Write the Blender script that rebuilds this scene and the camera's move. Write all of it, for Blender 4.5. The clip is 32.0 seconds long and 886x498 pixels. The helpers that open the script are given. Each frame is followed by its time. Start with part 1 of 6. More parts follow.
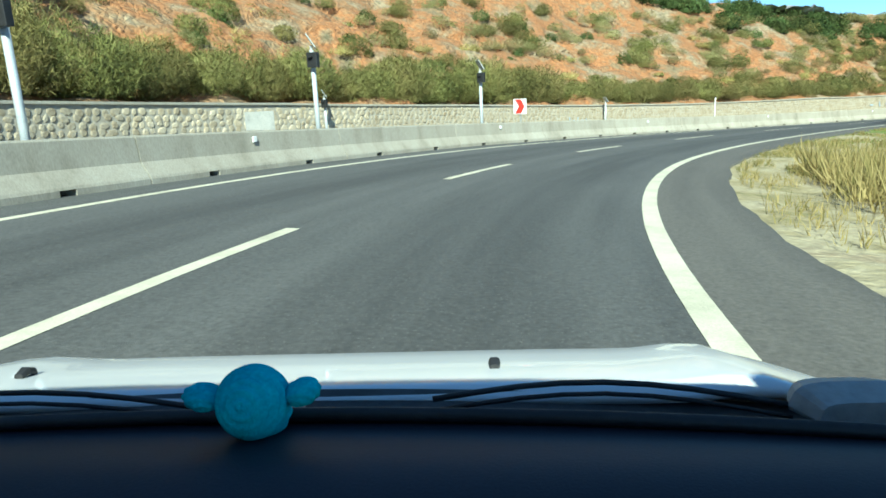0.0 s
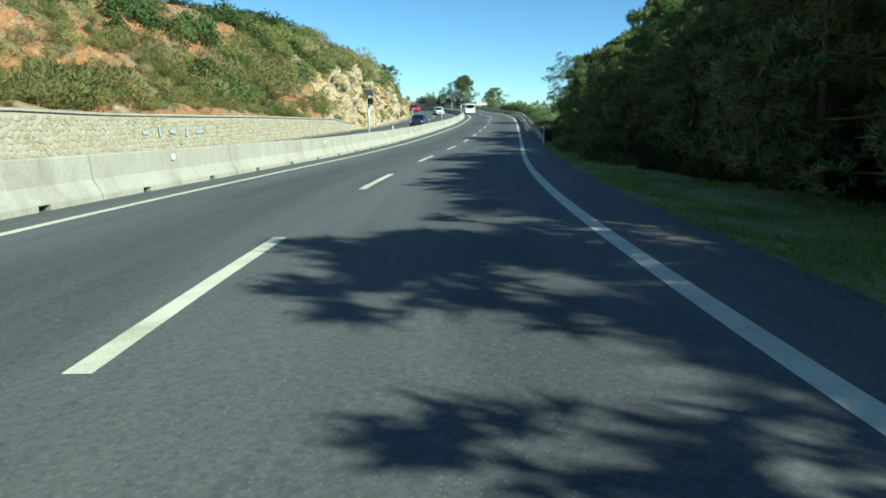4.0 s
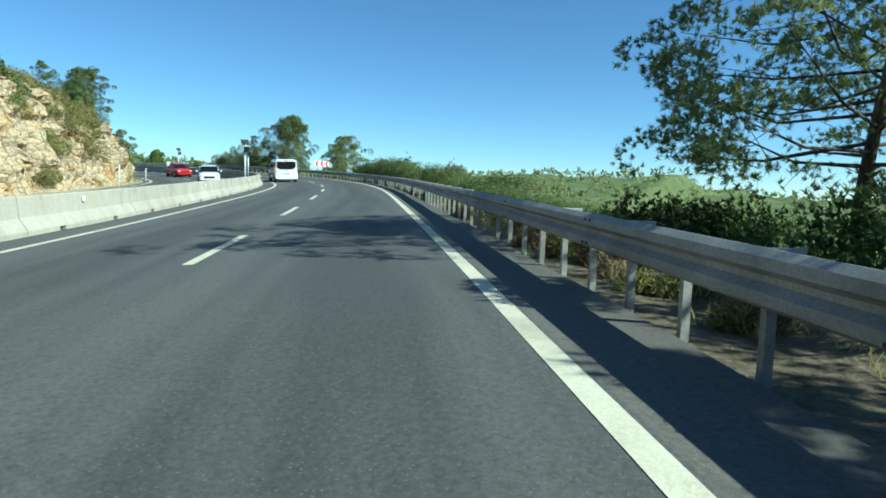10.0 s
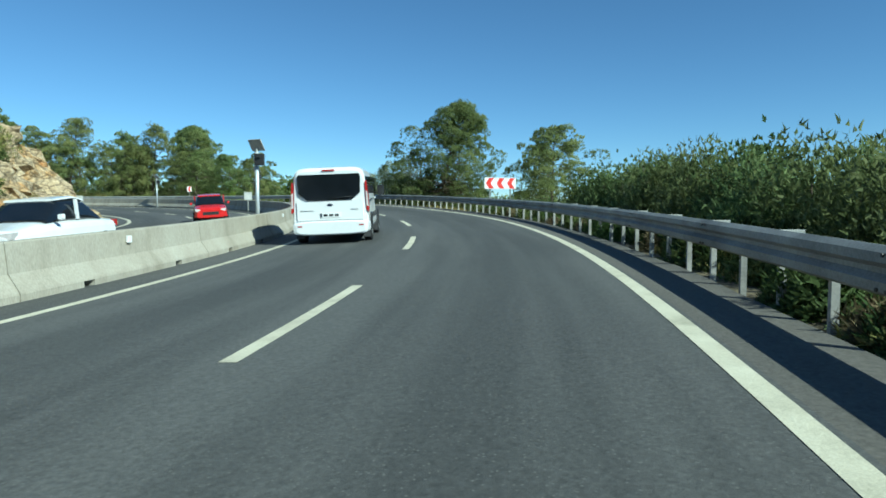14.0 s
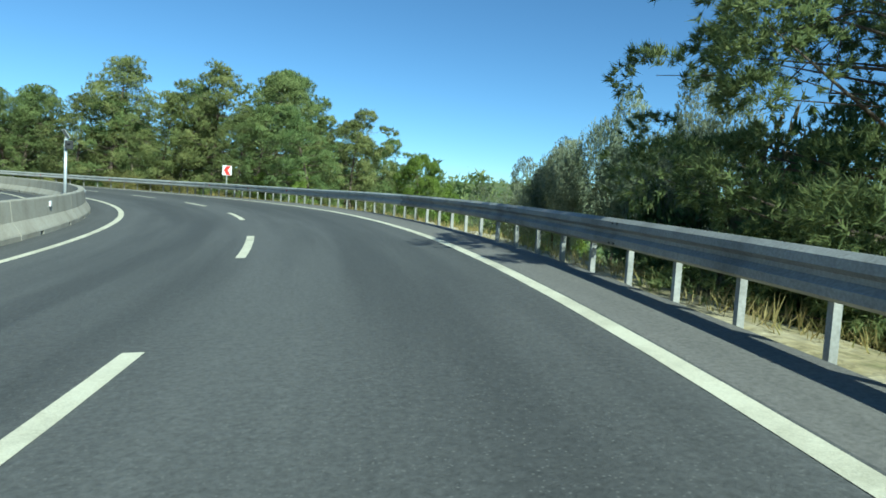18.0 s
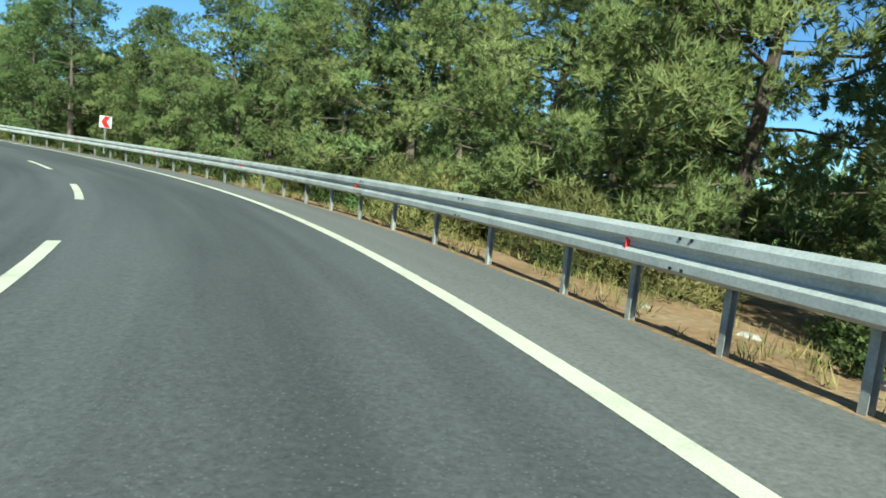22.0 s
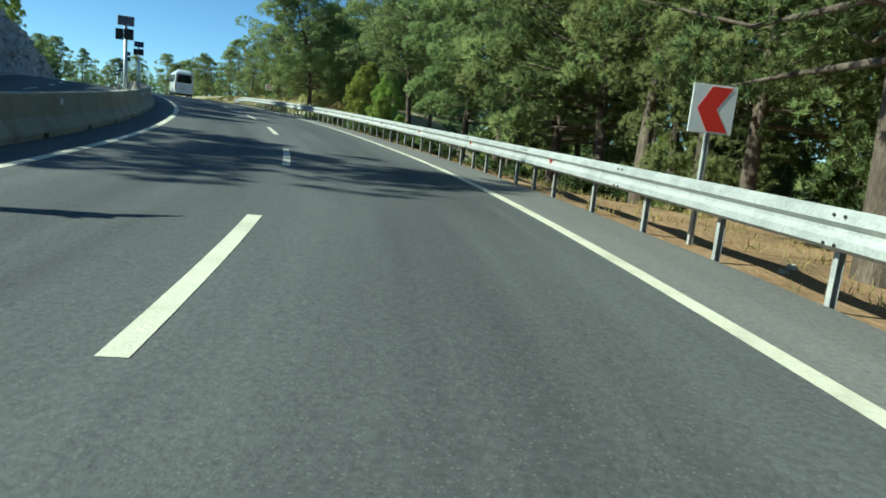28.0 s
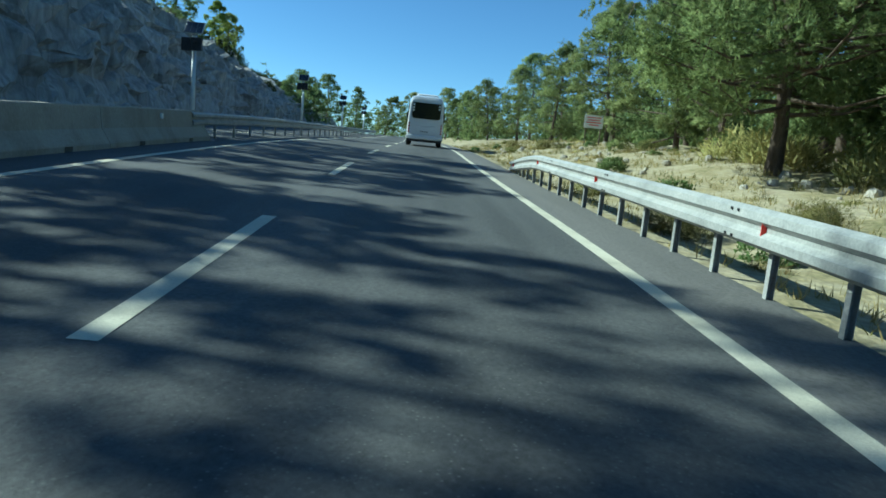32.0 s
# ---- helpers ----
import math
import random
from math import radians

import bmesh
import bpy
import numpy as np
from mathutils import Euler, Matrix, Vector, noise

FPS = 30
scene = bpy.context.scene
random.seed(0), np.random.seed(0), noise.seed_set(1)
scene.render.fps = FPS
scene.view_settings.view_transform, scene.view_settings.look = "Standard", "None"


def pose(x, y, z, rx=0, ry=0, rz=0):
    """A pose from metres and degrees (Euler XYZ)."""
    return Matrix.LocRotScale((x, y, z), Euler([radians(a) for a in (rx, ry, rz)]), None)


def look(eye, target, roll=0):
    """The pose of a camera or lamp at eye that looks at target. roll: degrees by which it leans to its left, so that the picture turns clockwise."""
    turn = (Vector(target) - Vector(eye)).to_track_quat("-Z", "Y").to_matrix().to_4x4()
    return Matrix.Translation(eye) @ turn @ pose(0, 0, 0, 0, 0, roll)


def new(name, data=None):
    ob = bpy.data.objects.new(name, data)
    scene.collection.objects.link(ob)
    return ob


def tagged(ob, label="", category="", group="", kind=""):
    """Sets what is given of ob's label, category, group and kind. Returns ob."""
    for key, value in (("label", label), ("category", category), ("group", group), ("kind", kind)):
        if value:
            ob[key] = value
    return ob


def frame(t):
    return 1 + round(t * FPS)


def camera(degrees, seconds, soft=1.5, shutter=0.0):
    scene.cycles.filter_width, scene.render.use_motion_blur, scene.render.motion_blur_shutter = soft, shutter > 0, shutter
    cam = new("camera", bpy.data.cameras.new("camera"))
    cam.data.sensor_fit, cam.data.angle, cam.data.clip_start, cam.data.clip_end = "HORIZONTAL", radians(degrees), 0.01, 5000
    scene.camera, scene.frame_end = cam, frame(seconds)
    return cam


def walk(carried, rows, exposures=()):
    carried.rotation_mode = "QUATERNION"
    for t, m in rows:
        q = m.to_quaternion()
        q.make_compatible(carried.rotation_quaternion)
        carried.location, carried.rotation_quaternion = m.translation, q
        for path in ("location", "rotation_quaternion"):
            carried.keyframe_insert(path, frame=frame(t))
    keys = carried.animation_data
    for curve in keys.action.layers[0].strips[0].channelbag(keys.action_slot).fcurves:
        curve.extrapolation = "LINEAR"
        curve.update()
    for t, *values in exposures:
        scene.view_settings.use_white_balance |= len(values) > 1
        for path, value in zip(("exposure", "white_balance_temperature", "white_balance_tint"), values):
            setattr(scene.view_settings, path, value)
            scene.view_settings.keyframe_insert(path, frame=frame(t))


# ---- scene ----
cam = camera(69.13, 32.0, soft=1.7, shutter=0.0)
# The road's course from 30 m before the start, a value every 10 m:
# bend (1/100 m, left is positive), climb and cross-fall (per cent)
BEND = [-2.0522, -2.0769, -2.0982, -2.1073, -2.1576, -2.0870, -1.8577, -1.2860, -0.8405, -0.4924, -0.1303, 0.0474, 0.0522, 0.0178, -0.0258, 0.1162, 0.0444, 0.0747, 0.4012, 0.8850, 1.3758, 1.6182, 1.4125, 1.4786, 1.6321, 1.8752, 1.5431, 1.9536, 1.6758, 1.7790, 1.5943, 2.0798, 1.9172, 1.5466, 1.0668, 1.3270, 0.7157, 0.7573, 0.4049, 0.2165, -0.3005, 0.0000, 0.0500, 0.0500, 0.0500, 0.0500, 0.0500, 0.0500, 0.0500, 0.0500, 0.0500, 0.0500, 0.0500, 0.0500]
CLIMB = [-0.7633, -1.6455, -2.5190, -3.3539, -4.0053, -3.8162, -2.9571, -2.1981, -1.7561, -1.1611, -0.6354, 0.1514, 0.9574, 1.6200, 1.9917, 2.3813, 2.6510, 2.9013, 2.8917, 2.8873, 3.0337, 3.1908, 3.3196, 2.7129, 2.0170, 1.2610, 0.7210, 0.6682, 0.8306, 1.2085, 1.9331, 2.7476, 3.2267, 3.4559, 3.5884, 4.1742, 4.7208, 5.0319, 4.7514, 4.3461, 3.5655, 2.8041, 2.1827, 1.6764, 2.0000, 2.0000, 2.0000, 2.0000, 2.0000, 2.0000, 2.0000, 2.0000, 2.0000, 2.0000]
FALL = [-2.8086, -3.4521, -3.9828, -4.1478, -4.0659, -3.2936, -1.1382, 1.7912, 3.9451, 4.9150, 5.2372, 4.3393, 3.6710, 3.7059, 4.0708, 4.9807, 5.0372, 4.4647, 3.9343, 3.5764, 3.9124, 4.7217, 5.2419, 6.4564, 6.9848, 6.7784, 5.6273, 4.6282, 3.9759, 3.0055, 2.0841, 1.0155, 0.7671, 0.9978, 0.3423, -1.0126, -1.6714, -1.8023, -1.7937, -1.8765, -2.5637, -2.6429, -1.5000, -1.5000, -1.5000, -1.5000, -1.5000, -1.5000, -1.5000, -1.5000, -1.5000, -1.5000, -1.5000, -1.5000]
# t, x, y, z, yaw, pitch, roll
ROWS = [
    (0.0, 2.671, -2.123, 1.058, 9.22, -13.06, -2.78),
    (0.5, 2.517, 3.082, 0.925, -1.31, -13.28, -1.19),
    (1.0, 3.143, 8.567, 0.743, -9.20, -13.70, -1.01),
    (1.5, 4.503, 14.060, 0.542, -19.51, -13.50, 1.24),
    (2.0, 6.352, 18.974, 0.386, -28.85, -13.56, 0.82),
    (2.5, 8.923, 24.140, 0.193, -37.77, -13.47, 0.23),
    (3.0, 12.046, 28.850, 0.042, -44.08, -12.97, 1.34),
    (3.5, 15.540, 33.032, -0.102, -47.52, -12.19, 2.09),
    (4.0, 19.683, 37.185, -0.218, -50.46, -11.74, 1.61),
    (4.5, 24.155, 41.106, -0.320, -52.47, -11.34, 0.94),
    (5.0, 28.872, 44.814, -0.414, -53.82, -10.95, 0.24),
    (5.5, 33.756, 48.332, -0.487, -54.79, -10.56, -0.33),
    (6.0, 38.884, 51.623, -0.535, -57.57, -10.17, -0.17),
    (6.5, 43.728, 54.617, -0.537, -59.53, -9.49, -0.38),
    (7.0, 48.734, 57.771, -0.547, -61.45, -8.47, 1.00),
    (7.5, 53.756, 60.899, -0.523, -62.33, -7.67, 0.97),
    (8.0, 58.478, 63.937, -0.472, -62.86, -7.11, 0.50),
    (8.5, 63.189, 66.840, -0.391, -62.52, -6.30, 1.64),
    (9.0, 67.651, 69.986, -0.292, -62.92, -6.20, 0.86),
    (9.5, 72.366, 73.146, -0.206, -62.67, -5.58, 1.62),
    (10.0, 76.946, 76.217, -0.100, -62.41, -5.23, 1.88),
    (10.5, 81.367, 79.184, 0.030, -62.05, -4.92, 1.45),
    (11.0, 85.713, 82.081, 0.159, -61.53, -4.78, 1.23),
    (11.5, 90.101, 85.136, 0.289, -58.14, -4.63, 0.58),
    (12.0, 94.490, 88.227, 0.422, -53.84, -4.43, 0.03),
    (12.5, 98.873, 91.312, 0.572, -47.63, -4.01, 0.43),
    (13.0, 103.102, 94.332, 0.719, -45.23, -3.68, 0.32),
    (13.5, 107.228, 97.311, 0.853, -43.90, -3.47, 1.47),
    (14.0, 111.288, 100.389, 0.991, -42.69, -3.39, 0.04),
    (14.5, 115.151, 103.695, 1.132, -42.04, -2.93, 1.44),
    (15.0, 119.073, 107.270, 1.284, -40.16, -3.02, 1.66),
    (15.5, 122.817, 111.103, 1.441, -37.41, -3.18, 1.70),
    (16.0, 126.291, 115.219, 1.606, -34.20, -3.38, 1.69),
    (16.5, 129.411, 119.614, 1.771, -30.82, -3.56, 1.76),
    (17.0, 132.056, 124.321, 1.921, -28.92, -3.76, 2.14),
    (17.5, 134.353, 128.980, 2.107, -27.07, -3.79, 3.28),
    (18.0, 136.409, 133.929, 2.291, -24.95, -4.05, 3.45),
    (18.5, 138.217, 139.195, 2.442, -22.26, -4.15, 4.30),
    (19.0, 139.553, 144.507, 2.562, -20.18, -4.30, 5.12),
    (19.5, 140.414, 149.732, 2.678, -17.25, -4.31, 4.95),
    (20.0, 140.715, 154.676, 2.741, -13.70, -4.72, 6.14),
    (20.5, 140.574, 160.327, 2.816, -9.05, -5.47, 6.31),
    (21.0, 139.924, 166.460, 2.880, -4.71, -5.48, 6.29),
    (21.5, 138.619, 171.905, 2.898, -1.10, -6.66, 4.86),
    (22.0, 136.780, 177.333, 2.924, 4.78, -6.14, 6.36),
    (22.5, 134.410, 182.697, 2.955, 15.78, -7.06, 5.52),
    (23.0, 131.476, 187.635, 2.984, 29.63, -8.18, 4.73),
    (23.5, 128.135, 192.215, 3.044, 38.83, -8.85, 5.12),
    (24.0, 124.341, 196.575, 3.123, 45.12, -9.06, 4.40),
    (24.5, 120.155, 200.603, 3.210, 49.23, -9.02, 4.44),
    (25.0, 115.699, 203.985, 3.306, 52.43, -9.03, 4.66),
    (25.5, 110.953, 206.881, 3.425, 56.24, -9.04, 4.91),
    (26.0, 105.915, 209.249, 3.570, 60.53, -9.06, 5.17),
    (26.5, 100.620, 211.099, 3.733, 64.87, -9.07, 5.41),
    (27.0, 94.820, 212.660, 3.925, 70.68, -9.00, 5.61),
    (27.5, 89.104, 213.604, 4.131, 78.12, -9.31, 5.92),
    (28.0, 83.386, 213.961, 4.340, 83.33, -9.49, 5.66),
    (28.5, 77.713, 213.993, 4.528, 88.84, -9.29, 5.70),
    (29.0, 71.580, 213.648, 4.757, 94.04, -9.77, 4.29),
    (29.5, 65.557, 212.770, 5.006, 98.46, -9.70, 4.44),
    (30.0, 59.792, 211.571, 5.271, 102.82, -10.06, 4.72),
    (30.5, 54.172, 210.148, 5.557, 105.04, -9.50, 4.82),
    (31.0, 48.469, 208.491, 5.861, 105.85, -9.29, 5.33),
    (31.5, 42.752, 206.633, 6.136, 107.50, -8.61, 5.04),
    (32.0, 37.252, 204.598, 6.398, 108.64, -8.65, 5.09),
]
walk(cam, [(t, pose(x, y, z, 0, 0, yaw) @ pose(0, 0, 0, 90 + pitch) @ pose(0, 0, 0, 0, 0, roll)) for t, x, y, z, yaw, pitch, roll in ROWS],
     exposures=[(0.0, 1.2, 5700, -16), (3.0, 1.02, 5650, -16), (6.0, 0.95, 5500, -16), (11.0, 0.88, 5450, -16), (13.0, 0.62, 5450, -16), (17.0, 0.72, 5450, -16),
                (19.0, 0.95, 5550, -16), (22.0, 1.08, 5700, -16), (27.0, 0.98, 5700, -16), (28.2, 0.92, 5600, -16), (29.5, 0.82, 5250, -17), (32.0, 0.74, 5150, -17)])

# ---- daylight: low sun from the south ----
SUN_UP, SUN_TURN = 38.0, 172.0
world = bpy.data.worlds.new("sky")
scene.world = world
world.use_nodes = True
wn = world.node_tree.nodes
sky = wn.new("ShaderNodeTexSky")
sky.sky_type = "NISHITA"
sky.sun_disc = False
sky.sun_elevation, sky.sun_rotation = radians(SUN_UP), radians(SUN_TURN)
sky.altitude, sky.air_density, sky.dust_density, sky.ozone_density = 200, 0.75, 0.0, 5.0
wn["Background"].inputs["Strength"].default_value = 0.078
world.node_tree.links.new(sky.outputs["Color"], wn["Background"].inputs["Color"])
lamp = bpy.data.lights.new("sun", "SUN")
lamp.energy, lamp.angle, lamp.color = 4.4, radians(0.53), (1.0, 0.94, 0.84)
sun = new("sun", lamp)
sx, sy = math.sin(radians(SUN_TURN)), math.cos(radians(SUN_TURN))
sun.matrix_world = look((sx * 300, sy * 300, 300 * math.tan(radians(SUN_UP))), (0, 0, 0))

# ---- the road's course ----
S_FROM, S_TO = -30.0, 500.0
_knots = np.arange(len(BEND)) * 10.0 + S_FROM
_s = np.arange(S_FROM, S_TO, 1.0)
_k, _g, _b = (np.interp(_s, _knots, np.array(v)) * 0.01 for v in (BEND, CLIMB, FALL))
_psi = np.concatenate([[0], np.cumsum((_k[1:] + _k[:-1]) / 2)])
_zero = int(-S_FROM)
_psi -= _psi[_zero]
_pm = (_psi[1:] + _psi[:-1]) / 2
_x = np.concatenate([[0], np.cumsum(-np.sin(_pm))])
_y = np.concatenate([[0], np.cumsum(np.cos(_pm))])
_z = np.concatenate([[0], np.cumsum((_g[1:] + _g[:-1]) / 2)])
_x, _y, _z = _x - _x[_zero], _y - _y[_zero], _z - _z[_zero]


def at(s, off=0.0, h=0.0):
    """The place s metres along the road, off metres to its right and h above its surface."""
    psi, x, y, z, b = (float(np.interp(s, _s, v)) for v in (_psi, _x, _y, _z, _b))
    over = min(max(s - _s[-1], 0), 4000) + min(s - _s[0], 0)
    x, y = x - math.sin(psi) * over, y + math.cos(psi) * over
    lean = min(max(off, -14.0), 6.0) * b
    return Vector((x + off * math.cos(psi), y + off * math.sin(psi), z + lean + h))


def heading(s):
    return math.degrees(float(np.interp(s, _s, _psi)))


def stand(s, off, h=0.0, turn=0.0):
    """The pose of a thing that stands beside the road and faces along it."""
    p = at(s, off, h)
    return pose(p.x, p.y, p.z, 0, 0, heading(s) + turn)


# ---- materials ----
def nodes_of(name):
    m = bpy.data.materials.new(name)
    m.use_nodes = True
    return m, m.node_tree.nodes, m.node_tree.links, m.node_tree.nodes["Principled BSDF"]


def ramp(n, stops):
    r = n.new("ShaderNodeValToRGB")
    e = r.color_ramp.elements
    while len(e) < len(stops):
        e.new(0.5)
    for el, (p, c) in zip(e, stops):
        el.position, el.color = p, (*c, 1) if len(c) == 3 else c
    return r


def surface(name, tones, scale=4.0, rough=0.8, bump=0.3, metal=0.0, grain=60.0, depth=0.01, speck=0.35, per_object=0.0, stretch=(1, 1, 1), spec=0.4, coat=0.0, crack=0.0, crack_scale=1.0):
    """A worn surface: patches of the tones, a fine grain over them and a relief."""
    m, n, l, bsdf = nodes_of(name)
    geo = n.new("ShaderNodeNewGeometry")
    mp = n.new("ShaderNodeMapping")
    mp.inputs["Scale"].default_value = stretch
    l.new(geo.outputs["Position"], mp.inputs["Vector"])
    a = n.new("ShaderNodeTexNoise")
    a.inputs["Scale"].default_value, a.inputs["Detail"].default_value, a.inputs["Roughness"].default_value = scale, 8, 0.65
    b = n.new("ShaderNodeTexNoise")
    b.inputs["Scale"].default_value, b.inputs["Detail"].default_value = grain, 4
    for t in (a, b):
        l.new(mp.outputs["Vector"], t.inputs["Vector"])
    k = len(tones)
    r = ramp(n, [(0.3 + 0.4 * i / max(k - 1, 1), c) for i, c in enumerate(tones)])
    l.new(a.outputs["Fac"], r.inputs["Fac"])
    mix = n.new("ShaderNodeMix")
    mix.data_type, mix.blend_type = "RGBA", "OVERLAY"
    mix.inputs["Factor"].default_value = speck
    l.new(r.outputs["Color"], mix.inputs["A"])
    l.new(b.outputs["Fac"], mix.inputs["B"])
    out = mix.outputs["Result"]
    vor = None
    if crack:
        wob = n.new("ShaderNodeMix")
        wob.data_type, wob.blend_type = "RGBA", "LINEAR_LIGHT"
        wob.inputs["Factor"].default_value = 0.35
        l.new(mp.outputs["Vector"], wob.inputs["A"])
        l.new(a.outputs["Color"], wob.inputs["B"])
        vor = n.new("ShaderNodeTexVoronoi")
        vor.feature = "DISTANCE_TO_EDGE"
        vor.inputs["Scale"].default_value = crack_scale
        l.new(wob.outputs["Result"], vor.inputs["Vector"])
        cr = ramp(n, [(0.0, (1 - crack,) * 3), (0.09, (1, 1, 1))])
        l.new(vor.outputs["Distance"], cr.inputs["Fac"])
        mul = n.new("ShaderNodeMix")
        mul.data_type, mul.blend_type = "RGBA", "MULTIPLY"
        mul.inputs["Factor"].default_value = 1.0
        l.new(out, mul.inputs["A"])
        l.new(cr.outputs["Color"], mul.inputs["B"])
        out = mul.outputs["Result"]
    if per_object:
        info = n.new("ShaderNodeObjectInfo")
        hsv = n.new("ShaderNodeHueSaturation")
        rng = n.new("ShaderNodeMapRange")
        rng.inputs["To Min"].default_value, rng.inputs["To Max"].default_value = 1 - per_object, 1 + per_object
        l.new(info.outputs["Random"], rng.inputs["Value"])
        l.new(rng.outputs["Result"], hsv.inputs["Value"])
        l.new(out, hsv.inputs["Color"])
        out = hsv.outputs["Color"]
    l.new(out, bsdf.inputs["Base Color"])
    bsdf.inputs["Roughness"].default_value, bsdf.inputs["Metallic"].default_value = rough, metal
    bsdf.inputs["Specular IOR Level"].default_value = spec
    bsdf.inputs["Coat Weight"].default_value = coat
    bp = n.new("ShaderNodeBump")
    bp.inputs["Strength"].default_value, bp.inputs["Distance"].default_value = bump, depth
    add = n.new("ShaderNodeMath")
    l.new(a.outputs["Fac"], add.inputs[0])
    l.new(b.outputs["Fac"], add.inputs[1])
    last = add.outputs[0]
    if vor:
        add2 = n.new("ShaderNodeMath")
        add2.operation = "MULTIPLY_ADD"
        add2.inputs[1].default_value = 2.0
        l.new(vor.outputs["Distance"], add2.inputs[0])
        l.new(last, add2.inputs[2])
        last = add2.outputs[0]
    l.new(last, bp.inputs["Height"])
    l.new(bp.outputs["Normal"], bsdf.inputs["Normal"])
    return m


def foliage(name, tones, glow=0.35, rough=0.6):
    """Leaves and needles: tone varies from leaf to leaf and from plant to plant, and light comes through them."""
    m, n, l, bsdf = nodes_of(name)
    geo = n.new("ShaderNodeNewGeometry")
    tex = n.new("ShaderNodeTexNoise")
    tex.inputs["Scale"].default_value, tex.inputs["Detail"].default_value = 0.9, 3
    l.new(geo.outputs["Position"], tex.inputs["Vector"])
    mixf = n.new("ShaderNodeMath")
    mixf.operation = "MULTIPLY_ADD"
    mixf.inputs[1].default_value = 0.35
    l.new(geo.outputs["Random Per Island"], mixf.inputs[0])
    scl = n.new("ShaderNodeMath")
    scl.operation = "MULTIPLY"
    scl.inputs[1].default_value = 0.65
    l.new(tex.outputs["Fac"], scl.inputs[0])
    l.new(scl.outputs[0], mixf.inputs[2])
    k = len(tones)
    r = ramp(n, [(0.25 + 0.5 * i / max(k - 1, 1), c) for i, c in enumerate(tones)])
    l.new(mixf.outputs[0], r.inputs["Fac"])
    info = n.new("ShaderNodeObjectInfo")
    hsv = n.new("ShaderNodeHueSaturation")
    rng = n.new("ShaderNodeMapRange")
    rng.inputs["To Min"].default_value, rng.inputs["To Max"].default_value = 0.76, 1.22
    l.new(info.outputs["Random"], rng.inputs["Value"])
    l.new(rng.outputs["Result"], hsv.inputs["Value"])
    turn = n.new("ShaderNodeMath")
    turn.operation = "MULTIPLY"
    turn.inputs[1].default_value = 7.31
    frac = n.new("ShaderNodeMath")
    frac.operation = "FRACT"
    hue = n.new("ShaderNodeMapRange")
    hue.inputs["To Min"].default_value, hue.inputs["To Max"].default_value = 0.482, 0.525
    l.new(info.outputs["Random"], turn.inputs[0])
    l.new(turn.outputs[0], frac.inputs[0])
    l.new(frac.outputs[0], hue.inputs["Value"])
    l.new(hue.outputs["Result"], hsv.inputs["Hue"])
    l.new(r.outputs["Color"], hsv.inputs["Color"])
    l.new(hsv.outputs["Color"], bsdf.inputs["Base Color"])
    bsdf.inputs["Roughness"].default_value = rough
    bsdf.inputs["Specular IOR Level"].default_value = 0.12
    tr = n.new("ShaderNodeBsdfTranslucent")
    l.new(hsv.outputs["Color"], tr.inputs["Color"])
    mx = n.new("ShaderNodeMixShader")
    mx.inputs[0].default_value = glow
    l.new(bsdf.outputs[0], mx.inputs[1])
    l.new(tr.outputs[0], mx.inputs[2])
    l.new(mx.outputs[0], n["Material Output"].inputs["Surface"])
    return m


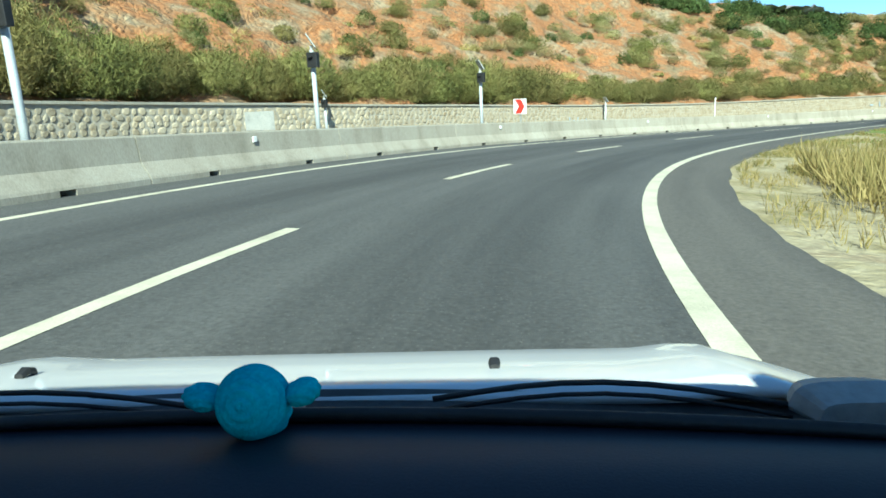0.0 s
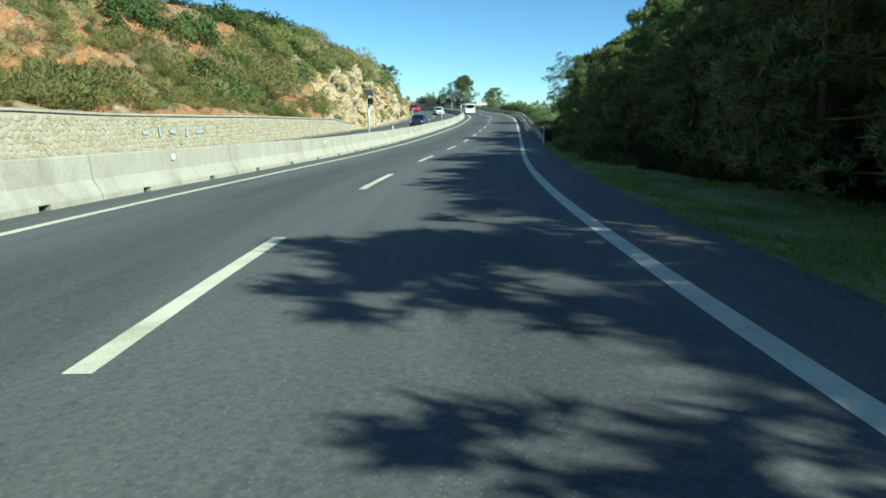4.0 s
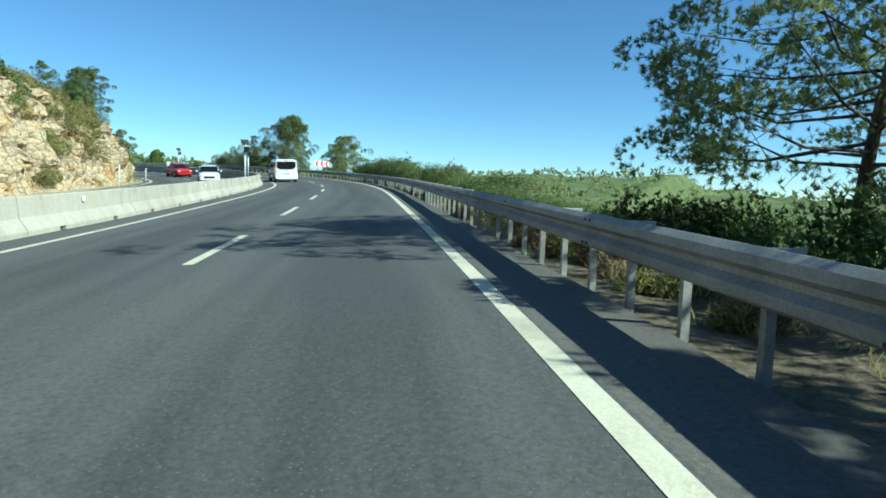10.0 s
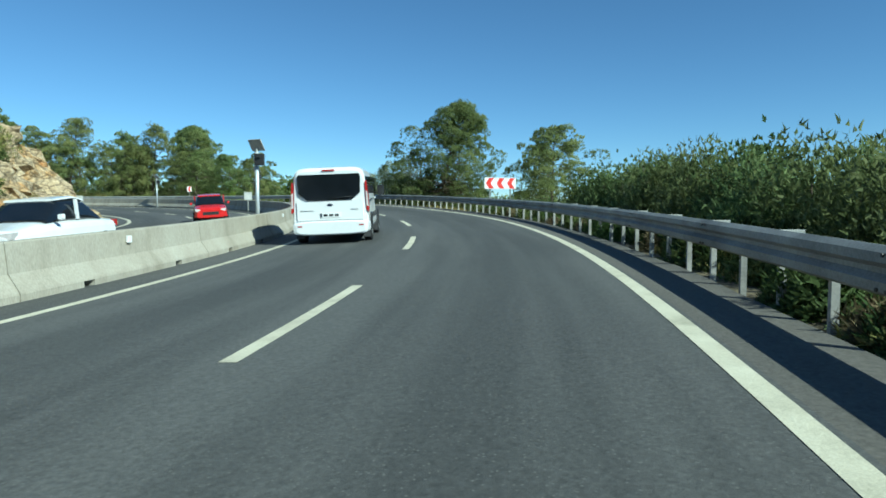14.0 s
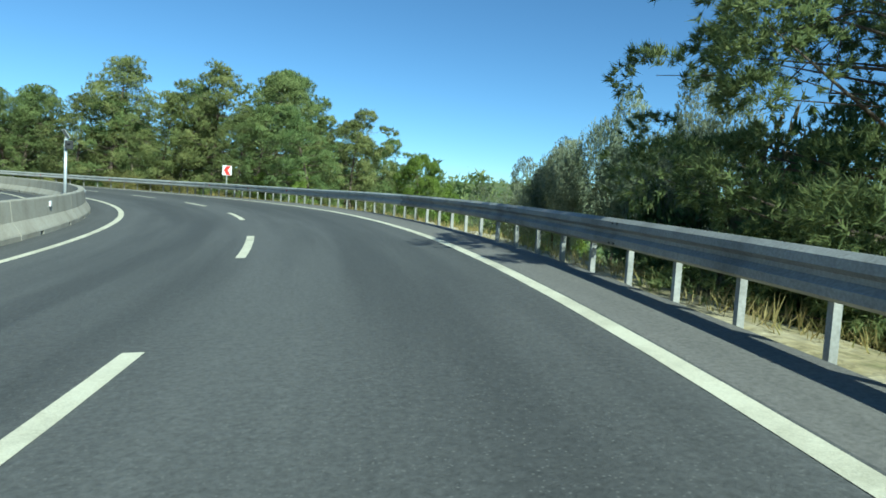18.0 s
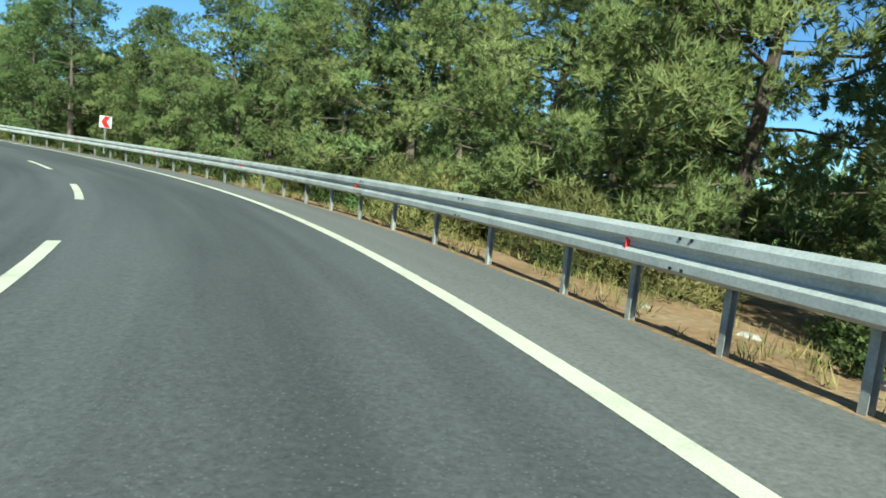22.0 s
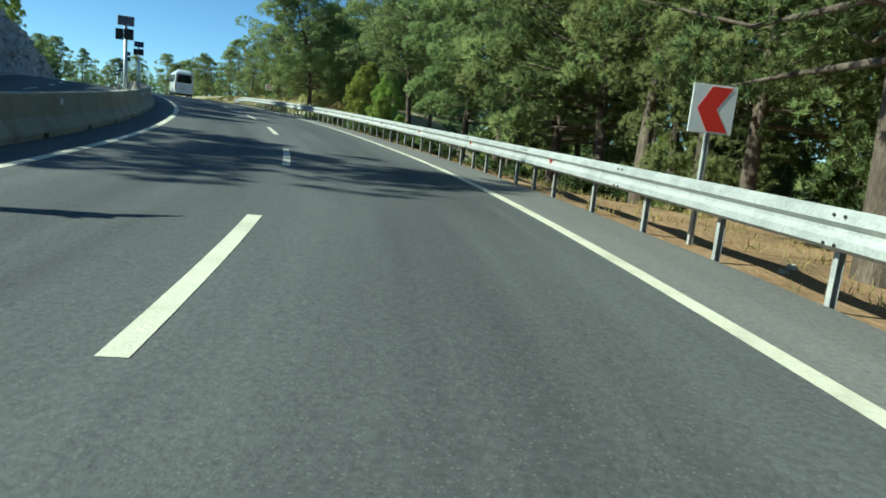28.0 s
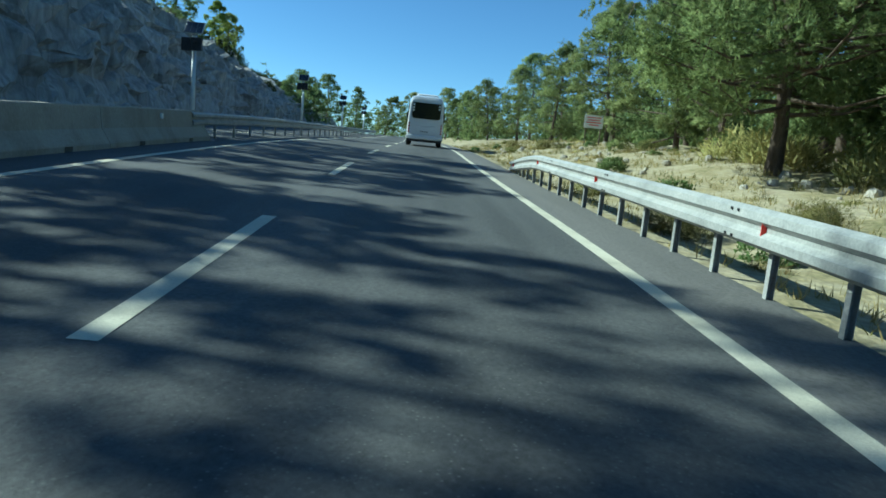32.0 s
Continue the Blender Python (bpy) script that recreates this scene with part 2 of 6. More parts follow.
def asphalt_material(name, light, dark):
    """Asphalt with pale stones, polished wheel tracks, an oily lane middle and long patches; UV is metres across and along."""
    m, n, l, bsdf = nodes_of(name)
    uv = n.new("ShaderNodeUVMap")
    geo = n.new("ShaderNodeNewGeometry")
    sep = n.new("ShaderNodeSeparateXYZ")
    l.new(uv.outputs["UV"], sep.inputs[0])
    wob = n.new("ShaderNodeTexNoise")
    wob.inputs["Scale"].default_value = 0.25
    l.new(geo.outputs["Position"], wob.inputs["Vector"])
    wm = n.new("ShaderNodeMath")
    wm.operation = "MULTIPLY_ADD"
    wm.inputs[1].default_value = 1.2
    l.new(wob.outputs["Fac"], wm.inputs[0])
    l.new(sep.outputs["X"], wm.inputs[2])
    wave = n.new("ShaderNodeMath")
    wave.operation = "SINE"
    ml = n.new("ShaderNodeMath")
    ml.operation = "MULTIPLY"
    ml.inputs[1].default_value = 2 * math.pi / 3.5
    l.new(wm.outputs[0], ml.inputs[0])
    l.new(ml.outputs[0], wave.inputs[0])
    mp = n.new("ShaderNodeMapping")
    mp.inputs["Scale"].default_value = (1.2, 0.06, 1)
    l.new(uv.outputs["UV"], mp.inputs["Vector"])
    streak = n.new("ShaderNodeTexNoise")
    streak.inputs["Scale"].default_value, streak.inputs["Detail"].default_value = 1.6, 6
    l.new(mp.outputs["Vector"], streak.inputs["Vector"])
    fine = n.new("ShaderNodeTexNoise")
    fine.inputs["Scale"].default_value, fine.inputs["Detail"].default_value, fine.inputs["Roughness"].default_value = 24, 7, 0.75
    l.new(geo.outputs["Position"], fine.inputs["Vector"])
    vor = n.new("ShaderNodeTexVoronoi")
    vor.inputs["Scale"].default_value = 34
    l.new(geo.outputs["Position"], vor.inputs["Vector"])
    f1 = n.new("ShaderNodeMath")
    f1.operation = "MULTIPLY_ADD"
    f1.inputs[1].default_value = 0.15
    l.new(wave.outputs[0], f1.inputs[0])
    l.new(streak.outputs["Fac"], f1.inputs[2])
    base = ramp(n, [(0.3, dark), (0.7, light)])
    l.new(f1.outputs[0], base.inputs["Fac"])
    mix = n.new("ShaderNodeMix")
    mix.data_type, mix.blend_type = "RGBA", "OVERLAY"
    mix.inputs["Factor"].default_value = 0.9
    l.new(base.outputs["Color"], mix.inputs["A"])
    l.new(fine.outputs["Fac"], mix.inputs["B"])
    stone = ramp(n, [(0.08, (1, 1, 1)), (0.30, (0, 0, 0))])
    l.new(vor.outputs["Distance"], stone.inputs["Fac"])
    rnd = n.new("ShaderNodeMath")
    rnd.operation = "GREATER_THAN"
    rnd.inputs[1].default_value = 0.55
    csep = n.new("ShaderNodeSeparateColor")
    l.new(vor.outputs["Color"], csep.inputs[0])
    l.new(csep.outputs[0], rnd.inputs[0])
    amount = n.new("ShaderNodeMath")
    amount.operation = "MULTIPLY"
    l.new(stone.outputs["Color"], amount.inputs[0])
    l.new(rnd.outputs[0], amount.inputs[1])
    mix2 = n.new("ShaderNodeMix")
    mix2.data_type = "RGBA"
    mix2.inputs["B"].default_value = (0.150, 0.146, 0.134, 1)
    l.new(amount.outputs[0], mix2.inputs["Factor"])
    l.new(mix.outputs["Result"], mix2.inputs["A"])
    l.new(mix2.outputs["Result"], bsdf.inputs["Base Color"])
    bsdf.inputs["Roughness"].default_value = 0.82
    bsdf.inputs["Specular IOR Level"].default_value = 0.35
    bp = n.new("ShaderNodeBump")
    bp.inputs["Strength"].default_value, bp.inputs["Distance"].default_value = 0.9, 0.007
    l.new(fine.outputs["Fac"], bp.inputs["Height"])
    l.new(bp.outputs["Normal"], bsdf.inputs["Normal"])
    return m


ASPHALT = asphalt_material("asphalt", (0.105, 0.104, 0.098), (0.066, 0.066, 0.063))
SHOULDER = asphalt_material("shoulder_asphalt", (0.165, 0.155, 0.138), (0.120, 0.114, 0.102))
SHOULDER_OLD = asphalt_material("old_shoulder_asphalt", (0.125, 0.116, 0.100), (0.086, 0.081, 0.072))
PAINT = surface("road_paint", [(0.44, 0.41, 0.30), (0.60, 0.56, 0.42), (0.67, 0.63, 0.48)], 1.6, 0.7, 0.35, grain=90, depth=0.004, speck=0.3, crack=0.10, crack_scale=14)
CONCRETE = surface("concrete", [(0.27, 0.245, 0.19), (0.36, 0.33, 0.265), (0.40, 0.375, 0.31)], 1.4, 0.85, 0.35, grain=45, depth=0.006, stretch=(1, 1, 0.35), per_object=0.04, speck=0.35)
MORTAR = surface("mortar", [(0.34, 0.30, 0.23), (0.44, 0.40, 0.32)], 3, 0.9, 0.5)
STONE = surface("wall_stone", [(0.33, 0.26, 0.16), (0.45, 0.38, 0.265), (0.52, 0.46, 0.345)], 2.2, 0.85, 0.6, grain=26, depth=0.02, per_object=0.22)
RED_EARTH = surface("red_earth", [(0.165, 0.14, 0.08), (0.25, 0.175, 0.095), (0.34, 0.152, 0.060), (0.27, 0.16, 0.08), (0.30, 0.24, 0.15), (0.145, 0.12, 0.065)], 0.26, 0.95, 0.9, grain=3.2, depth=0.12, speck=0.7, crack=0.15, crack_scale=2.6)
ROCK = surface("limestone", [(0.42, 0.20, 0.07), (0.42, 0.27, 0.12), (0.45, 0.36, 0.23), (0.42, 0.32, 0.19), (0.26, 0.20, 0.13)], 0.7, 0.9, 0.9, grain=7, depth=0.10, speck=0.85, crack=0.55, crack_scale=1.7, stretch=(1, 1, 1.3))
GREY_ROCK = surface("grey_limestone", [(0.22, 0.21, 0.195), (0.36, 0.345, 0.32), (0.46, 0.44, 0.40)], 0.45, 0.9, 0.8, grain=4.0, depth=0.12, speck=0.5, stretch=(1, 1, 0.25), crack=0.22, crack_scale=1.1)
DRY_GROUND = surface("dry_ground", [(0.13, 0.13, 0.05), (0.30, 0.25, 0.13), (0.38, 0.33, 0.21), (0.26, 0.20, 0.12)], 0.8, 0.95, 0.8, grain=9, depth=0.05, speck=0.6)
BRUSHY_SOIL = surface("brushy_soil", [(0.05, 0.045, 0.024), (0.09, 0.072, 0.042), (0.14, 0.115, 0.07), (0.07, 0.07, 0.032)], 1.1, 0.95, 0.9, grain=12, depth=0.05, speck=0.7)
FOREST_FLOOR = surface("forest_floor", [(0.16, 0.105, 0.052), (0.28, 0.165, 0.080), (0.33, 0.225, 0.125)], 0.6, 0.95, 0.8, grain=10, depth=0.05, speck=0.6)
GRASSY = surface("grassy_soil", [(0.085, 0.12, 0.028), (0.15, 0.19, 0.045), (0.22, 0.24, 0.07), (0.30, 0.26, 0.13)], 0.9, 0.95, 0.8, grain=14, depth=0.04, speck=0.7)
FAR_GREEN = surface("far_green", [(0.055, 0.080, 0.024), (0.10, 0.13, 0.040), (0.17, 0.17, 0.07)], 0.05, 0.95, 0.5, grain=0.5, depth=1.0, speck=0.7)
ZINC = surface("galvanised_steel", [(0.30, 0.30, 0.28), (0.42, 0.42, 0.39), (0.50, 0.49, 0.45)], 2.5, 0.55, 0.15, metal=0.2, grain=40, depth=0.002, speck=0.3, per_object=0.06)
# Weathered, with the shade on the early stretch's face also in its darker tones.
ZINC_OLD_SHADED = surface("weathered_shaded_steel", [(0.15, 0.145, 0.13), (0.27, 0.265, 0.245), (0.37, 0.36, 0.33)], 1.1, 0.62, 0.2, metal=0.2, grain=40, depth=0.003, speck=0.45)
POST_STEEL = surface("post_steel", [(0.20, 0.195, 0.175), (0.31, 0.305, 0.28), (0.40, 0.39, 0.36)], 3.0, 0.6, 0.15, metal=0.1, grain=40, depth=0.002, speck=0.35, per_object=0.08)
POLE_GREY = surface("pole_steel", [(0.50, 0.53, 0.54), (0.62, 0.65, 0.65)], 3, 0.4, 0.1, metal=0.35)
WHITE_SIGN = surface("sign_white", [(0.74, 0.74, 0.72), (0.82, 0.82, 0.80)], 2, 0.45, 0.05, speck=0.1)
RED_SIGN = surface("sign_red", [(0.62, 0.03, 0.025), (0.72, 0.05, 0.035)], 2, 0.4, 0.05, speck=0.1)
BLACK = surface("black_plastic", [(0.012, 0.012, 0.013), (0.03, 0.03, 0.03)], 5, 0.5, 0.1)
DARK_GLASS = surface("panel_glass", [(0.015, 0.018, 0.03), (0.03, 0.035, 0.05)], 4, 0.12, 0.02, spec=0.6)
BARK = surface("bark", [(0.055, 0.04, 0.028), (0.115, 0.085, 0.062), (0.20, 0.155, 0.115)], 5, 0.95, 1.0, grain=30, depth=0.03, stretch=(1, 1, 0.25), speck=0.5)
NEEDLES = foliage("pine_needles", [(0.080, 0.110, 0.042), (0.175, 0.215, 0.080), (0.275, 0.312, 0.115), (0.365, 0.38, 0.16)], 0.48)
BROOM = foliage("broom_green", [(0.080, 0.080, 0.030), (0.155, 0.155, 0.052), (0.25, 0.232, 0.078), (0.32, 0.275, 0.115)], 0.30)
PALE_STONE = surface("pale_limestone", [(0.28, 0.25, 0.19), (0.38, 0.345, 0.28), (0.45, 0.42, 0.35)], 3.0, 0.9, 0.7, grain=20, depth=0.02, speck=0.6, per_object=0.15)
YOUNG = foliage("young_needles", [(0.14, 0.185, 0.035), (0.25, 0.31, 0.06), (0.36, 0.40, 0.10)], 0.4)
OLEANDER_LEAF = foliage("oleander_leaf", [(0.080, 0.110, 0.036), (0.165, 0.205, 0.075), (0.28, 0.32, 0.14)], 0.45)
LEAF = foliage("leaf_green", [(0.055, 0.082, 0.024), (0.115, 0.155, 0.050), (0.20, 0.245, 0.090)], 0.4)
SCRUB = foliage("scrub_green", [(0.028, 0.044, 0.014), (0.060, 0.084, 0.026), (0.12, 0.135, 0.042)], 0.25)
OLIVE_LEAF = foliage("olive_leaf", [(0.13, 0.15, 0.085), (0.25, 0.28, 0.17), (0.38, 0.40, 0.27)], 0.4)
LEAF_PALE = foliage("pale_leaf", [(0.09, 0.11, 0.05), (0.17, 0.20, 0.10), (0.26, 0.28, 0.16)])
PALE_BROOM = foliage("pale_broom", [(0.17, 0.16, 0.065), (0.29, 0.26, 0.115), (0.40, 0.35, 0.17)], 0.3, 0.7)
DRY_TWIG = foliage("dry_twigs", [(0.10, 0.085, 0.045), (0.19, 0.15, 0.08), (0.27, 0.21, 0.12)], 0.25, 0.8)
FRESH_GRASS = foliage("fresh_grass", [(0.12, 0.17, 0.03), (0.22, 0.28, 0.055), (0.34, 0.37, 0.10)], 0.35, 0.7)
DRY_GRASS = foliage("dry_grass", [(0.16, 0.17, 0.05), (0.40, 0.34, 0.13), (0.55, 0.46, 0.20)], 0.3, 0.8)


# ---- mesh helpers ----
def mesh_of(name, verts, faces, material, smooth=False, uvs=None):
    me = bpy.data.meshes.new(name)
    me.from_pydata([tuple(v) for v in verts], [], faces)
    for mm in (material if isinstance(material, (list, tuple)) else [material]):
        me.materials.append(mm)
    if smooth:
        me.polygons.foreach_set("use_smooth", [True] * len(me.polygons))
    if uvs is not None:
        layer = me.uv_layers.new(name="UVMap")
        idx = np.zeros(len(me.loops), dtype=np.int32)
        me.loops.foreach_get("vertex_index", idx)
        layer.data.foreach_set("uv", np.asarray(uvs, dtype=np.float32)[idx].ravel())
    me.update()
    return me


def finish(bm, name, material, smooth=False):
    me = bpy.data.meshes.new(name)
    bmesh.ops.recalc_face_normals(bm, faces=bm.faces)
    bm.to_mesh(me)
    bm.free()
    me.materials.append(material)
    if smooth:
        me.polygons.foreach_set("use_smooth", [True] * len(me.polygons))
    return me


def part(name, me, parent, label="", m=None):
    ob = new(name, me)
    ob.parent = parent
    if m is not None:
        ob.matrix_basis = m
    return tagged(ob, label)


def box(bm, x0, x1, y0, y1, z0, z1, bevel=0.0):
    v = [bm.verts.new(c) for c in ((x0, y0, z0), (x1, y0, z0), (x1, y1, z0), (x0, y1, z0), (x0, y0, z1), (x1, y0, z1), (x1, y1, z1), (x0, y1, z1))]
    f = [bm.faces.new([v[i] for i in q]) for q in ((0, 3, 2, 1), (4, 5, 6, 7), (0, 1, 5, 4), (1, 2, 6, 5), (2, 3, 7, 6), (3, 0, 4, 7))]
    if bevel:
        edges = list({e for g in f for e in g.edges})
        bmesh.ops.bevel(bm, geom=edges, offset=bevel, segments=2, affect="EDGES", profile=0.5)


def box_mesh(name, material, *dims, bevel=0.0):
    bm = bmesh.new()
    box(bm, *dims, bevel=bevel)
    return finish(bm, name, material)


def tube(name, material, points, radii, sides=10, cap=True):
    """A round tube through points."""
    verts, faces = [], []
    pts = [Vector(p) for p in points]
    for i, p in enumerate(pts):
        d = (pts[min(i + 1, len(pts) - 1)] - pts[max(i - 1, 0)]).normalized()
        q = d.to_track_quat("Z", "Y")
        for j in range(sides):
            a = 2 * math.pi * j / sides
            verts.append(p + q @ Vector((math.cos(a) * radii[i], math.sin(a) * radii[i], 0)))
    for i in range(len(pts) - 1):
        for j in range(sides):
            k = (j + 1) % sides
            faces.append((i * sides + j, i * sides + k, (i + 1) * sides + k, (i + 1) * sides + j))
    if cap:
        faces.append(tuple(range(sides))[::-1])
        faces.append(tuple((len(pts) - 1) * sides + j for j in range(sides)))
    return mesh_of(name, verts, faces, material, smooth=True)


def ribbon(name, s0, s1, ds, profile, material, closed=False, smooth=False, shift=None, origin=(0, 0, 0)):
    """A strip that follows the road: profile is a list of (off, h), or a function of s that gives one."""
    ss = np.linspace(s0, s1, max(2, int(round((s1 - s0) / ds)) + 1))
    verts, uvs, faces = [], [], []
    for s in ss:
        prof = profile(s) if callable(profile) else profile
        for off, h in prof:
            p = at(s, off, h)
            if shift:
                p = p + shift(s, off, p)
            verts.append(p - Vector(origin))
            uvs.append((off, s))
    n = len(prof)
    for i in range(len(ss) - 1):
        for j in range(n if closed else n - 1):
            k = (j + 1) % n
            faces.append((i * n + j, i * n + k, (i + 1) * n + k, (i + 1) * n + j))
    if closed:
        faces.append(tuple(range(n))[::-1])
        faces.append(tuple((len(ss) - 1) * n + j for j in range(n)))
    return mesh_of(name, verts, faces, material, smooth, uvs)


# ---- carriageways ----
tagged(new("road", ribbon("road", -30, 500, 1.0, [(-5.2, -0.004), (-3, 0), (0, 0), (3.2, 0), (3.64, 0)], ASPHALT)), "dark grey worn asphalt road with pale stone specks", "road", kind="structure")
def rim_off(s):
    return float(np.interp(s, [-30, 82, 92, 196, 228, 245, 296, 312, 322, 336, 372, 500], [4.74, 4.72, 4.5, 4.5, 4.86, 4.84, 4.8, 4.92, 4.84, 4.66, 4.66, 4.75]))


def rim(s):
    """The shoulder's outer rim, ragged where the asphalt has broken away."""
    rag = 0.14 if s < 90 else 0.05
    edge = rim_off(s) + rag * noise.noise((s * 0.35, 3, 0)) + 0.035 * noise.noise((s * 2.1, 7, 0))
    return [(3.64, 0), (edge, -0.01), (edge + 0.07, -0.15)]



tagged(new("road_shoulder", ribbon("road_shoulder", -30, 192, 0.5, rim, SHOULDER_OLD)), "asphalt shoulder beside the edge line with a ragged outer rim", "road", kind="structure")
tagged(new("pale_shoulder", ribbon("pale_shoulder", 192, 500, 0.5, rim, SHOULDER)), "paler, dusty asphalt shoulder beside the edge line", "road", kind="structure")
tagged(new("far_road", ribbon("far_road", -30, 470, 2.0, [(-13.6, 0), (-9, 0), (-5.1, -0.012)], ASPHALT)), "grey asphalt carriageway of the oncoming traffic", "road", kind="structure")
def line_in(s):
    return float(np.interp(s, [-30, 30, 60, 110, 140, 190, 225, 260, 300, 330, 350], [3.45, 3.45, 3.46, 3.44, 3.42, 3.43, 3.46, 3.47, 3.52, 3.48, 3.46]))


lines = tagged(new("lane_marking"), "white painted edge lines and dashes on the asphalt, worn", "road marking", kind="structure")
part("right_edge_line", ribbon("right_edge_line", -30, 480, 0.7, lambda s: [(line_in(s), 0.004), (line_in(s) + (0.19 if s < 60 else 0.17), 0.004)], PAINT), lines)
part("left_edge_line", ribbon("left_edge_line", -30, 480, 0.7, [(-3.43, 0.004), (-3.27, 0.004)], PAINT), lines)
part("far_inner_line", ribbon("far_inner_line", -30, 460, 1.5, [(-6.05, 0.004), (-5.9, 0.004)], PAINT), lines)
part("far_outer_line", ribbon("far_outer_line", -30, 460, 1.5, [(-13.1, 0.004), (-12.9, 0.004)], PAINT), lines)
for i in range(-3, 50):
    part("dash", ribbon("dash", 9.4 * i, 9.4 * i + 3.95, 0.66, [(-0.075, 0.004), (0.075, 0.004)], PAINT), lines)
for i in range(0, 40):
    part("far_dash", ribbon("far_dash", 9.4 * i + 3, 9.4 * i + 7, 2.0, [(-9.58, 0.004), (-9.42, 0.004)], PAINT), lines)

# ---- concrete barrier between the carriageways ----
HALF = [(0.30, 0.09), (0.285, 0.13), (0.14, 0.36), (0.10, 0.76), (0.085, 0.785), (-0.085, 0.785), (-0.10, 0.76), (-0.14, 0.36), (-0.285, 0.13), (-0.30, 0.09)]
FOOT = [(0.30, -0.02), (0.30, 0.09), (-0.30, 0.09), (-0.30, -0.02)]
MID = -4.58
seg = 6.0
s = -29.0
n_seg = 0
while s < 369:
    low = 1.0
    ob = tagged(new("concrete_barrier"), "precast concrete safety barrier block, stained pale grey, on the median", "barrier", "median barrier blocks")
    part("body", ribbon("body", s + 0.012, s + seg - 0.012, 1.0, [(MID + a, h) for a, h in HALF], CONCRETE, closed=True), ob)
    for a, b in ((0.012, 1.35), (1.62, 4.35), (4.62, seg - 0.012)):
        part("foot", ribbon("foot", s + a, s + b, 1.4, [(MID + o, h) for o, h in FOOT], CONCRETE, closed=True), ob)
    if n_seg % 2 == 0:
        p = at(s + 2.9, MID + 0.14, 0.62)
        part("reflector", box_mesh("reflector", WHITE_SIGN, -0.012, 0.03, -0.06, 0.06, -0.06, 0.06, bevel=0.008), ob, "small white reflector plate",
             pose(p.x, p.y, p.z, 0, 0, heading(s + 2.9)))
    s += seg
    n_seg += 1

# ---- steel guard rail on the right ----
W = [(0.0, 0.36), (-0.07, 0.40), (-0.075, 0.47), (-0.012, 0.515), (-0.012, 0.555), (-0.075, 0.60), (-0.07, 0.67), (0.0, 0.71)]
W_BACK = [(o + 0.012, h) for o, h in W[::-1]]


def rail_off(s):
    return float(np.interp(s, [82, 90, 200, 232, 300, 320, 355, 372, 378], [4.9, 4.62, 4.62, 4.92, 4.95, 4.85, 4.5, 4.55, 4.9]))


def rail_drop(s):
    return float(np.interp(s, [83, 90, 370, 376], [-0.42, 0, 0, -0.42]))


def rail_lift(s):
    return float(np.interp(s, [84, 225, 240, 340, 376], [0, 0, 0.10, 0.10, 0]))


rail = tagged(new("guard_rail"), "long galvanised steel crash barrier on posts, grey with scuffs", "guard rail")
s = 84.0
while s < 375.5:
    e = min(s + 4.0, 376)
    part("rail_section", ribbon("rail_section", s, e + 0.05, 0.8, lambda q: [(rail_off(q) + o, h + rail_drop(q) + rail_lift(q)) for o, h in W + W_BACK], ZINC_OLD_SHADED if s < 215 else ZINC, closed=True), rail)
    s += 4.0


def post_mesh():
    bm = bmesh.new()
    for dims in ((-0.034, 0.034, -0.03, -0.024, -0.5, 0.66), (-0.034, -0.028, -0.024, 0.03, -0.5, 0.66), (0.028, 0.034, -0.024, 0.03, -0.5, 0.66)):
        box(bm, *dims)
    return finish(bm, "post", POST_STEEL)


POST = post_mesh()
SPACER = box_mesh("spacer", ZINC, -0.05, 0.20, -0.02, 0.02, 0.62, 0.66, bevel=0.004)
bm = bmesh.new()
v = [bm.verts.new(c) for c in ((-0.04, -0.012, -0.085), (-0.03, -0.012, -0.085), (0.07, -0.012, 0.0), (-0.03, -0.012, 0.085), (-0.04, -0.012, 0.085))]
f = bm.faces.new(v)
bmesh.ops.extrude_face_region(bm, geom=[f])
bmesh.ops.translate(bm, verts=bm.verts[-5:], vec=(0, 0.01, 0))
REFLECT = finish(bm, "reflector", RED_SIGN)
s, i = 84.5, 0
while s < 376:
    d = rail_drop(s) + rail_lift(s)
    p = at(s, rail_off(s) + 0.10, d)
    part("post", POST, rail, "", pose(p.x, p.y, p.z, 0, 0, heading(s) + (180 if s > 215 else 0)))
    if 92 < s < 178 and i % 2 == 0:
        part("spacer", SPACER, rail, "short steel spacer arm", pose(p.x, p.y, p.z + 0.04, 0, 0, heading(s)))
    if i % 5 == 2 and (s > 225 or 96 < s < 112):
        p = at(s, rail_off(s) - 0.03, 0.535 + d)
        part("reflector", REFLECT, rail, "red half-round reflector", pose(p.x, p.y, p.z, 0, 0, heading(s)) @ Matrix.Scale(0.72, 4))
    step = 1.02 if s < 245 or s > 318 else 1.66
    s += step
    i += 1

bm = bmesh.new()
bmesh.ops.create_cone(bm, cap_ends=True, segments=6, radius1=0.016, radius2=0.013, depth=0.014, matrix=pose(0, 0, 0, 0, 90, 0))
BOLT = finish(bm, "bolt", BLACK)
s = 96.0
while s < 372:
    for ds, h, o in ((-0.06, 0.415, -0.078), (0.06, 0.415, -0.078), (0.0, 0.655, -0.078), (-0.12, 0.655, -0.078)):
        p = at(s + ds, rail_off(s) + o, h + rail_lift(s))
        part("bolt", BOLT, rail, "", pose(p.x, p.y, p.z, 0, 0, heading(s)))
    s += 4.0

# ---- stone retaining wall and hillsides on the left ----
WALL_END = 112.0


def wall_top(s):
    return float(np.interp(s, [-40, 10, 24, 41, 65, 84, 105, 112], [1.3, 1.38, 1.5, 1.75, 2.0, 1.7, 1.2, 0.6]))


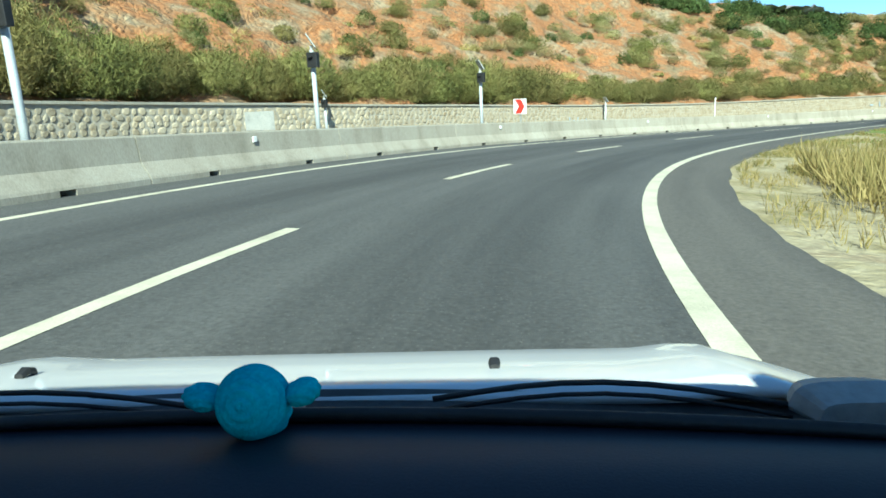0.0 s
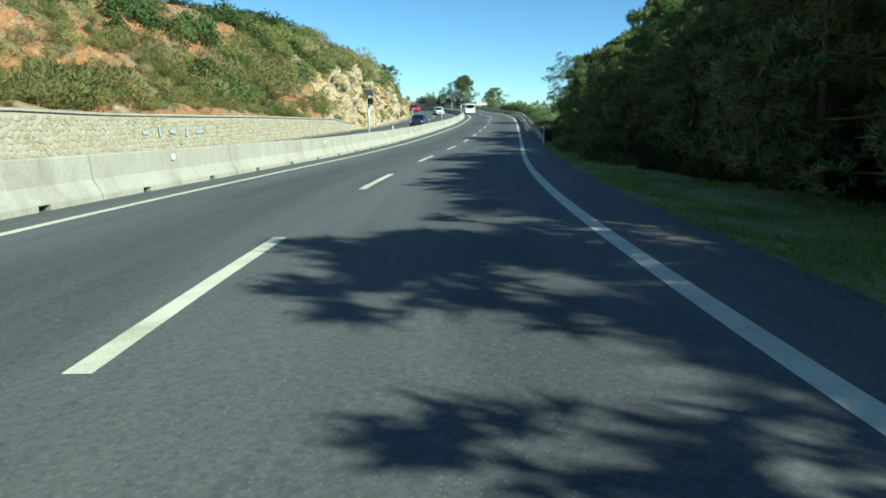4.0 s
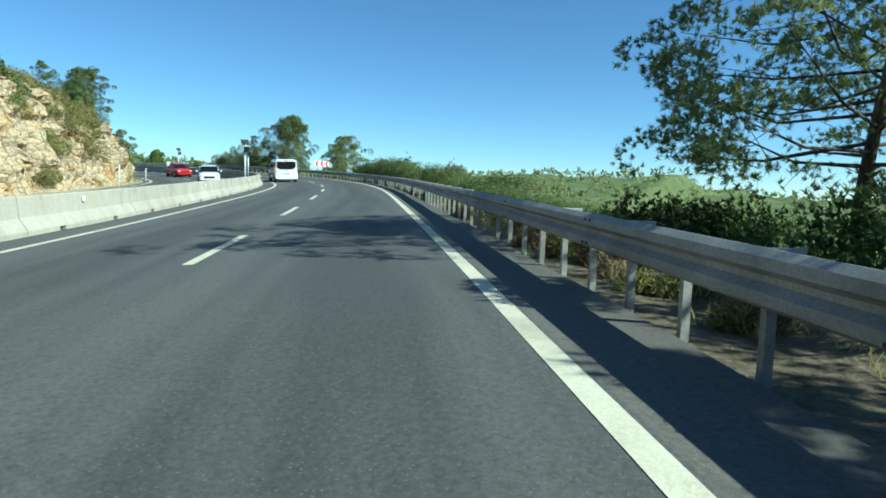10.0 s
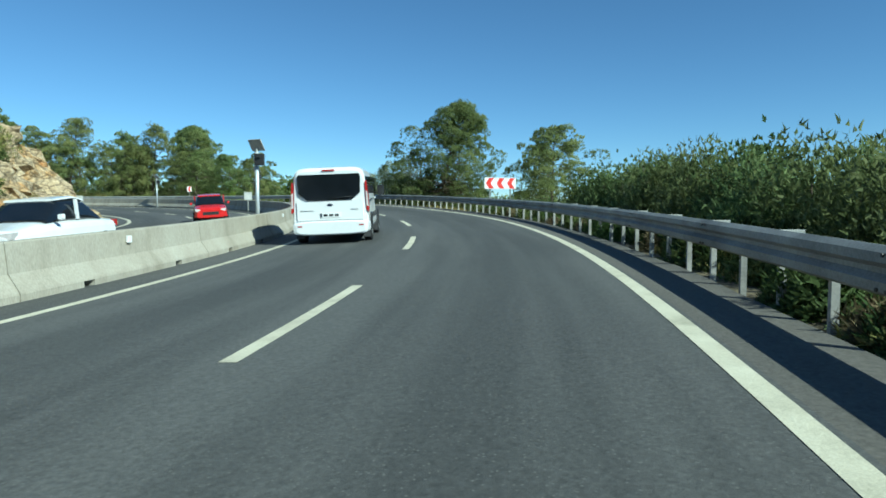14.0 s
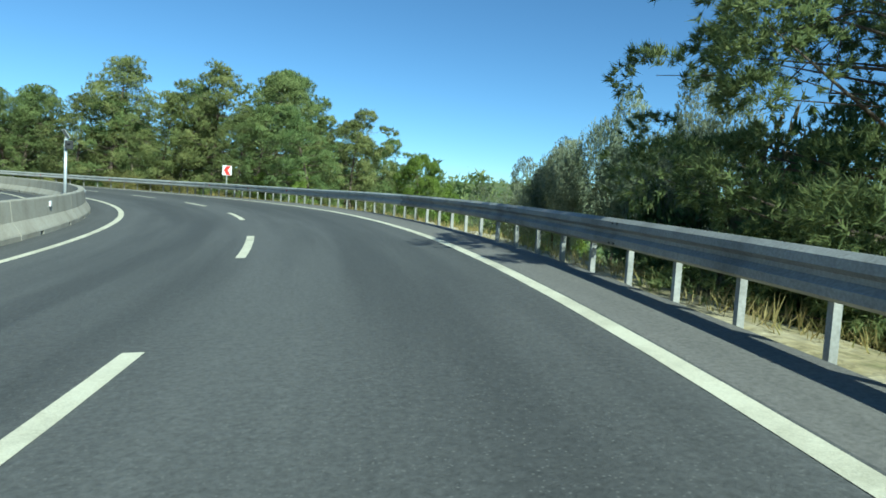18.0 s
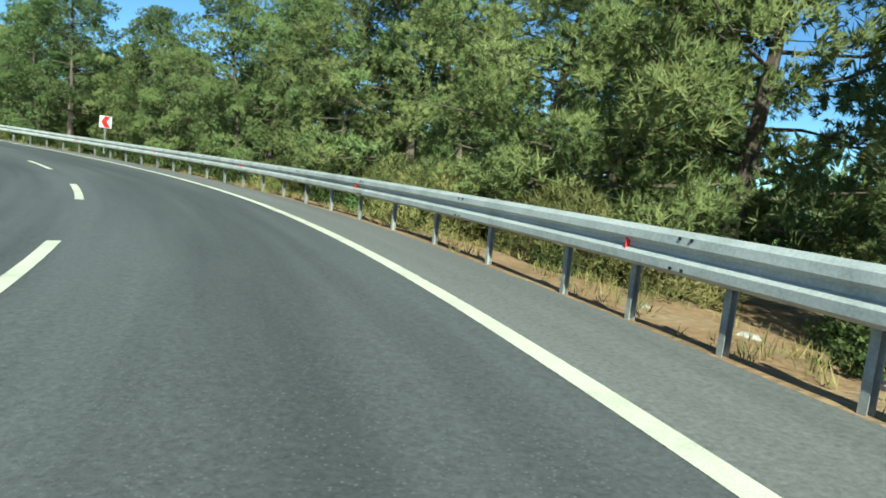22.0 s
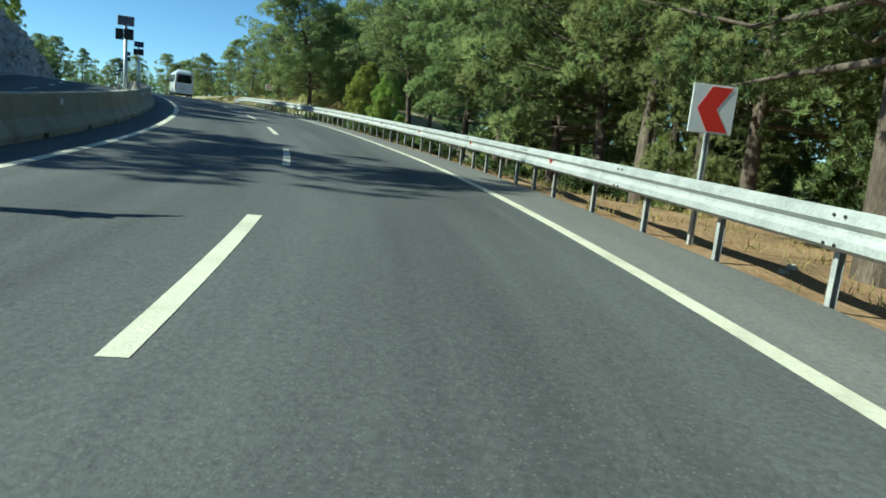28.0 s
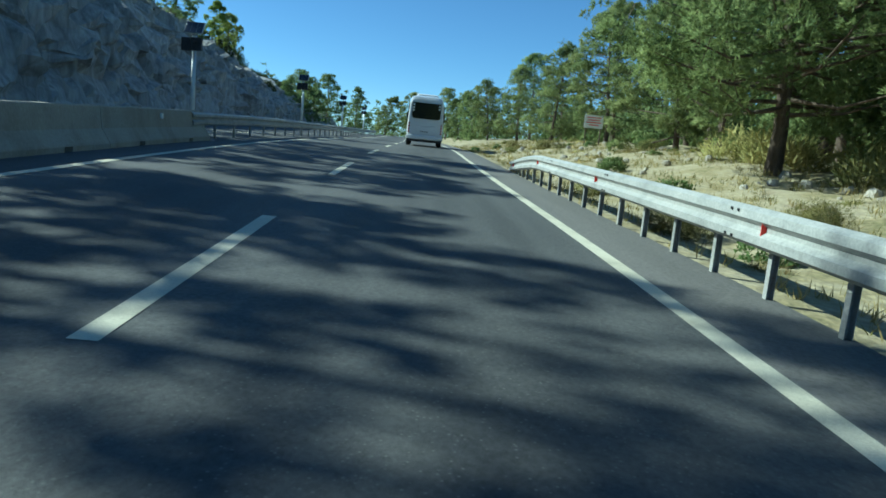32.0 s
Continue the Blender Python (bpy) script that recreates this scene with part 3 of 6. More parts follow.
def crest(s):
    return float(np.interp(s, [-60, 40, 80, 100, 120, 150, 172, 184, 191, 198, 205, 212, 262, 300, 318, 330, 350, 400, 440, 500], [16.5, 15.8, 13.6, 10.6, 9.0, 7.5, 6.0, 5.7, 5.0, 2.6, 0.8, 0.5, 0.8, 2.5, 5, 8.5, 9.5, 9.0, 6, 4]))


def rockiness(s):
    return float(np.interp(s, [88, 114], [0, 1]))


def hill(s):
    c, r, w = crest(s), rockiness(s), wall_top(s) if s < WALL_END else 0.0
    earth = [(-14.05, w - 0.1), (-15.2, w + 0.2), (-16.5, w + 0.5), (-18, w + 1.3), (-20, w + 2.6), (-22, w + 3.9), (-24, w + 5.2), (-26.5, w + 6.8), (-29, w + 8.2), (-33, c - 1.5), (-40, c), (-48, c + 1), (-58, c + 1)]
    k = c / 5.5
    rock = [(-14.3, -0.1), (-14.8, 0.35 * k), (-15.3, 1.3 * k), (-15.9, 2.2 * k), (-16.6, 3.0 * k), (-17.4, 3.9 * k), (-18.4, 4.7 * k), (-19.8, 5.3 * k), (-22, 5.8 * k), (-26, 6.3 * k), (-32, 6.7 * k), (-40, 7 * k), (-50, 7 * k)]
    f = float(np.interp(s, [130, 170, 206, 316, 330], [1.0, 0.5, 0.2, 0.2, 1.0]))
    out = [(a + (b - a) * r, ha + (hb - ha) * r) for (a, ha), (b, hb) in zip(earth, rock)]
    out = [(a if a > -22 else -22 + (a + 22) * f, h) for a, h in out]
    return out


def split4(profile):
    out = []
    for (a, ha), (b, hb) in zip(profile[:-1], profile[1:]):
        out += [(a + (b - a) * i / 4, ha + (hb - ha) * i / 4) for i in range(4)]
    return out + [profile[-1]]


def rough_hill(s, off, p):
    """Soft earth that turns into broken rock along the road."""
    u = float(np.interp(s, [92, 112], [0, 1]))
    return SOFT(s, off, p) * (1 - u) + HARD(s, off, p) * u


def rough_ground(amount, size):
    def shift(s, off, p):
        fade = min(1.0, max(0.0, (abs(off) - 14.2) / 1.2))
        q = Vector((p.x / size, p.y / size, p.z / size * 0.8))
        v = noise.turbulence_vector(q, 4, False) * amount
        ridge = abs(noise.noise(q * 2.3)) * amount * 0.8
        psi = radians(heading(s))
        out = Vector((math.cos(psi), math.sin(psi), 0))
        block = 0.0
        if amount > 1:
            w = p + noise.turbulence_vector(p / 1.5, 2, False) * 0.4
            block = noise.cell(Vector((w.x / 1.5, w.y / 1.5, w.z / 0.9))) * 0.45 + noise.cell(Vector((w.x / 0.7, w.y / 0.7, w.z / 0.45 + 7))) * 0.22
        return (v + out * (ridge + block)) * fade
    return shift


SOFT, HARD = rough_ground(0.8, 4.0), rough_ground(1.05, 2.4)


tagged(new("hillside", ribbon("hillside", -60, 107, 1.0, lambda s: split4(hill(s)), RED_EARTH, shift=rough_hill)), "steep red and cream earth bank above the wall", "hillside", kind="structure")
tagged(new("rock_cutting", ribbon("rock_cutting", 107, 206, 0.3, lambda s: split4(hill(s)), ROCK, shift=rough_hill)), "broken cream and orange limestone face of the road cutting", "rock face", kind="structure")
tagged(new("inner_bank", ribbon("inner_bank", 205, 318, 2.0, lambda s: [(-13.4, -0.05), (-14.5, 0.1), (-17, crest(s) * 0.4), (-22, crest(s)), (-30, crest(s) + 1), (-36, crest(s) + 1)], DRY_GROUND, shift=rough_ground(0.5, 5.0))), "dry grassy bank inside the bend", "bank", kind="structure")
tagged(new("grey_cutting", ribbon("grey_cutting", 318, 500, 0.5, lambda s: split4(hill(s)), GREY_ROCK, shift=HARD)), "tall grey limestone cutting in shade", "rock face", kind="structure")
tagged(new("hill_foot", ribbon("hill_foot", 90, 500, 2.0, [(-13.3, -0.03), (-14.2, 0.0), (-15.8, 0.1)], DRY_GROUND)), "strip of dry soil at the foot of the bank", "ground", kind="structure")


# ---- ground on the right of the road ----
def verge(s):
    fall = float(np.interp(s, [-60, 95, 126, 140, 155, 190, 228, 250, 300, 320, 329, 345, 353, 360, 500], [0.0, 0.0, 0.12, 0.45, 0.85, 1.0, 0.55, 0.25, 0.05, 0.06, 0.60, 0.62, 0.25, 0.0, 0.0]))
    drop = float(np.interp(s, [-60, 95, 120, 190, 228, 250, 300, 318, 329, 346, 356, 370, 500], [0.0, 0.0, 1.0, 1.0, 0.55, 0.25, 0.10, 0.15, 0.65, 0.68, 0.45, 0.0, 0.0]))
    rise = float(np.interp(s, [352, 361, 372, 400, 500], [0, 0.6, 1.2, 1.4, 1.2]))
    low = float(np.interp(s, [84, 94, 225, 240], [0.0, 0.09, 0.09, 0.0]))
    return [(4.42, -0.05 - low), (5.0, -0.05 - low), (5.6, -0.08 - 0.1 * fall - low), (6.4, -0.12 - 0.35 * fall + 0.15 * rise), (7.5, -0.15 - 0.9 * fall + 0.35 * rise), (9, -0.15 - 1.8 * fall + 0.6 * rise),
            (11, -0.1 - 2.9 * fall + 0.8 * rise), (14, 0.0 - 4.4 * (fall + drop) / 2 + rise), (18, -6.5 * drop + rise), (24, -9 * drop + rise), (32, 0.2 - 11.5 * drop), (39, -12 * drop)]


def near_verge(s):
    return split4([q for q in verge(s) if q[0] < 14.5])


def wood_floor(s):
    return split4([q for q in verge(s) if q[0] < 24.5])


def far_slope(s):
    return split4([q for q in verge(s) if q[0] > 13.5] + [(44, verge(s)[-1][1] - 3.0), (50, -17)])


def wood_slope(s):
    return split4([q for q in verge(s) if q[0] > 23.5] + [(44, verge(s)[-1][1] - 3.0), (50, -17)])


def verge_shift(s, off, p):
    fade = min(1.0, max(0.0, (off - 4.9) / 1.5))
    return Vector((0, 0, noise.fractal(Vector((p.x / 2.2, p.y / 2.2, 0)), 1.0, 2.0, 4) * 0.16 * fade))


tagged(new("grassy_verge", ribbon("grassy_verge", 36, 90, 0.8, near_verge, GRASSY, shift=verge_shift, smooth=True)), "green grassy verge beside the dark pines", "verge", kind="structure")
tagged(new("near_verge", ribbon("near_verge", -60, 36, 0.8, near_verge, DRY_GROUND, shift=verge_shift, smooth=True)), "verge of dry earth and tall grass", "verge", kind="structure")
tagged(new("brushy_verge", ribbon("brushy_verge", 90, 188, 0.8, near_verge, BRUSHY_SOIL, shift=verge_shift, smooth=True)), "narrow verge of brown soil and dead brush behind the guard rail", "verge", kind="structure")
tagged(new("verge", ribbon("verge", 188, 242, 0.8, near_verge, DRY_GROUND, shift=verge_shift, smooth=True)), "verge of dry grass, earth and stones", "verge", kind="structure")
tagged(new("forest_ground", ribbon("forest_ground", 242, 352, 0.8, wood_floor, FOREST_FLOOR, shift=verge_shift, smooth=True)), "orange-brown soil with needles under the pines", "ground", kind="structure")

tagged(new("stony_bank", ribbon("stony_bank", 352, 500, 0.8, wood_floor, DRY_GROUND, shift=verge_shift, smooth=True)), "rising bank of pale dry soil, stones and weeds", "bank", kind="structure")

tagged(new("wooded_slope", ribbon("wooded_slope", -60, 242, 2.0, far_slope, FAR_GREEN, shift=verge_shift, smooth=True)), "low green slope behind the roadside verge", "slope", kind="structure")

tagged(new("wood_slope", ribbon("wood_slope", 242, 500, 2.0, wood_slope, FAR_GREEN, shift=verge_shift, smooth=True)), "green ground behind the roadside pines", "slope", kind="structure")

# ---- land to the horizon ----
ax = np.concatenate([-np.geomspace(4000, 90, 26), np.linspace(-80, 230, 40), np.geomspace(240, 4000, 26)])
ay = np.concatenate([-np.geomspace(4000, 70, 26), np.linspace(-60, 300, 40), np.geomspace(310, 4000, 26)])
gv, gf = [], []


HILLS = [(at(s, hill(s)[-1][0] + 6), heading(s), hill(s)[-1][1]) for s in list(range(-56, 172, 4)) + list(range(332, 500, 4))]


def back_slope(xx, yy):
    """Height of the long slope that falls away behind the hills on the left."""
    top = -100.0
    for p, turn, high in HILLS:
        dx, dy = xx - p.x, yy - p.y
        behind = -(dx * math.cos(radians(turn)) + dy * math.sin(radians(turn)))
        if behind > 0:
            top = max(top, p.z + high - 1.2 - 0.42 * math.hypot(dx, dy))
    return top


def land_z(xx, yy):
    far = max(0.0, math.hypot(xx - 75, yy - 110) - 190)
    zz = -13 + min(far, 400) * 0.012 * (0.6 + noise.noise((xx / 300, yy / 300, 0))) * 4 - min(far / 4000, 1) * 10
    if yy > 150 and far > 0:
        zz += min(far, 300) * 0.05
    zz += 15.5 * math.exp(-((math.hypot((xx - 62) * 0.8, yy - 150)) / 34) ** 4)
    zz = max(zz, back_slope(xx, yy)) if far < 150 else zz
    return zz + noise.fractal((xx / 60, yy / 60, 1), 1, 2, 4) * min(far / 50, 4)


for yy in ay:
    for xx in ax:
        gv.append((xx, yy, land_z(xx, yy)))
nx = len(ax)
for j in range(len(ay) - 1):
    for i in range(nx - 1):
        gf.append((j * nx + i, j * nx + i + 1, (j + 1) * nx + i + 1, (j + 1) * nx + i))
tagged(new("ground", mesh_of("ground", gv, gf, FAR_GREEN, smooth=True)), "low wooded land that reaches to the horizon", "ground", kind="structure")


# ---- plants ----
def blades(rng, centres, per, length, width, up=0.4, spread=1.0):
    """Many thin three-cornered leaves, per of them round each centre."""
    c = np.repeat(centres, per, axis=0)
    n = len(c)
    d = rng.normal(size=(n, 3)) * spread
    d[:, 2] += up
    d /= np.linalg.norm(d, axis=1)[:, None] + 1e-6
    ln = length * rng.uniform(0.6, 1.25, (n, 1))
    side = np.cross(d, rng.normal(size=(n, 3)))
    side /= np.linalg.norm(side, axis=1)[:, None] + 1e-6
    w = width * rng.uniform(0.7, 1.3, (n, 1))
    base = c + rng.normal(size=(n, 3)) * length * 0.12
    a, b, e = base - side * w / 2 + d * ln * 0.15, base + side * w / 2 + d * ln * 0.3, base + d * ln
    return np.stack([a, b, e], 1).reshape(-1, 3)


def tri_mesh(name, verts, material):
    n = len(verts) // 3
    me = bpy.data.meshes.new(name)
    me.vertices.add(len(verts))
    me.vertices.foreach_set("co", verts.astype(np.float32).ravel())
    me.loops.add(len(verts))
    me.loops.foreach_set("vertex_index", np.arange(len(verts), dtype=np.int32))
    me.polygons.add(n)
    me.polygons.foreach_set("loop_start", np.arange(0, len(verts), 3, dtype=np.int32))
    me.materials.append(material)
    me.update(calc_edges=True)
    return me


def needle_mesh(name, rng, centres, ways, hearts, per, length, width, material):
    """A crown of needle puffs: per thin needles fan out round the way of each puff; they are shaded as the rounded pads that they make up."""
    c, w, h = (np.repeat(q, per, axis=0) for q in (centres, ways, hearts))
    n = len(c)
    d = w * 0.85 + rng.normal(size=(n, 3)) * 0.62
    d /= np.linalg.norm(d, axis=1)[:, None] + 1e-6
    ln = length * rng.uniform(0.6, 1.3, (n, 1))
    side = np.cross(d, rng.normal(size=(n, 3)))
    side /= np.linalg.norm(side, axis=1)[:, None] + 1e-6
    wd = width * rng.uniform(0.7, 1.3, (n, 1))
    base = c + rng.normal(size=(n, 3)) * length * 0.14
    tri = np.stack([base - side * wd / 2, base + side * wd / 2, base + d * ln], 1)
    face = np.cross(tri[:, 1] - tri[:, 0], tri[:, 2] - tri[:, 0])
    out = tri.mean(1) - h
    out /= np.linalg.norm(out, axis=1)[:, None] + 1e-6
    flip = (face * out).sum(1) < 0
    tri[flip] = tri[flip][:, ::-1]
    face[flip] *= -1
    face /= np.linalg.norm(face, axis=1)[:, None] + 1e-9
    nrm = out * 0.45 + face * 0.70 + (0, 0, 0.22)
    nrm /= np.linalg.norm(nrm, axis=1)[:, None] + 1e-6
    me = tri_mesh(name, tri.reshape(-1, 3), material)
    me.polygons.foreach_set("use_smooth", [True] * n)
    me.normals_split_custom_set_from_vertices(np.repeat(nrm, 3, axis=0).tolist())
    return me


def pine_meshes(seed, height, bare, reach, material, clumps=70, flat=0.5, tuft=(9, 0.34, 0.055), full=20, tight=0.52):
    """The trunk with limbs, and the crown of needle pads, of one pine."""
    rng = np.random.default_rng(seed)
    lean = rng.normal(size=2) * 0.06 * height
    def axis(u):
        return np.array([lean[0] * u * u + 0.22 * math.sin(3 * u + seed) - 0.22 * math.sin(seed), lean[1] * u * u + 0.22 * math.cos(2.3 * u + seed) - 0.22 * math.cos(seed), height * u])
    V, F = [], []
    def stick(pts, rad, sides):
        base = len(V)
        for i, p in enumerate(pts):
            d = Vector(pts[min(i + 1, len(pts) - 1)] - pts[max(i - 1, 0)]).normalized()
            q = d.to_track_quat("Z", "Y")
            for j in range(sides):
                a = 2 * math.pi * j / sides
                r = rad[i] * (1 + 0.12 * math.sin(3 * a + i))
                V.append(Vector(p) + q @ Vector((math.cos(a) * r, math.sin(a) * r, 0)))
        for i in range(len(pts) - 1):
            for j in range(sides):
                k = (j + 1) % sides
                F.append((base + i * sides + j, base + i * sides + k, base + (i + 1) * sides + k, base + (i + 1) * sides + j))
    r0 = height * 0.018
    stick([axis(u) - np.array([0, 0, 0.5 if u == 0 else 0]) for u in np.linspace(0, 0.96, 10)], [r0 * (1.3 if i == 0 else 1) * (1 - 0.86 * i / 9) for i in range(10)], 10)
    ends = []
    limbs = int(clumps / 2.6)
    swell = [rng.uniform(0.72, 1.18) if reach < 3.5 else rng.uniform(0.92, 1.08) for _ in range(7)]
    for i in range(limbs):
        u = bare + (0.98 - bare) * ((i + rng.uniform(0, 1)) / limbs)
        prof = math.sin(math.pi * min(1, 0.24 + 0.76 * (u - bare) / (1 - bare))) ** 0.75
        a = i * 2.4 + rng.uniform(-0.6, 0.6)
        ln = reach * max(0.22, prof) * rng.uniform(0.7, 1.12) * swell[int((a % 6.283) / 6.283 * 7)]
        start = axis(u)
        rise = rng.uniform(-0.05, 0.35) + 0.5 * (u - 0.4)
        end = start + np.array([math.cos(a) * ln, math.sin(a) * ln, ln * rise])
        mid = (start + end) / 2 + np.array([0, 0, -0.07 * ln]) + rng.normal(size=3) * 0.12
        stick([start, mid, end], [r0 * 0.34 * (1.15 - u), r0 * 0.18 * (1.15 - u) + 0.006, 0.006], 5)
        ends.append(end)
        for q in range(rng.integers(1, 4)):
            f = rng.uniform(0.35, 0.95)
            p = start * (1 - f) + end * f + np.array([0, 0, -0.05 * ln])
            e = p + rng.normal(size=3) * np.array([0.3, 0.3, 0.14]) * ln + np.array([0, 0, 0.12])
            stick([p, e], [0.013, 0.005], 3)
            ends.append(e)
    ends.append(axis(1.0))
    C, W, H = [], [], []
    for e in ends:
        size = rng.uniform(0.55, 1.1) * reach * tight * 0.48
        k = int(rng.uniform(0.8, 1.2) * full)
        away = np.array([e[0], e[1], 0.0])
        away /= np.linalg.norm(away) + 0.6
        d = rng.normal(size=(k, 3)) + away * 0.55 + np.array([0, 0, 0.45])
        d /= np.linalg.norm(d, axis=1)[:, None]
        c = e + d * size * np.array([1, 1, flat + 0.12]) * rng.uniform(0.45, 1.0, (k, 1)) ** 0.6
        w = d * 0.8 + away * 0.3 + np.array([0, 0, 0.35])
        C.append(c)
        W.append(w / (np.linalg.norm(w, axis=1)[:, None] + 1e-6))
        H.append(np.repeat((e - away * size * 0.4 - np.array([0, 0, size * 0.3]))[None], k, axis=0))
    crown = needle_mesh("crown", rng, np.concatenate(C), np.concatenate(W), np.concatenate(H), *tuft, material)
    return mesh_of("trunk", V, F, BARK, smooth=True), crown


def plant(kind, meshes, label, category, group, m):
    ob = tagged(new(kind), label, category, group)
    ob.matrix_basis = m
    for nm, me in meshes:
        part(nm, me, ob)
    return ob


NEAR, MIDDLE, FAR = ((18, 0.125, 0.020), 50), ((12, 0.185, 0.036), 34), ((9, 0.27, 0.070), 22)


def pine_set(detail, share, kinds):
    """Pines of several builds: tall, slim, bushy, half bare, young, broad."""
    tuft, full = detail
    builds = ((11, 8.5, 0.09, 2.9, 92, 0.55), (12, 10.0, 0.22, 3.1, 104, 0.50), (13, 7.0, 0.06, 2.6, 82, 0.55), (14, 9.0, 0.40, 3.0, 88, 0.50), (15, 5.0, 0.05, 1.7, 60, 0.9), (26, 9.2, 0.14, 3.7, 300, 0.55), (17, 8.5, 0.20, 4.9, 170, 0.45))
    return {k: pine_meshes(b[0], b[1], b[2], b[3], YOUNG if k == 4 else NEEDLES, int(b[4] * share * (1.3 if detail is NEAR and k < 5 else 1.0)), b[5], tuft, full if k < 5 else 62, (0.52 if detail is NEAR else 0.48) if k < 5 else 0.42) for k, b in enumerate(builds) if k in kinds}


PINES = {"near": pine_set(NEAR, 1.0, (0, 1, 2, 3, 4, 5, 6)), "middle": pine_set(MIDDLE, 1.0, (0, 1, 2, 3, 4)), "far": pine_set(FAR, 0.72, (0, 1, 2, 3, 4))}


def pine(kind, s, off, scale, label, group, turn=0.0, h=0.0, detail="middle"):
    p = at(s, off, h)
    t, c = PINES[detail][kind]
    return plant("pine_tree", (("trunk", t), ("crown", c)), label, "tree", group, pose(p.x, p.y, p.z, 0, 0, turn) @ Matrix.Diagonal((scale, scale, scale, 1)))


def land(profile, off):
    o, h = zip(*profile)
    if o[0] > o[-1]:
        return float(np.interp(-off, [-a for a in o], h))
    return float(np.interp(off, o, h))


def clearing(s, off, half):
    """Whether a place lies in the open lane through the last part of the wood."""
    return abs((s - 343.2) - 1.27 * (off - 9.2)) < half and s > 341


rng = random.Random(5)
# dense dark pines on the inside of the first bend, taller further in
s = 38.0
while s < 99:
    low = float(np.interp(s, [36, 46, 64, 70, 99], [0.85, 1.1, 1.05, 1.0, 1.0]))
    more = float(np.interp(s, [70, 73, 78, 84, 97, 99], [0.0, 0.1, 0.2, 0.3, 0.3, 0.1]))
    out = float(np.interp(s, [40, 66, 76, 82], [-0.4, 0.7, 0.7, 0.0]))
    for off, tall in ((8.8, 5.4), (11.6, 7.4), (14.8, 10.0), (18.4, 12.8)):
        if off < 9 and s < 50 or off > 18 and s > 84:
            continue
        k = rng.choice((0, 2, 0, 1))
        sc = (tall * low + more) * rng.uniform(0.88, 1.05) / (8.5, 10.0, 7.0)[k]
        pine(k, s + rng.uniform(-0.9, 0.9), off + out + rng.uniform(-0.6, 0.6), sc, "tall dark pine crowded among others beside the verge", "pines inside the first bend", rng.uniform(0, 360), land(verge(s), off) - 0.05, "middle" if off < 13.5 and s > 70 else "far")
    s += 3.2
s = 100.0
while s < 118:
    for off, tall in ((9.6, 5.4), (13.4, 7.4)):
        k = rng.choice((0, 2))
        pine(k, s + rng.uniform(-0.8, 0.8), off + rng.uniform(-0.4, 0.6), tall * rng.uniform(0.86, 1.0) / (8.5, 10.0, 7.0)[k], "sunlit pine behind the guard rail above the valley", "pines above the valley", rng.uniform(0, 360), max(land(verge(s), off), -1.5) - 0.05, "middle")
    s += 4.1
for s, off, k, sc in ((117.5, 15.0, 0, 0.95), (119.5, 18.0, 2, 1.2)):
    pine(k, s, off, sc, "sunlit pine behind the guard rail above the valley", "pines above the valley", rng.uniform(0, 360), land(verge(s), off) + 0.6)
pine(6, 124.2, 11.0, 0.92, "lone pine with a bare trunk behind the guard rail", "single pines", 200, land(verge(124), 11), "near")
# The three below s -10 are unseen, added behind the start to cast shade.
for s, off, sc in ((2, -20, 1.0), (5, -22, 1.1), (8, -20.5, 0.9), (11, -23, 1.1), (14, -22, 0.8), (0, -23, 1.1), (-17, -16.5, 1.35), (-12, -18.5, 1.2), (-23, -17, 1.3), (-3, -21, 0.8), (4, -22, 0.85), (10, -23, 0.8), (16, -24.5, 0.75)):
    pine(rng.choice((0, 2)), s, off, sc, "dark pine on the slope above the wall", "pines above the wall", rng.uniform(0, 360), land(hill(s), off) - 0.1, "far")
# the broad pine and its neighbours at the three-chevron board
pine(5, 203.8, 9.4, 1.02, "broad pine with layered branches behind the guard rail", "pines at the chevron board", 40, land(verge(202), 10), "near")
pine(3, 192.5, 11.6, 0.80, "half-bare pine with dry twigs beside the chevron board", "pines at the chevron board", 120, land(verge(192), 10))
pine(0, 197.5, 14.5, 0.95, "round pine behind the chevron board", "pines at the chevron board", 10, land(verge(197), 14))
for i in range(112):
    s = 235 + i * 1.1 + rng.uniform(-0.8, 0.8)
    off = (9.4, 13.2, 10.9, 16.5, 12.0, 20.0, 9.9, 25.0)[i % 8] + rng.uniform(-0.8, 0.8)
    k = rng.choice((0, 0, 1, 2, 2) if s < 296 else (1, 3, 3, 1, 0))
    if s > 346:
        off += 4
    if 341 < s < 363 and off < 17 or clearing(s, off, 5.0) or s > 328 and off < 10.5 or s < 264 and i % 8 == 2 or 311 < s < 318 and off < 10.5:
        continue
    pine(k, s, off, rng.uniform(0.88, 1.15) * (0.95 if s < 245 else 1.22 if s < 262 else 1.0 if s < 314 else 1.18), "pine with a dark trunk and olive-green crown in the roadside wood", "pines of the roadside wood", rng.uniform(0, 360), land(verge(s), off) - 0.05, "near" if off < 10.2 else "middle" if off < 13.6 or s < 262 else "far")
for s, off, k, sc in ((313.8, 7.1, 1, 1.12), (318.6, 9.0, 1, 0.9), (310.6, 10.6, 0, 1.0), (316.4, 11.2, 0, 1.05), (321.5, 10.4, 0, 0.95), (340.0, 8.0, 3, 1.08), (336.5, 9.4, 1, 1.1), (333.8, 9.9, 3, 1.2), (329.5, 10.2, 1, 1.1)):
    pine(k, s, off, sc, "tall dark-trunked pine close behind the guard rail", "pines of the roadside wood", rng.uniform(0, 360), land(verge(s), off) - 0.05, "near")
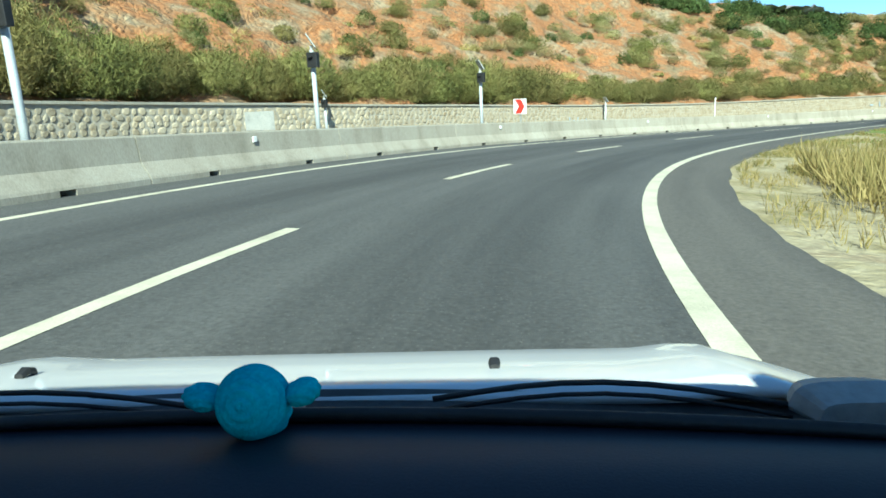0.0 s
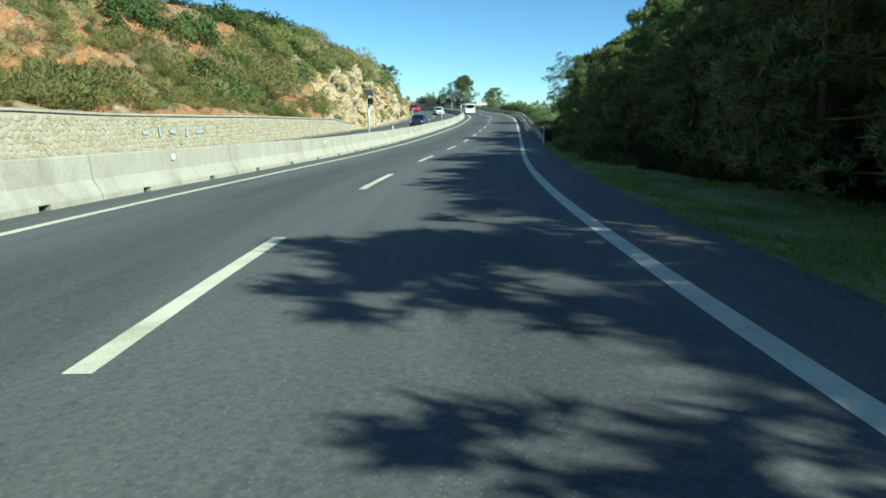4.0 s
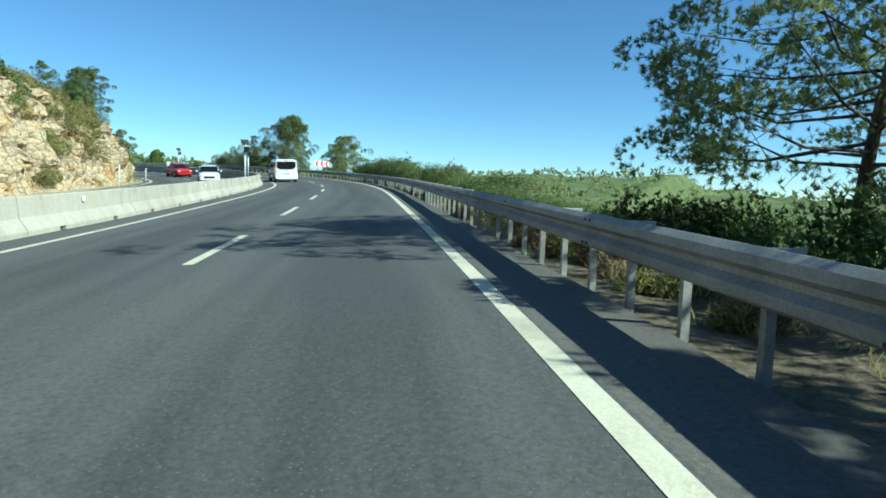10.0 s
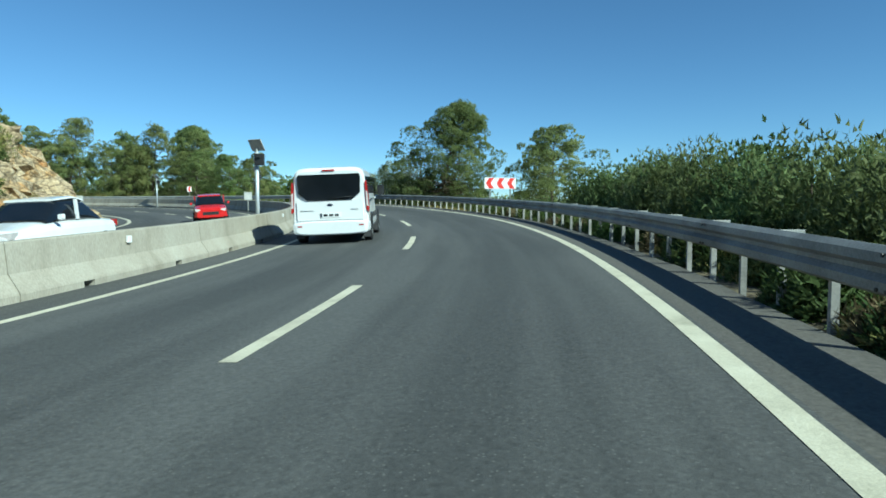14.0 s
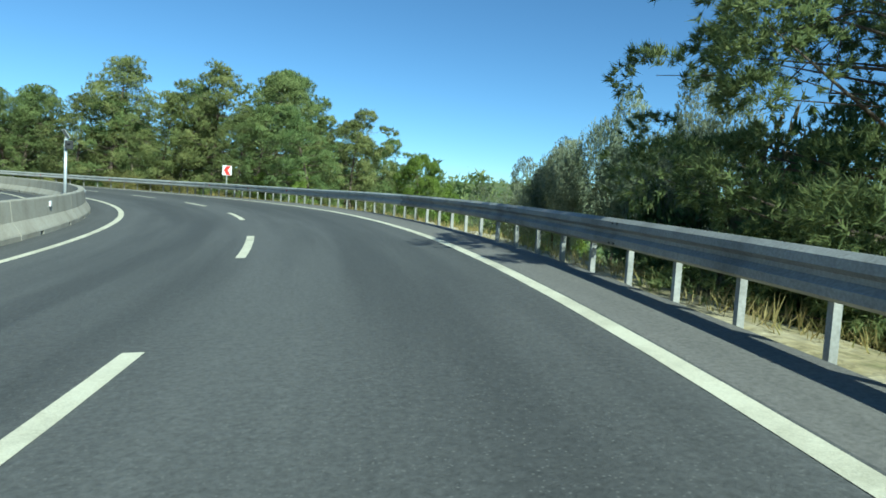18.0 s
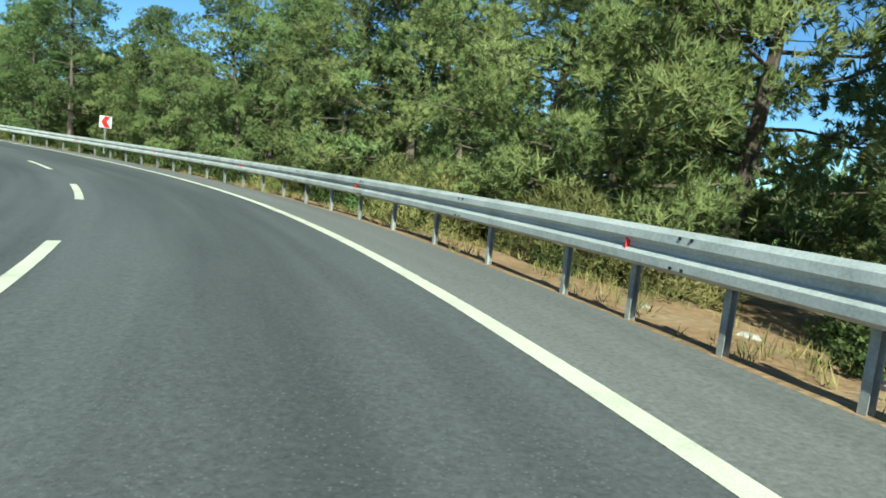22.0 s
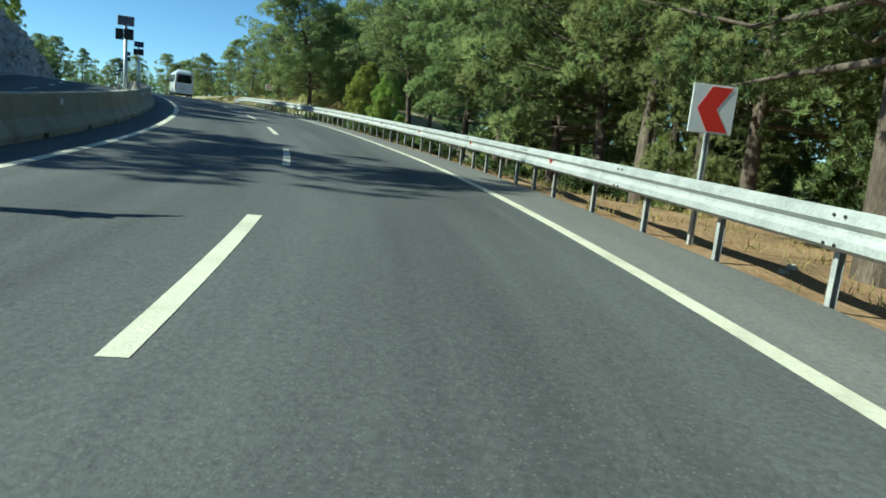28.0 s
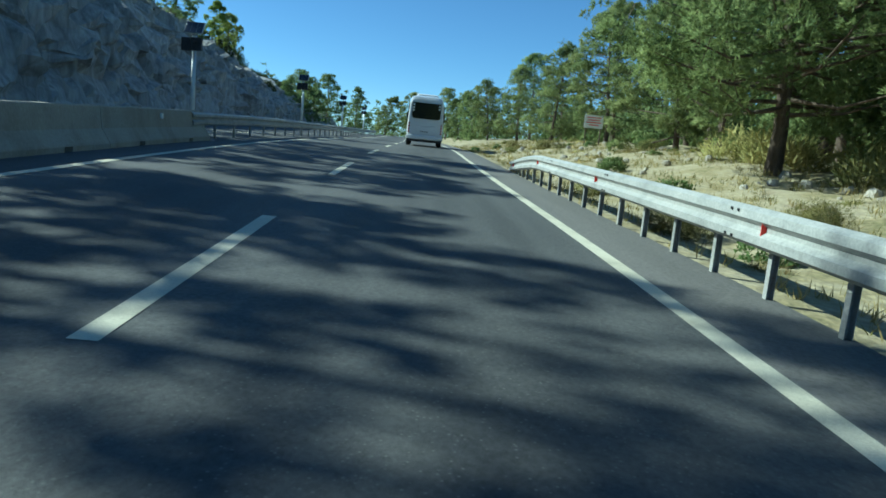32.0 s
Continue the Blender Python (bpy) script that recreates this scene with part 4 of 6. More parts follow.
pine(5, 370.8, 10.9, 1.18, "broad spreading pine above the stony bank", "pines above the stony bank", 75, land(verge(370), 10.9), "near")
for s, off, k, sc in ((377, 16, 0, 1.0), (383, 13, 2, 1.0), (389, 17, 1, 1.0), (396, 13.5, 0, 0.95), (403, 16, 1, 1.0), (409, 12.5, 0, 0.9), (416, 15, 2, 1.0), (424, 12, 0, 0.9), (433, 15, 1, 1.0), (442, 11, 0, 0.9), (366, 17, 1, 1.05), (374, 21, 1, 1.1), (386, 22, 0, 1.2), (369, 14.5, 2, 1.1), (380, 18.5, 1, 1.1), (372, 25, 1, 1.3), (392, 19, 1, 1.2), (364.5, 21, 1, 1.2), (384, 26, 1, 1.3), (399, 20, 0, 1.2)):
    pine(k, s, off, sc, "spreading pine above the stony bank", "pines above the stony bank", rng.uniform(0, 360), land(verge(s), off), "middle" if s > 372 else "near")
for i in range(26):
    s, off = 294 + i * 1.9, rng.uniform(10.8, 16.5)
    if clearing(s, off, 4.0) or s < 316 or off < 12.6:
        continue
    k = rng.choice((4, 2, 0))
    pine(k, s, off, rng.uniform(0.55, 0.8) * (1.25 if k == 4 else 0.8), "half-grown pine between the taller trunks of the wood", "half-grown pines of the wood", rng.uniform(0, 360), land(verge(s), off) - 0.05)
# trees inside the second bend and above the cuttings
# Those nearest the road are added mainly for their shadows across it.
for s, off, sc in ((269.5, -14.9, 1.55), (294.5, -16.5, 1.22), (299.5, -17, 1.1), (283, -17, 1.0), (319.4, -16.8, 1.15), (322.6, -17.2, 0.95), (327.0, -17.2, 0.9), (333.5, -17.6, 0.55), (337.5, -17.6, 0.7), (292, -24, 0.9), (312, -25, 0.8), (275, -26, 1.0), (266, -28, 0.9)):
    pine(rng.choice((0, 1, 2)), s, off, sc, "dark pine added on the inner bank", "pines inside the second bend", rng.uniform(0, 360), crest(s) * (0.7 if s < 318 else 0.82), "far")
# Added for the shadow of its top on the road near s 300.
pine(3, 293.2, -16.4, 1.30, "tall pine added on the inner bank for its road shadow", "pines inside the second bend", 70, crest(292) * 0.5, "far")
for i in range(17):
    s, off = 338 + i * 5.6, -rng.uniform(18, 20.5)
    pine(rng.choice((0, 2, 4)), s, off, rng.uniform(0.55, 0.9), "pine on top of the grey cutting", "pines on the cutting", rng.uniform(0, 360), crest(s) * 0.95, "far")
for i in range(14):
    s, off = 168 + i * 2.3, -rng.uniform(17.0, 19.5)
    pine(rng.choice((0, 2, 4)), s, off, rng.uniform(0.38, 0.58), "small pine above the rock face", "pines above the rock face", rng.uniform(0, 360), land(hill(s), off) - 0.1, "middle")

for s, off, k, sc in ((452, 10, 0, 0.9), (458, 13, 1, 0.9), (466, 9, 2, 1.0), (474, 12, 0, 1.0), (482, 8, 1, 1.0), (448, -17, 0, 0.8), (456, -16, 2, 0.9), (464, -18, 1, 0.9), (472, -16, 0, 1.0), (480, -15, 1, 1.0), (488, -10, 0, 1.0), (490, 2, 1, 0.9), (492, -4, 2, 1.1)):
    pine(k, s, off, sc, "dark pine at the far end of the road", "pines at the far end", rng.uniform(0, 360), 0.0, "far")

# Added above the cutting, sized so their shadows reach the lanes below.
for s, sc in ((336.5, 0.5), (340, 0.72), (343.5, 0.55), (347, 0.78), (353.5, 1.12), (357.5, 0.9), (361.2, 1.12), (366, 0.75), (371.0, 0.9), (375.5, 0.9), (380, 1.0)):
    pine(rng.choice((0, 1)), s, -17.2 + rng.uniform(-0.5, 0.5), sc, "pine added at the edge of the grey cutting for its shadow", "pines on the cutting", rng.uniform(0, 360), land(hill(s), -17.4) - 0.2, "far")
# far woods
rw = np.random.default_rng(3)
cl = []
for i in range(240):
    s, off = rw.uniform(446, 540), rw.choice((-1, 1)) * rw.uniform(9, 40)
    if s > 502:
        off = rw.uniform(-22, 22)
    elif off < 0:
        off -= 6
    p = at(s, off, 0)
    top = rw.uniform(4, 9)
    for q in range(30):
        u = rw.uniform(0.0, 1)
        r = 2.0 * math.sin(math.pi * (0.2 + 0.75 * u))
        cl.append((p.x + rw.normal() * r * 0.6, p.y + rw.normal() * r * 0.6, p.z + u * top))
tagged(new("end_wood", tri_mesh("end_wood", blades(rw, np.array(cl), 6, 0.7, 0.24, 0.4), NEEDLES)), "dense dark wood at the far end of the road", "wood", kind="stuff")
cl = []
for i in range(260):
    s, off = rw.uniform(30, 84), rw.uniform(24, 36)
    p = at(s, off, 0)
    top = rw.uniform(6, 13)
    for q in range(26):
        u = rw.uniform(0.02, 1)
        r = 2.2 * math.sin(math.pi * (0.15 + 0.8 * u))
        cl.append((p.x + rw.normal() * r * 0.6, p.y + rw.normal() * r * 0.6, p.z + u * top))
tagged(new("bend_wood", tri_mesh("bend_wood", blades(rw, np.array(cl), 6, 0.95, 0.32, 0.4), NEEDLES)), "dark pine wood inside the first bend", "wood", kind="stuff")
cl = []
for i in range(900):
    s, off = rw.uniform(232, 470), rw.uniform(24, 38)
    if clearing(s, off, 3.5):
        continue
    p = at(s, off, land(verge(s), off))
    top = rw.uniform(3, 8)
    for q in range(20):
        u = rw.uniform(0.0, 1)
        r = 2.0 * math.sin(math.pi * (0.15 + 0.8 * u))
        cl.append((p.x + rw.normal() * r * 0.6, p.y + rw.normal() * r * 0.6, p.z + u * top))
tagged(new("wood_edge", tri_mesh("wood_edge", blades(rw, np.array(cl), 6, 0.95, 0.32, 0.4), NEEDLES)), "dark dense pine wood behind the roadside trees", "wood", kind="stuff")
rings = []
course = np.array([(q.x, q.y) for q in (at(s) for s in range(-30, 500, 6))])
for near, far_d, n, per, ln, wd in ((62, 150, 13000, 6, 0.75, 0.36), (140, 330, 4600, 8, 1.9, 0.95), (310, 800, 2600, 8, 4.5, 2.2)):
    cl = []
    for i in range(n):
        a, d = rw.uniform(-2.3, 1.25), rw.uniform(near, far_d)
        x, y = 110 + math.cos(a) * d, 110 + math.sin(a) * d
        if np.min(np.hypot(course[:, 0] - x, course[:, 1] - y)) < 46:
            continue
        cl.append((x, y, land_z(x, y) + rw.uniform(0.2, 1.0) * (1.4 + ln * 0.6)))
    rings.append(blades(rw, np.array(cl), per, ln, wd, 0.5))
tagged(new("valley_wood", tri_mesh("valley_wood", np.concatenate(rings), NEEDLES)), "wooded valley below the road, green to the horizon", "wood", kind="stuff")


# ---- shrubs and grass ----
def shrub_mesh(name, seed, r, h, n, length, width, material, up=0.6, spread=1.0, shell=0.55):
    """A rounded shrub of many leaves in clumps, fuller towards its outside, with an uneven outline."""
    rng = np.random.default_rng(seed)
    m = max(10, n // 26)
    knob = rng.normal(size=(m, 3))
    knob[:, 2] = np.abs(knob[:, 2])
    knob /= np.linalg.norm(knob, axis=1)[:, None]
    grow = rng.uniform(0.72, 1.08, m)
    pick = rng.integers(0, m, n)
    d = knob[pick] + rng.normal(size=(n, 3)) * (0.22 if n > 400 else 0.3)
    d[:, 2] = np.abs(d[:, 2])
    d /= np.linalg.norm(d, axis=1)[:, None]
    rad = (shell + (1 - shell) * rng.uniform(size=n) ** 0.5) * grow[pick] * (1 + 0.05 * np.clip(rng.normal(size=n), -1.5, 1.5))
    c = d * rad[:, None] * np.array([r, r, h])
    way = d * spread * 0.7 + np.array([0, 0, up * 0.6])
    way /= np.linalg.norm(way, axis=1)[:, None]
    return needle_mesh(name, rng, c, way, c * 0.25, 3, length, width * 1.35, material)


def broom_mesh(name, seed, n, length, width, material):
    """A rounded mound of fine upright stems, widest above its foot, with a few lobes."""
    rng = np.random.default_rng(seed)
    lobes = rng.normal(size=(7, 3)) * (0.34, 0.34, 0.10) + (0, 0, 0.50)
    size = rng.uniform(0.50, 0.68, 7)
    pick = rng.integers(0, 7, n)
    d = rng.normal(size=(n, 3))
    d[:, 2] = np.where(d[:, 2] < 0, d[:, 2] * 0.55, d[:, 2])
    d /= np.linalg.norm(d, axis=1)[:, None]
    c = lobes[pick] + d * (size[pick] * (0.80 + 0.22 * rng.uniform(size=n) ** 0.6))[:, None]
    c[:, 2] = np.maximum(c[:, 2], 0.02)
    way = d * 0.55 + (0, 0, 0.85)
    way /= np.linalg.norm(way, axis=1)[:, None]
    return needle_mesh(name, rng, c, way, lobes[pick] * (0.7, 0.7, 0.6), 3, length, width, material)


BROOMS = [broom_mesh("stems", 21 + i, 2600, 0.16, 0.014, BROOM) for i in range(4)]
BUSHES = [shrub_mesh("leaves", 31 + i, 1.0, 1.2, 560, 0.13, 0.065, LEAF, shell=0.5) for i in range(3)]
OLEANDERS = [shrub_mesh("leaves", 41 + i, 1.3, 2.3, 3200, 0.115, 0.030, OLEANDER_LEAF, up=0.6, shell=0.5) for i in range(3)]
RAIL_BUSHES = [shrub_mesh("leaves", 45 + i, 1.3, 2.2, 3200, 0.09, 0.050, (OLEANDER_LEAF, LEAF, LEAF_PALE)[i], up=0.4, shell=0.5) for i in range(3)]
def olive_mesh(name, seed, n, length, width, material):
    """A loose round crown of several leafy heads above a short trunk."""
    rng = np.random.default_rng(seed)
    heads = rng.normal(size=(12, 3)) * (0.62, 0.62, 0.38) + (0, 0, 1.75)
    size = rng.uniform(0.42, 0.78, 12)
    pick = rng.integers(0, 12, n)
    d = rng.normal(size=(n, 3))
    d /= np.linalg.norm(d, axis=1)[:, None]
    c = heads[pick] + d * (size[pick] * (0.5 + 0.52 * rng.uniform(size=n) ** 0.5))[:, None]
    way = d * 0.7 + (0, 0, 0.35)
    way /= np.linalg.norm(way, axis=1)[:, None]
    return needle_mesh(name, rng, c, way, heads[pick] * (0.8, 0.8, 0.95), 3, length, width, material)


OLIVES = [olive_mesh("leaves", 51 + i, 9000, 0.085, 0.030, OLIVE_LEAF) for i in range(3)]
DRY_BUSHES = [shrub_mesh("twigs", 61 + i, 0.7, 0.6, 170, 0.30, 0.022, DRY_GRASS, up=1.0, shell=0.2) for i in range(2)]

FAR_BROOMS = [broom_mesh("stems", 21 + i, 1100, 0.17, 0.026, BROOM) for i in range(4)]
PALE_BROOMS = [broom_mesh("stems", 26 + i, 700, 0.18, 0.026, PALE_BROOM) for i in range(3)]
FAR_BUSHES = [shrub_mesh("leaves", 31 + i, 1.0, 1.1, 680, 0.10, 0.052, LEAF, shell=0.45) for i in range(3)]
FAR_SCRUBS = [shrub_mesh("leaves", 35 + i, 1.0, 1.1, 680, 0.105, 0.055, SCRUB, shell=0.45) for i in range(3)]


def shrub(kind, mesh, s, off, h, sx, sz, label, group, category="shrub"):
    p = at(s, off, h)
    ob = tagged(new(kind, mesh), label, category, group)
    ob.matrix_basis = pose(p.x, p.y, p.z - 0.08, 0, 0, rng.uniform(0, 360)) @ Matrix.Diagonal((sx, sx, sz, 1))
    return ob


def hill_h(s, off):
    return land(hill(s), off)


s = -22.0
while s < 112:
    a = rng.uniform(1.3, 2.15) if s < 38 else rng.uniform(0.95, 1.6) if s < 50 else rng.uniform(0.9, 1.75) if s < 76 else rng.uniform(0.5, 0.9)
    off = -15.1 - rng.uniform(0, 0.9) - 0.25 * a
    shrub("broom_bush", rng.choice(BROOMS if 5 < s < 66 else FAR_BROOMS), s, off, hill_h(s, off), a, a * rng.uniform(0.85, 1.1), "dense rounded green broom bush on top of the stone wall", "brooms along the wall")
    s += rng.uniform(0.8, 1.3) if s < 50 else a * rng.uniform(0.8, 1.5) if s < 76 else rng.uniform(1.0, 2.4)
for i in range(540):
    s, off = rng.uniform(-10, 106), -rng.uniform(16.4, 30)
    kind = rng.random()
    a = rng.uniform(0.45, 1.2)
    if kind < 0.34:
        shrub("broom_bush", rng.choice(FAR_BROOMS), s, off, hill_h(s, off), a, a * 0.95, "rounded olive broom bush on the red slope", "brooms on the slope")
    elif kind < 0.74:
        shrub("dry_bush", rng.choice(PALE_BROOMS), s, off, hill_h(s, off), a * 0.9, a * 0.8, "pale straw-green dry bush on the red slope", "dry bushes on the slope")
    elif kind < 0.90:
        shrub("dry_bush", rng.choice(DRY_BUSHES), s, off, hill_h(s, off), a * 1.2, a, "straw-coloured dry bush on the red slope", "dry bushes on the slope")
    else:
        shrub("leafy_bush", rng.choice(FAR_BUSHES), s, off, hill_h(s, off), a * 0.8, a * 0.8, "dark green leafy bush on the red slope", "leafy bushes on the slope")
for i in range(210):
    s, off = rng.uniform(86, 178), -rng.uniform(17.0, 21)
    a = rng.uniform(0.8, 1.4) * (1.45 if s < 152 else 0.8)
    shrub("crest_bush", rng.choice(FAR_SCRUBS[:2] + FAR_BUSHES[:2] + FAR_BROOMS + PALE_BROOMS), s, off, hill_h(s, off) - 0.1, a, a * rng.uniform(0.7, 1.0), "dense evergreen bush along the top of the rock face", "bushes along the rock's top")
for i in range(120):
    s = rng.uniform(20, 112)
    off = -float(np.interp(s, [20, 62, 70, 84, 96, 112], [33, 32, 28.5, 25, 21.5, 18.5])) - rng.uniform(0, 6)
    a = rng.uniform(1.2, 2.1)
    shrub("scrub_bush", rng.choice(FAR_SCRUBS + FAR_BUSHES[:1]), s, off, hill_h(s, off) - 0.1, a, a * rng.uniform(0.7, 1.0), "dark evergreen scrub bush on the crest of the hill", "scrub on the crest")
for i in range(130):
    s, off = rng.uniform(92, 188), -rng.uniform(14.6, 18.5)
    a = rng.uniform(0.4, 1.15)
    k = rng.choice((FAR_BUSHES, FAR_BROOMS, FAR_BROOMS, DRY_BUSHES))
    shrub("rock_bush", rng.choice(k), s, off, hill_h(s, off) - 0.1, a, a, "small bush rooted in the limestone face", "bushes on the rock face")
for i in range(46):
    s, off = rng.uniform(318, 470), -rng.uniform(17.5, 24)
    a = rng.uniform(0.9, 1.9)
    shrub("scrub_bush", rng.choice(FAR_SCRUBS), s, off, hill_h(s, off) - 0.2, a, a, "dark scrub bush above the grey cutting", "scrub above the cutting")
for i in range(60):
    s, off = rng.uniform(318, 362), rng.uniform(8.5, 19)
    a = rng.uniform(0.35, 0.95)
    shrub("wood_bush", rng.choice(FAR_BROOMS + FAR_BUSHES + DRY_BUSHES), s, off, land(verge(s), off), a, a * 0.85, "low bush on the floor of the pine wood", "bushes under the pines")
for i in range(110):
    s, off = rng.uniform(352, 415), rng.uniform(5.4, 14)
    a = rng.uniform(0.2, 0.62)
    k = rng.choice((BROOMS, DRY_BUSHES, DRY_BUSHES, BUSHES))
    shrub("bank_bush", rng.choice(k), s, off, land(verge(s), off), a, a * 0.85, "low bush among stones on the bank", "bushes on the stony bank")
# behind the guard rail above the valley
STEMS = [tube("stem", BARK, [(0.05 * q, 0.03, -0.4), (0.12 * math.cos(2.1 * q), 0.12 * math.sin(2.1 * q), 0.6), (0.4 * math.cos(2.1 * q), 0.4 * math.sin(2.1 * q), 1.7)], [0.035, 0.026, 0.010], 6) for q in range(3)]
s = 112.0
while s < 188:
    top = float(np.interp(s, [112, 124, 129, 133, 138, 141, 143.5, 145, 147, 150, 155, 157.5, 160, 164, 168, 173, 179, 182, 190], [0.0, 0.1, 0.4, 0.7, 1.2, 1.4, 0.5, 0.4, 1.1, 1.6, 2.2, 1.0, 1.4, 1.9, 2.2, 2.9, 2.4, 0.8, 0.7])) * rng.uniform(0.75, 1.05)
    off = rng.uniform(6.4, 8.6)
    base = land(verge(s), off)
    high = top - base
    top = min(top, (off - 4.9) / (1.15 if s < 150 else 0.75))
    high = top - base
    k = rng.choice((OLEANDERS, RAIL_BUSHES))
    p = at(s, off, base - 0.08)
    ob = tagged(new("oleander" if k is OLEANDERS else "leafy_bush"), "leafy green roadside shrub behind the guard rail", "shrub", "shrubs behind the guard rail")
    w = max(rng.uniform(0.75, 1.05), 0.8 * high / 2.4)
    ob.matrix_basis = pose(p.x, p.y, p.z, 0, 0, rng.uniform(0, 360)) @ Matrix.Diagonal((w, w, high / 2.4, 1))
    part("leaves", rng.choice(k), ob)
    for q in range(3):
        part("stem", STEMS[q], ob)
    s += rng.uniform(0.5, 0.85)
BRUSH = [shrub_mesh("twigs", 65 + i, 0.42, 0.62, 420, 0.13, 0.020, (DRY_TWIG, DRY_TWIG, BROOM)[i], up=0.7, shell=0.25) for i in range(3)]
SLOPE_BUSHES = [shrub_mesh("leaves", 85 + i, 1.0, 1.05, 1100, 0.085, 0.042, (LEAF, SCRUB)[i], shell=0.45) for i in range(2)]
LEAFY = [shrub_mesh("leaves", 75 + i, 0.55, 0.75, 620, 0.12, 0.030, LEAF, up=0.5, shell=0.3) for i in range(2)]
for i in range(190):
    s = rng.uniform(96, 190)
    off = rng.uniform(4.95, 6.3)
    a = rng.uniform(0.6, 1.1)
    shrub("dead_brush", rng.choice(BRUSH), s, off, land(verge(s), off), a, min(a, 0.8 + 0.2 * (off - 5)), "low brown half-dead brush behind the guard rail", "brush behind the guard rail")
for i in range(150):
    s, off = rng.uniform(130, 190), rng.uniform(5.0, 6.6)
    a = rng.uniform(0.7, 1.15)
    shrub("leafy_brush", rng.choice(LEAFY), s, off, land(verge(s), off), a, a * 0.95, "low green leafy brush at the foot of the guard rail", "leafy brush behind the guard rail")
for i in range(90):
    s, off = rng.uniform(118, 186), rng.uniform(8.6, 14.0)
    a = rng.uniform(1.2, 1.9)
    base = land(verge(s), off)
    shrub("slope_bush", rng.choice(SLOPE_BUSHES), s, off, base - 0.1, a, a * rng.uniform(0.8, 1.1), "green bush on the slope below the road", "bushes on the valley slope")
for i in range(150):
    s, off = rng.uniform(118, 204), rng.uniform(14.5, 34.0)
    a = rng.uniform(1.3, 2.2)
    base = land(verge(s), off)
    shrub("slope_bush", rng.choice(SLOPE_BUSHES), s, off, base - 0.2, a, a * rng.uniform(0.7, 1.0), "rounded green bush far down the valley slope", "bushes far down the slope")
for i in range(46):
    s, off = rng.uniform(252, 292), rng.uniform(5.9, 7.6)
    a = rng.uniform(0.5, 0.85)
    shrub("undergrowth", rng.choice(FAR_SCRUBS + LEAFY), s, off, land(verge(s), off), a, a, "dark green undergrowth close behind the guard rail", "undergrowth at the pines")
for i in range(110):
    s, off = rng.uniform(323, 355), rng.uniform(5.8, 11.5)
    a = rng.uniform(0.45, 0.9)
    shrub("undergrowth", rng.choice(FAR_SCRUBS + FAR_BUSHES[:1]), s, off, land(verge(s), off), a, a, "dark undergrowth on the slope below the wood's edge", "undergrowth at the pines")
THICKET = [shrub_mesh("leaves", 71 + i, 1.4, 2.2, 3000, 0.13, 0.050, (LEAF, DRY_TWIG)[i], up=0.5, shell=0.3) for i in range(2)]
for s, off, top, w, q in ((206.0, 9.6, 3.0, 1.2, 0), (208.0, 10.6, 3.3, 1.3, 1), (210.0, 9.8, 2.5, 1.1, 0), (204.5, 10.8, 3.4, 1.2, 1), (211.5, 11.2, 2.4, 1.0, 0)):
    base = land(verge(s), off)
    p = at(s, off, base - 0.1)
    ob = tagged(new("brown_thicket"), "tall half-dry brown and green thicket behind the guard rail", "shrub", "half-dry thickets")
    ob.matrix_basis = pose(p.x, p.y, p.z, 0, 0, rng.uniform(0, 360)) @ Matrix.Diagonal((w, w, (top - base) / 2.4, 1))
    part("leaves", THICKET[q], ob)
    for k in range(3):
        part("stem", STEMS[k], ob)
OLIVE_PLACES = ((216.4, 9.9, 1.9, 0.85), (214.6, 9.9, 2.2, 0.9), (218.0, 11.8, 1.8, 0.95), (212.8, 10.4, 2.5, 0.9), (215.4, 12.2, 2.3, 0.95), (210.4, 10.4, 2.8, 0.85))
TWIGS = tube("trunk", BARK, [(0.05, 0, -0.6), (-0.06, 0.05, 0.3), (0.08, 0.0, 0.9), (0.0, 0.1, 1.6)], [0.11, 0.09, 0.06, 0.03], 8)
for s, off, top, w in OLIVE_PLACES:
    base = land(verge(s), off)
    ob = tagged(new("olive_tree"), "grey-green wild olive on the slope behind the guard rail", "tree", "wild olives")
    p = at(s, off, base)
    ob.matrix_basis = pose(p.x, p.y, p.z, 0, 0, rng.uniform(0, 360)) @ Matrix.Diagonal((w, w, (top - base) / 2.6, 1))
    part("trunk", TWIGS, ob)
    part("leaves", rng.choice(OLIVES), ob)
for s, off, top in ((231, 14.5, 3.0), (228, 20, 1.5), (224, 18, 0.8), (236, 9.5, 2.2), (239, 8.5, 1.6)):
    base = land(verge(s), off)
    pine(4, s, off, (top - base) / 5.2, "young pale green pine on the slope", "young pines", rng.uniform(0, 360), base, "near")
for s, off, sc in ((349.6, 9.6, 0.54), (351.2, 10.4, 0.52), (348.4, 10.5, 0.42), (361.8, 13.8, 0.9), (358.2, 13.2, 0.85), (364.5, 13.2, 0.7)):
    pine(4, s, off, sc, "bushy young pine, bright yellow-green", "young pines", rng.uniform(0, 360), land(verge(s), off), "near")
for i in range(130):
    s, off = rng.uniform(238, 300), rng.uniform(6.4, 11.5)
    a = rng.uniform(0.4, 1.1)
    k = rng.choice((FAR_BROOMS, FAR_BUSHES, FAR_SCRUBS, DRY_BUSHES))
    shrub("undergrowth", rng.choice(k), s, off, land(verge(s), off), a, a, "low undergrowth at the edge of the pines", "undergrowth at the pines")
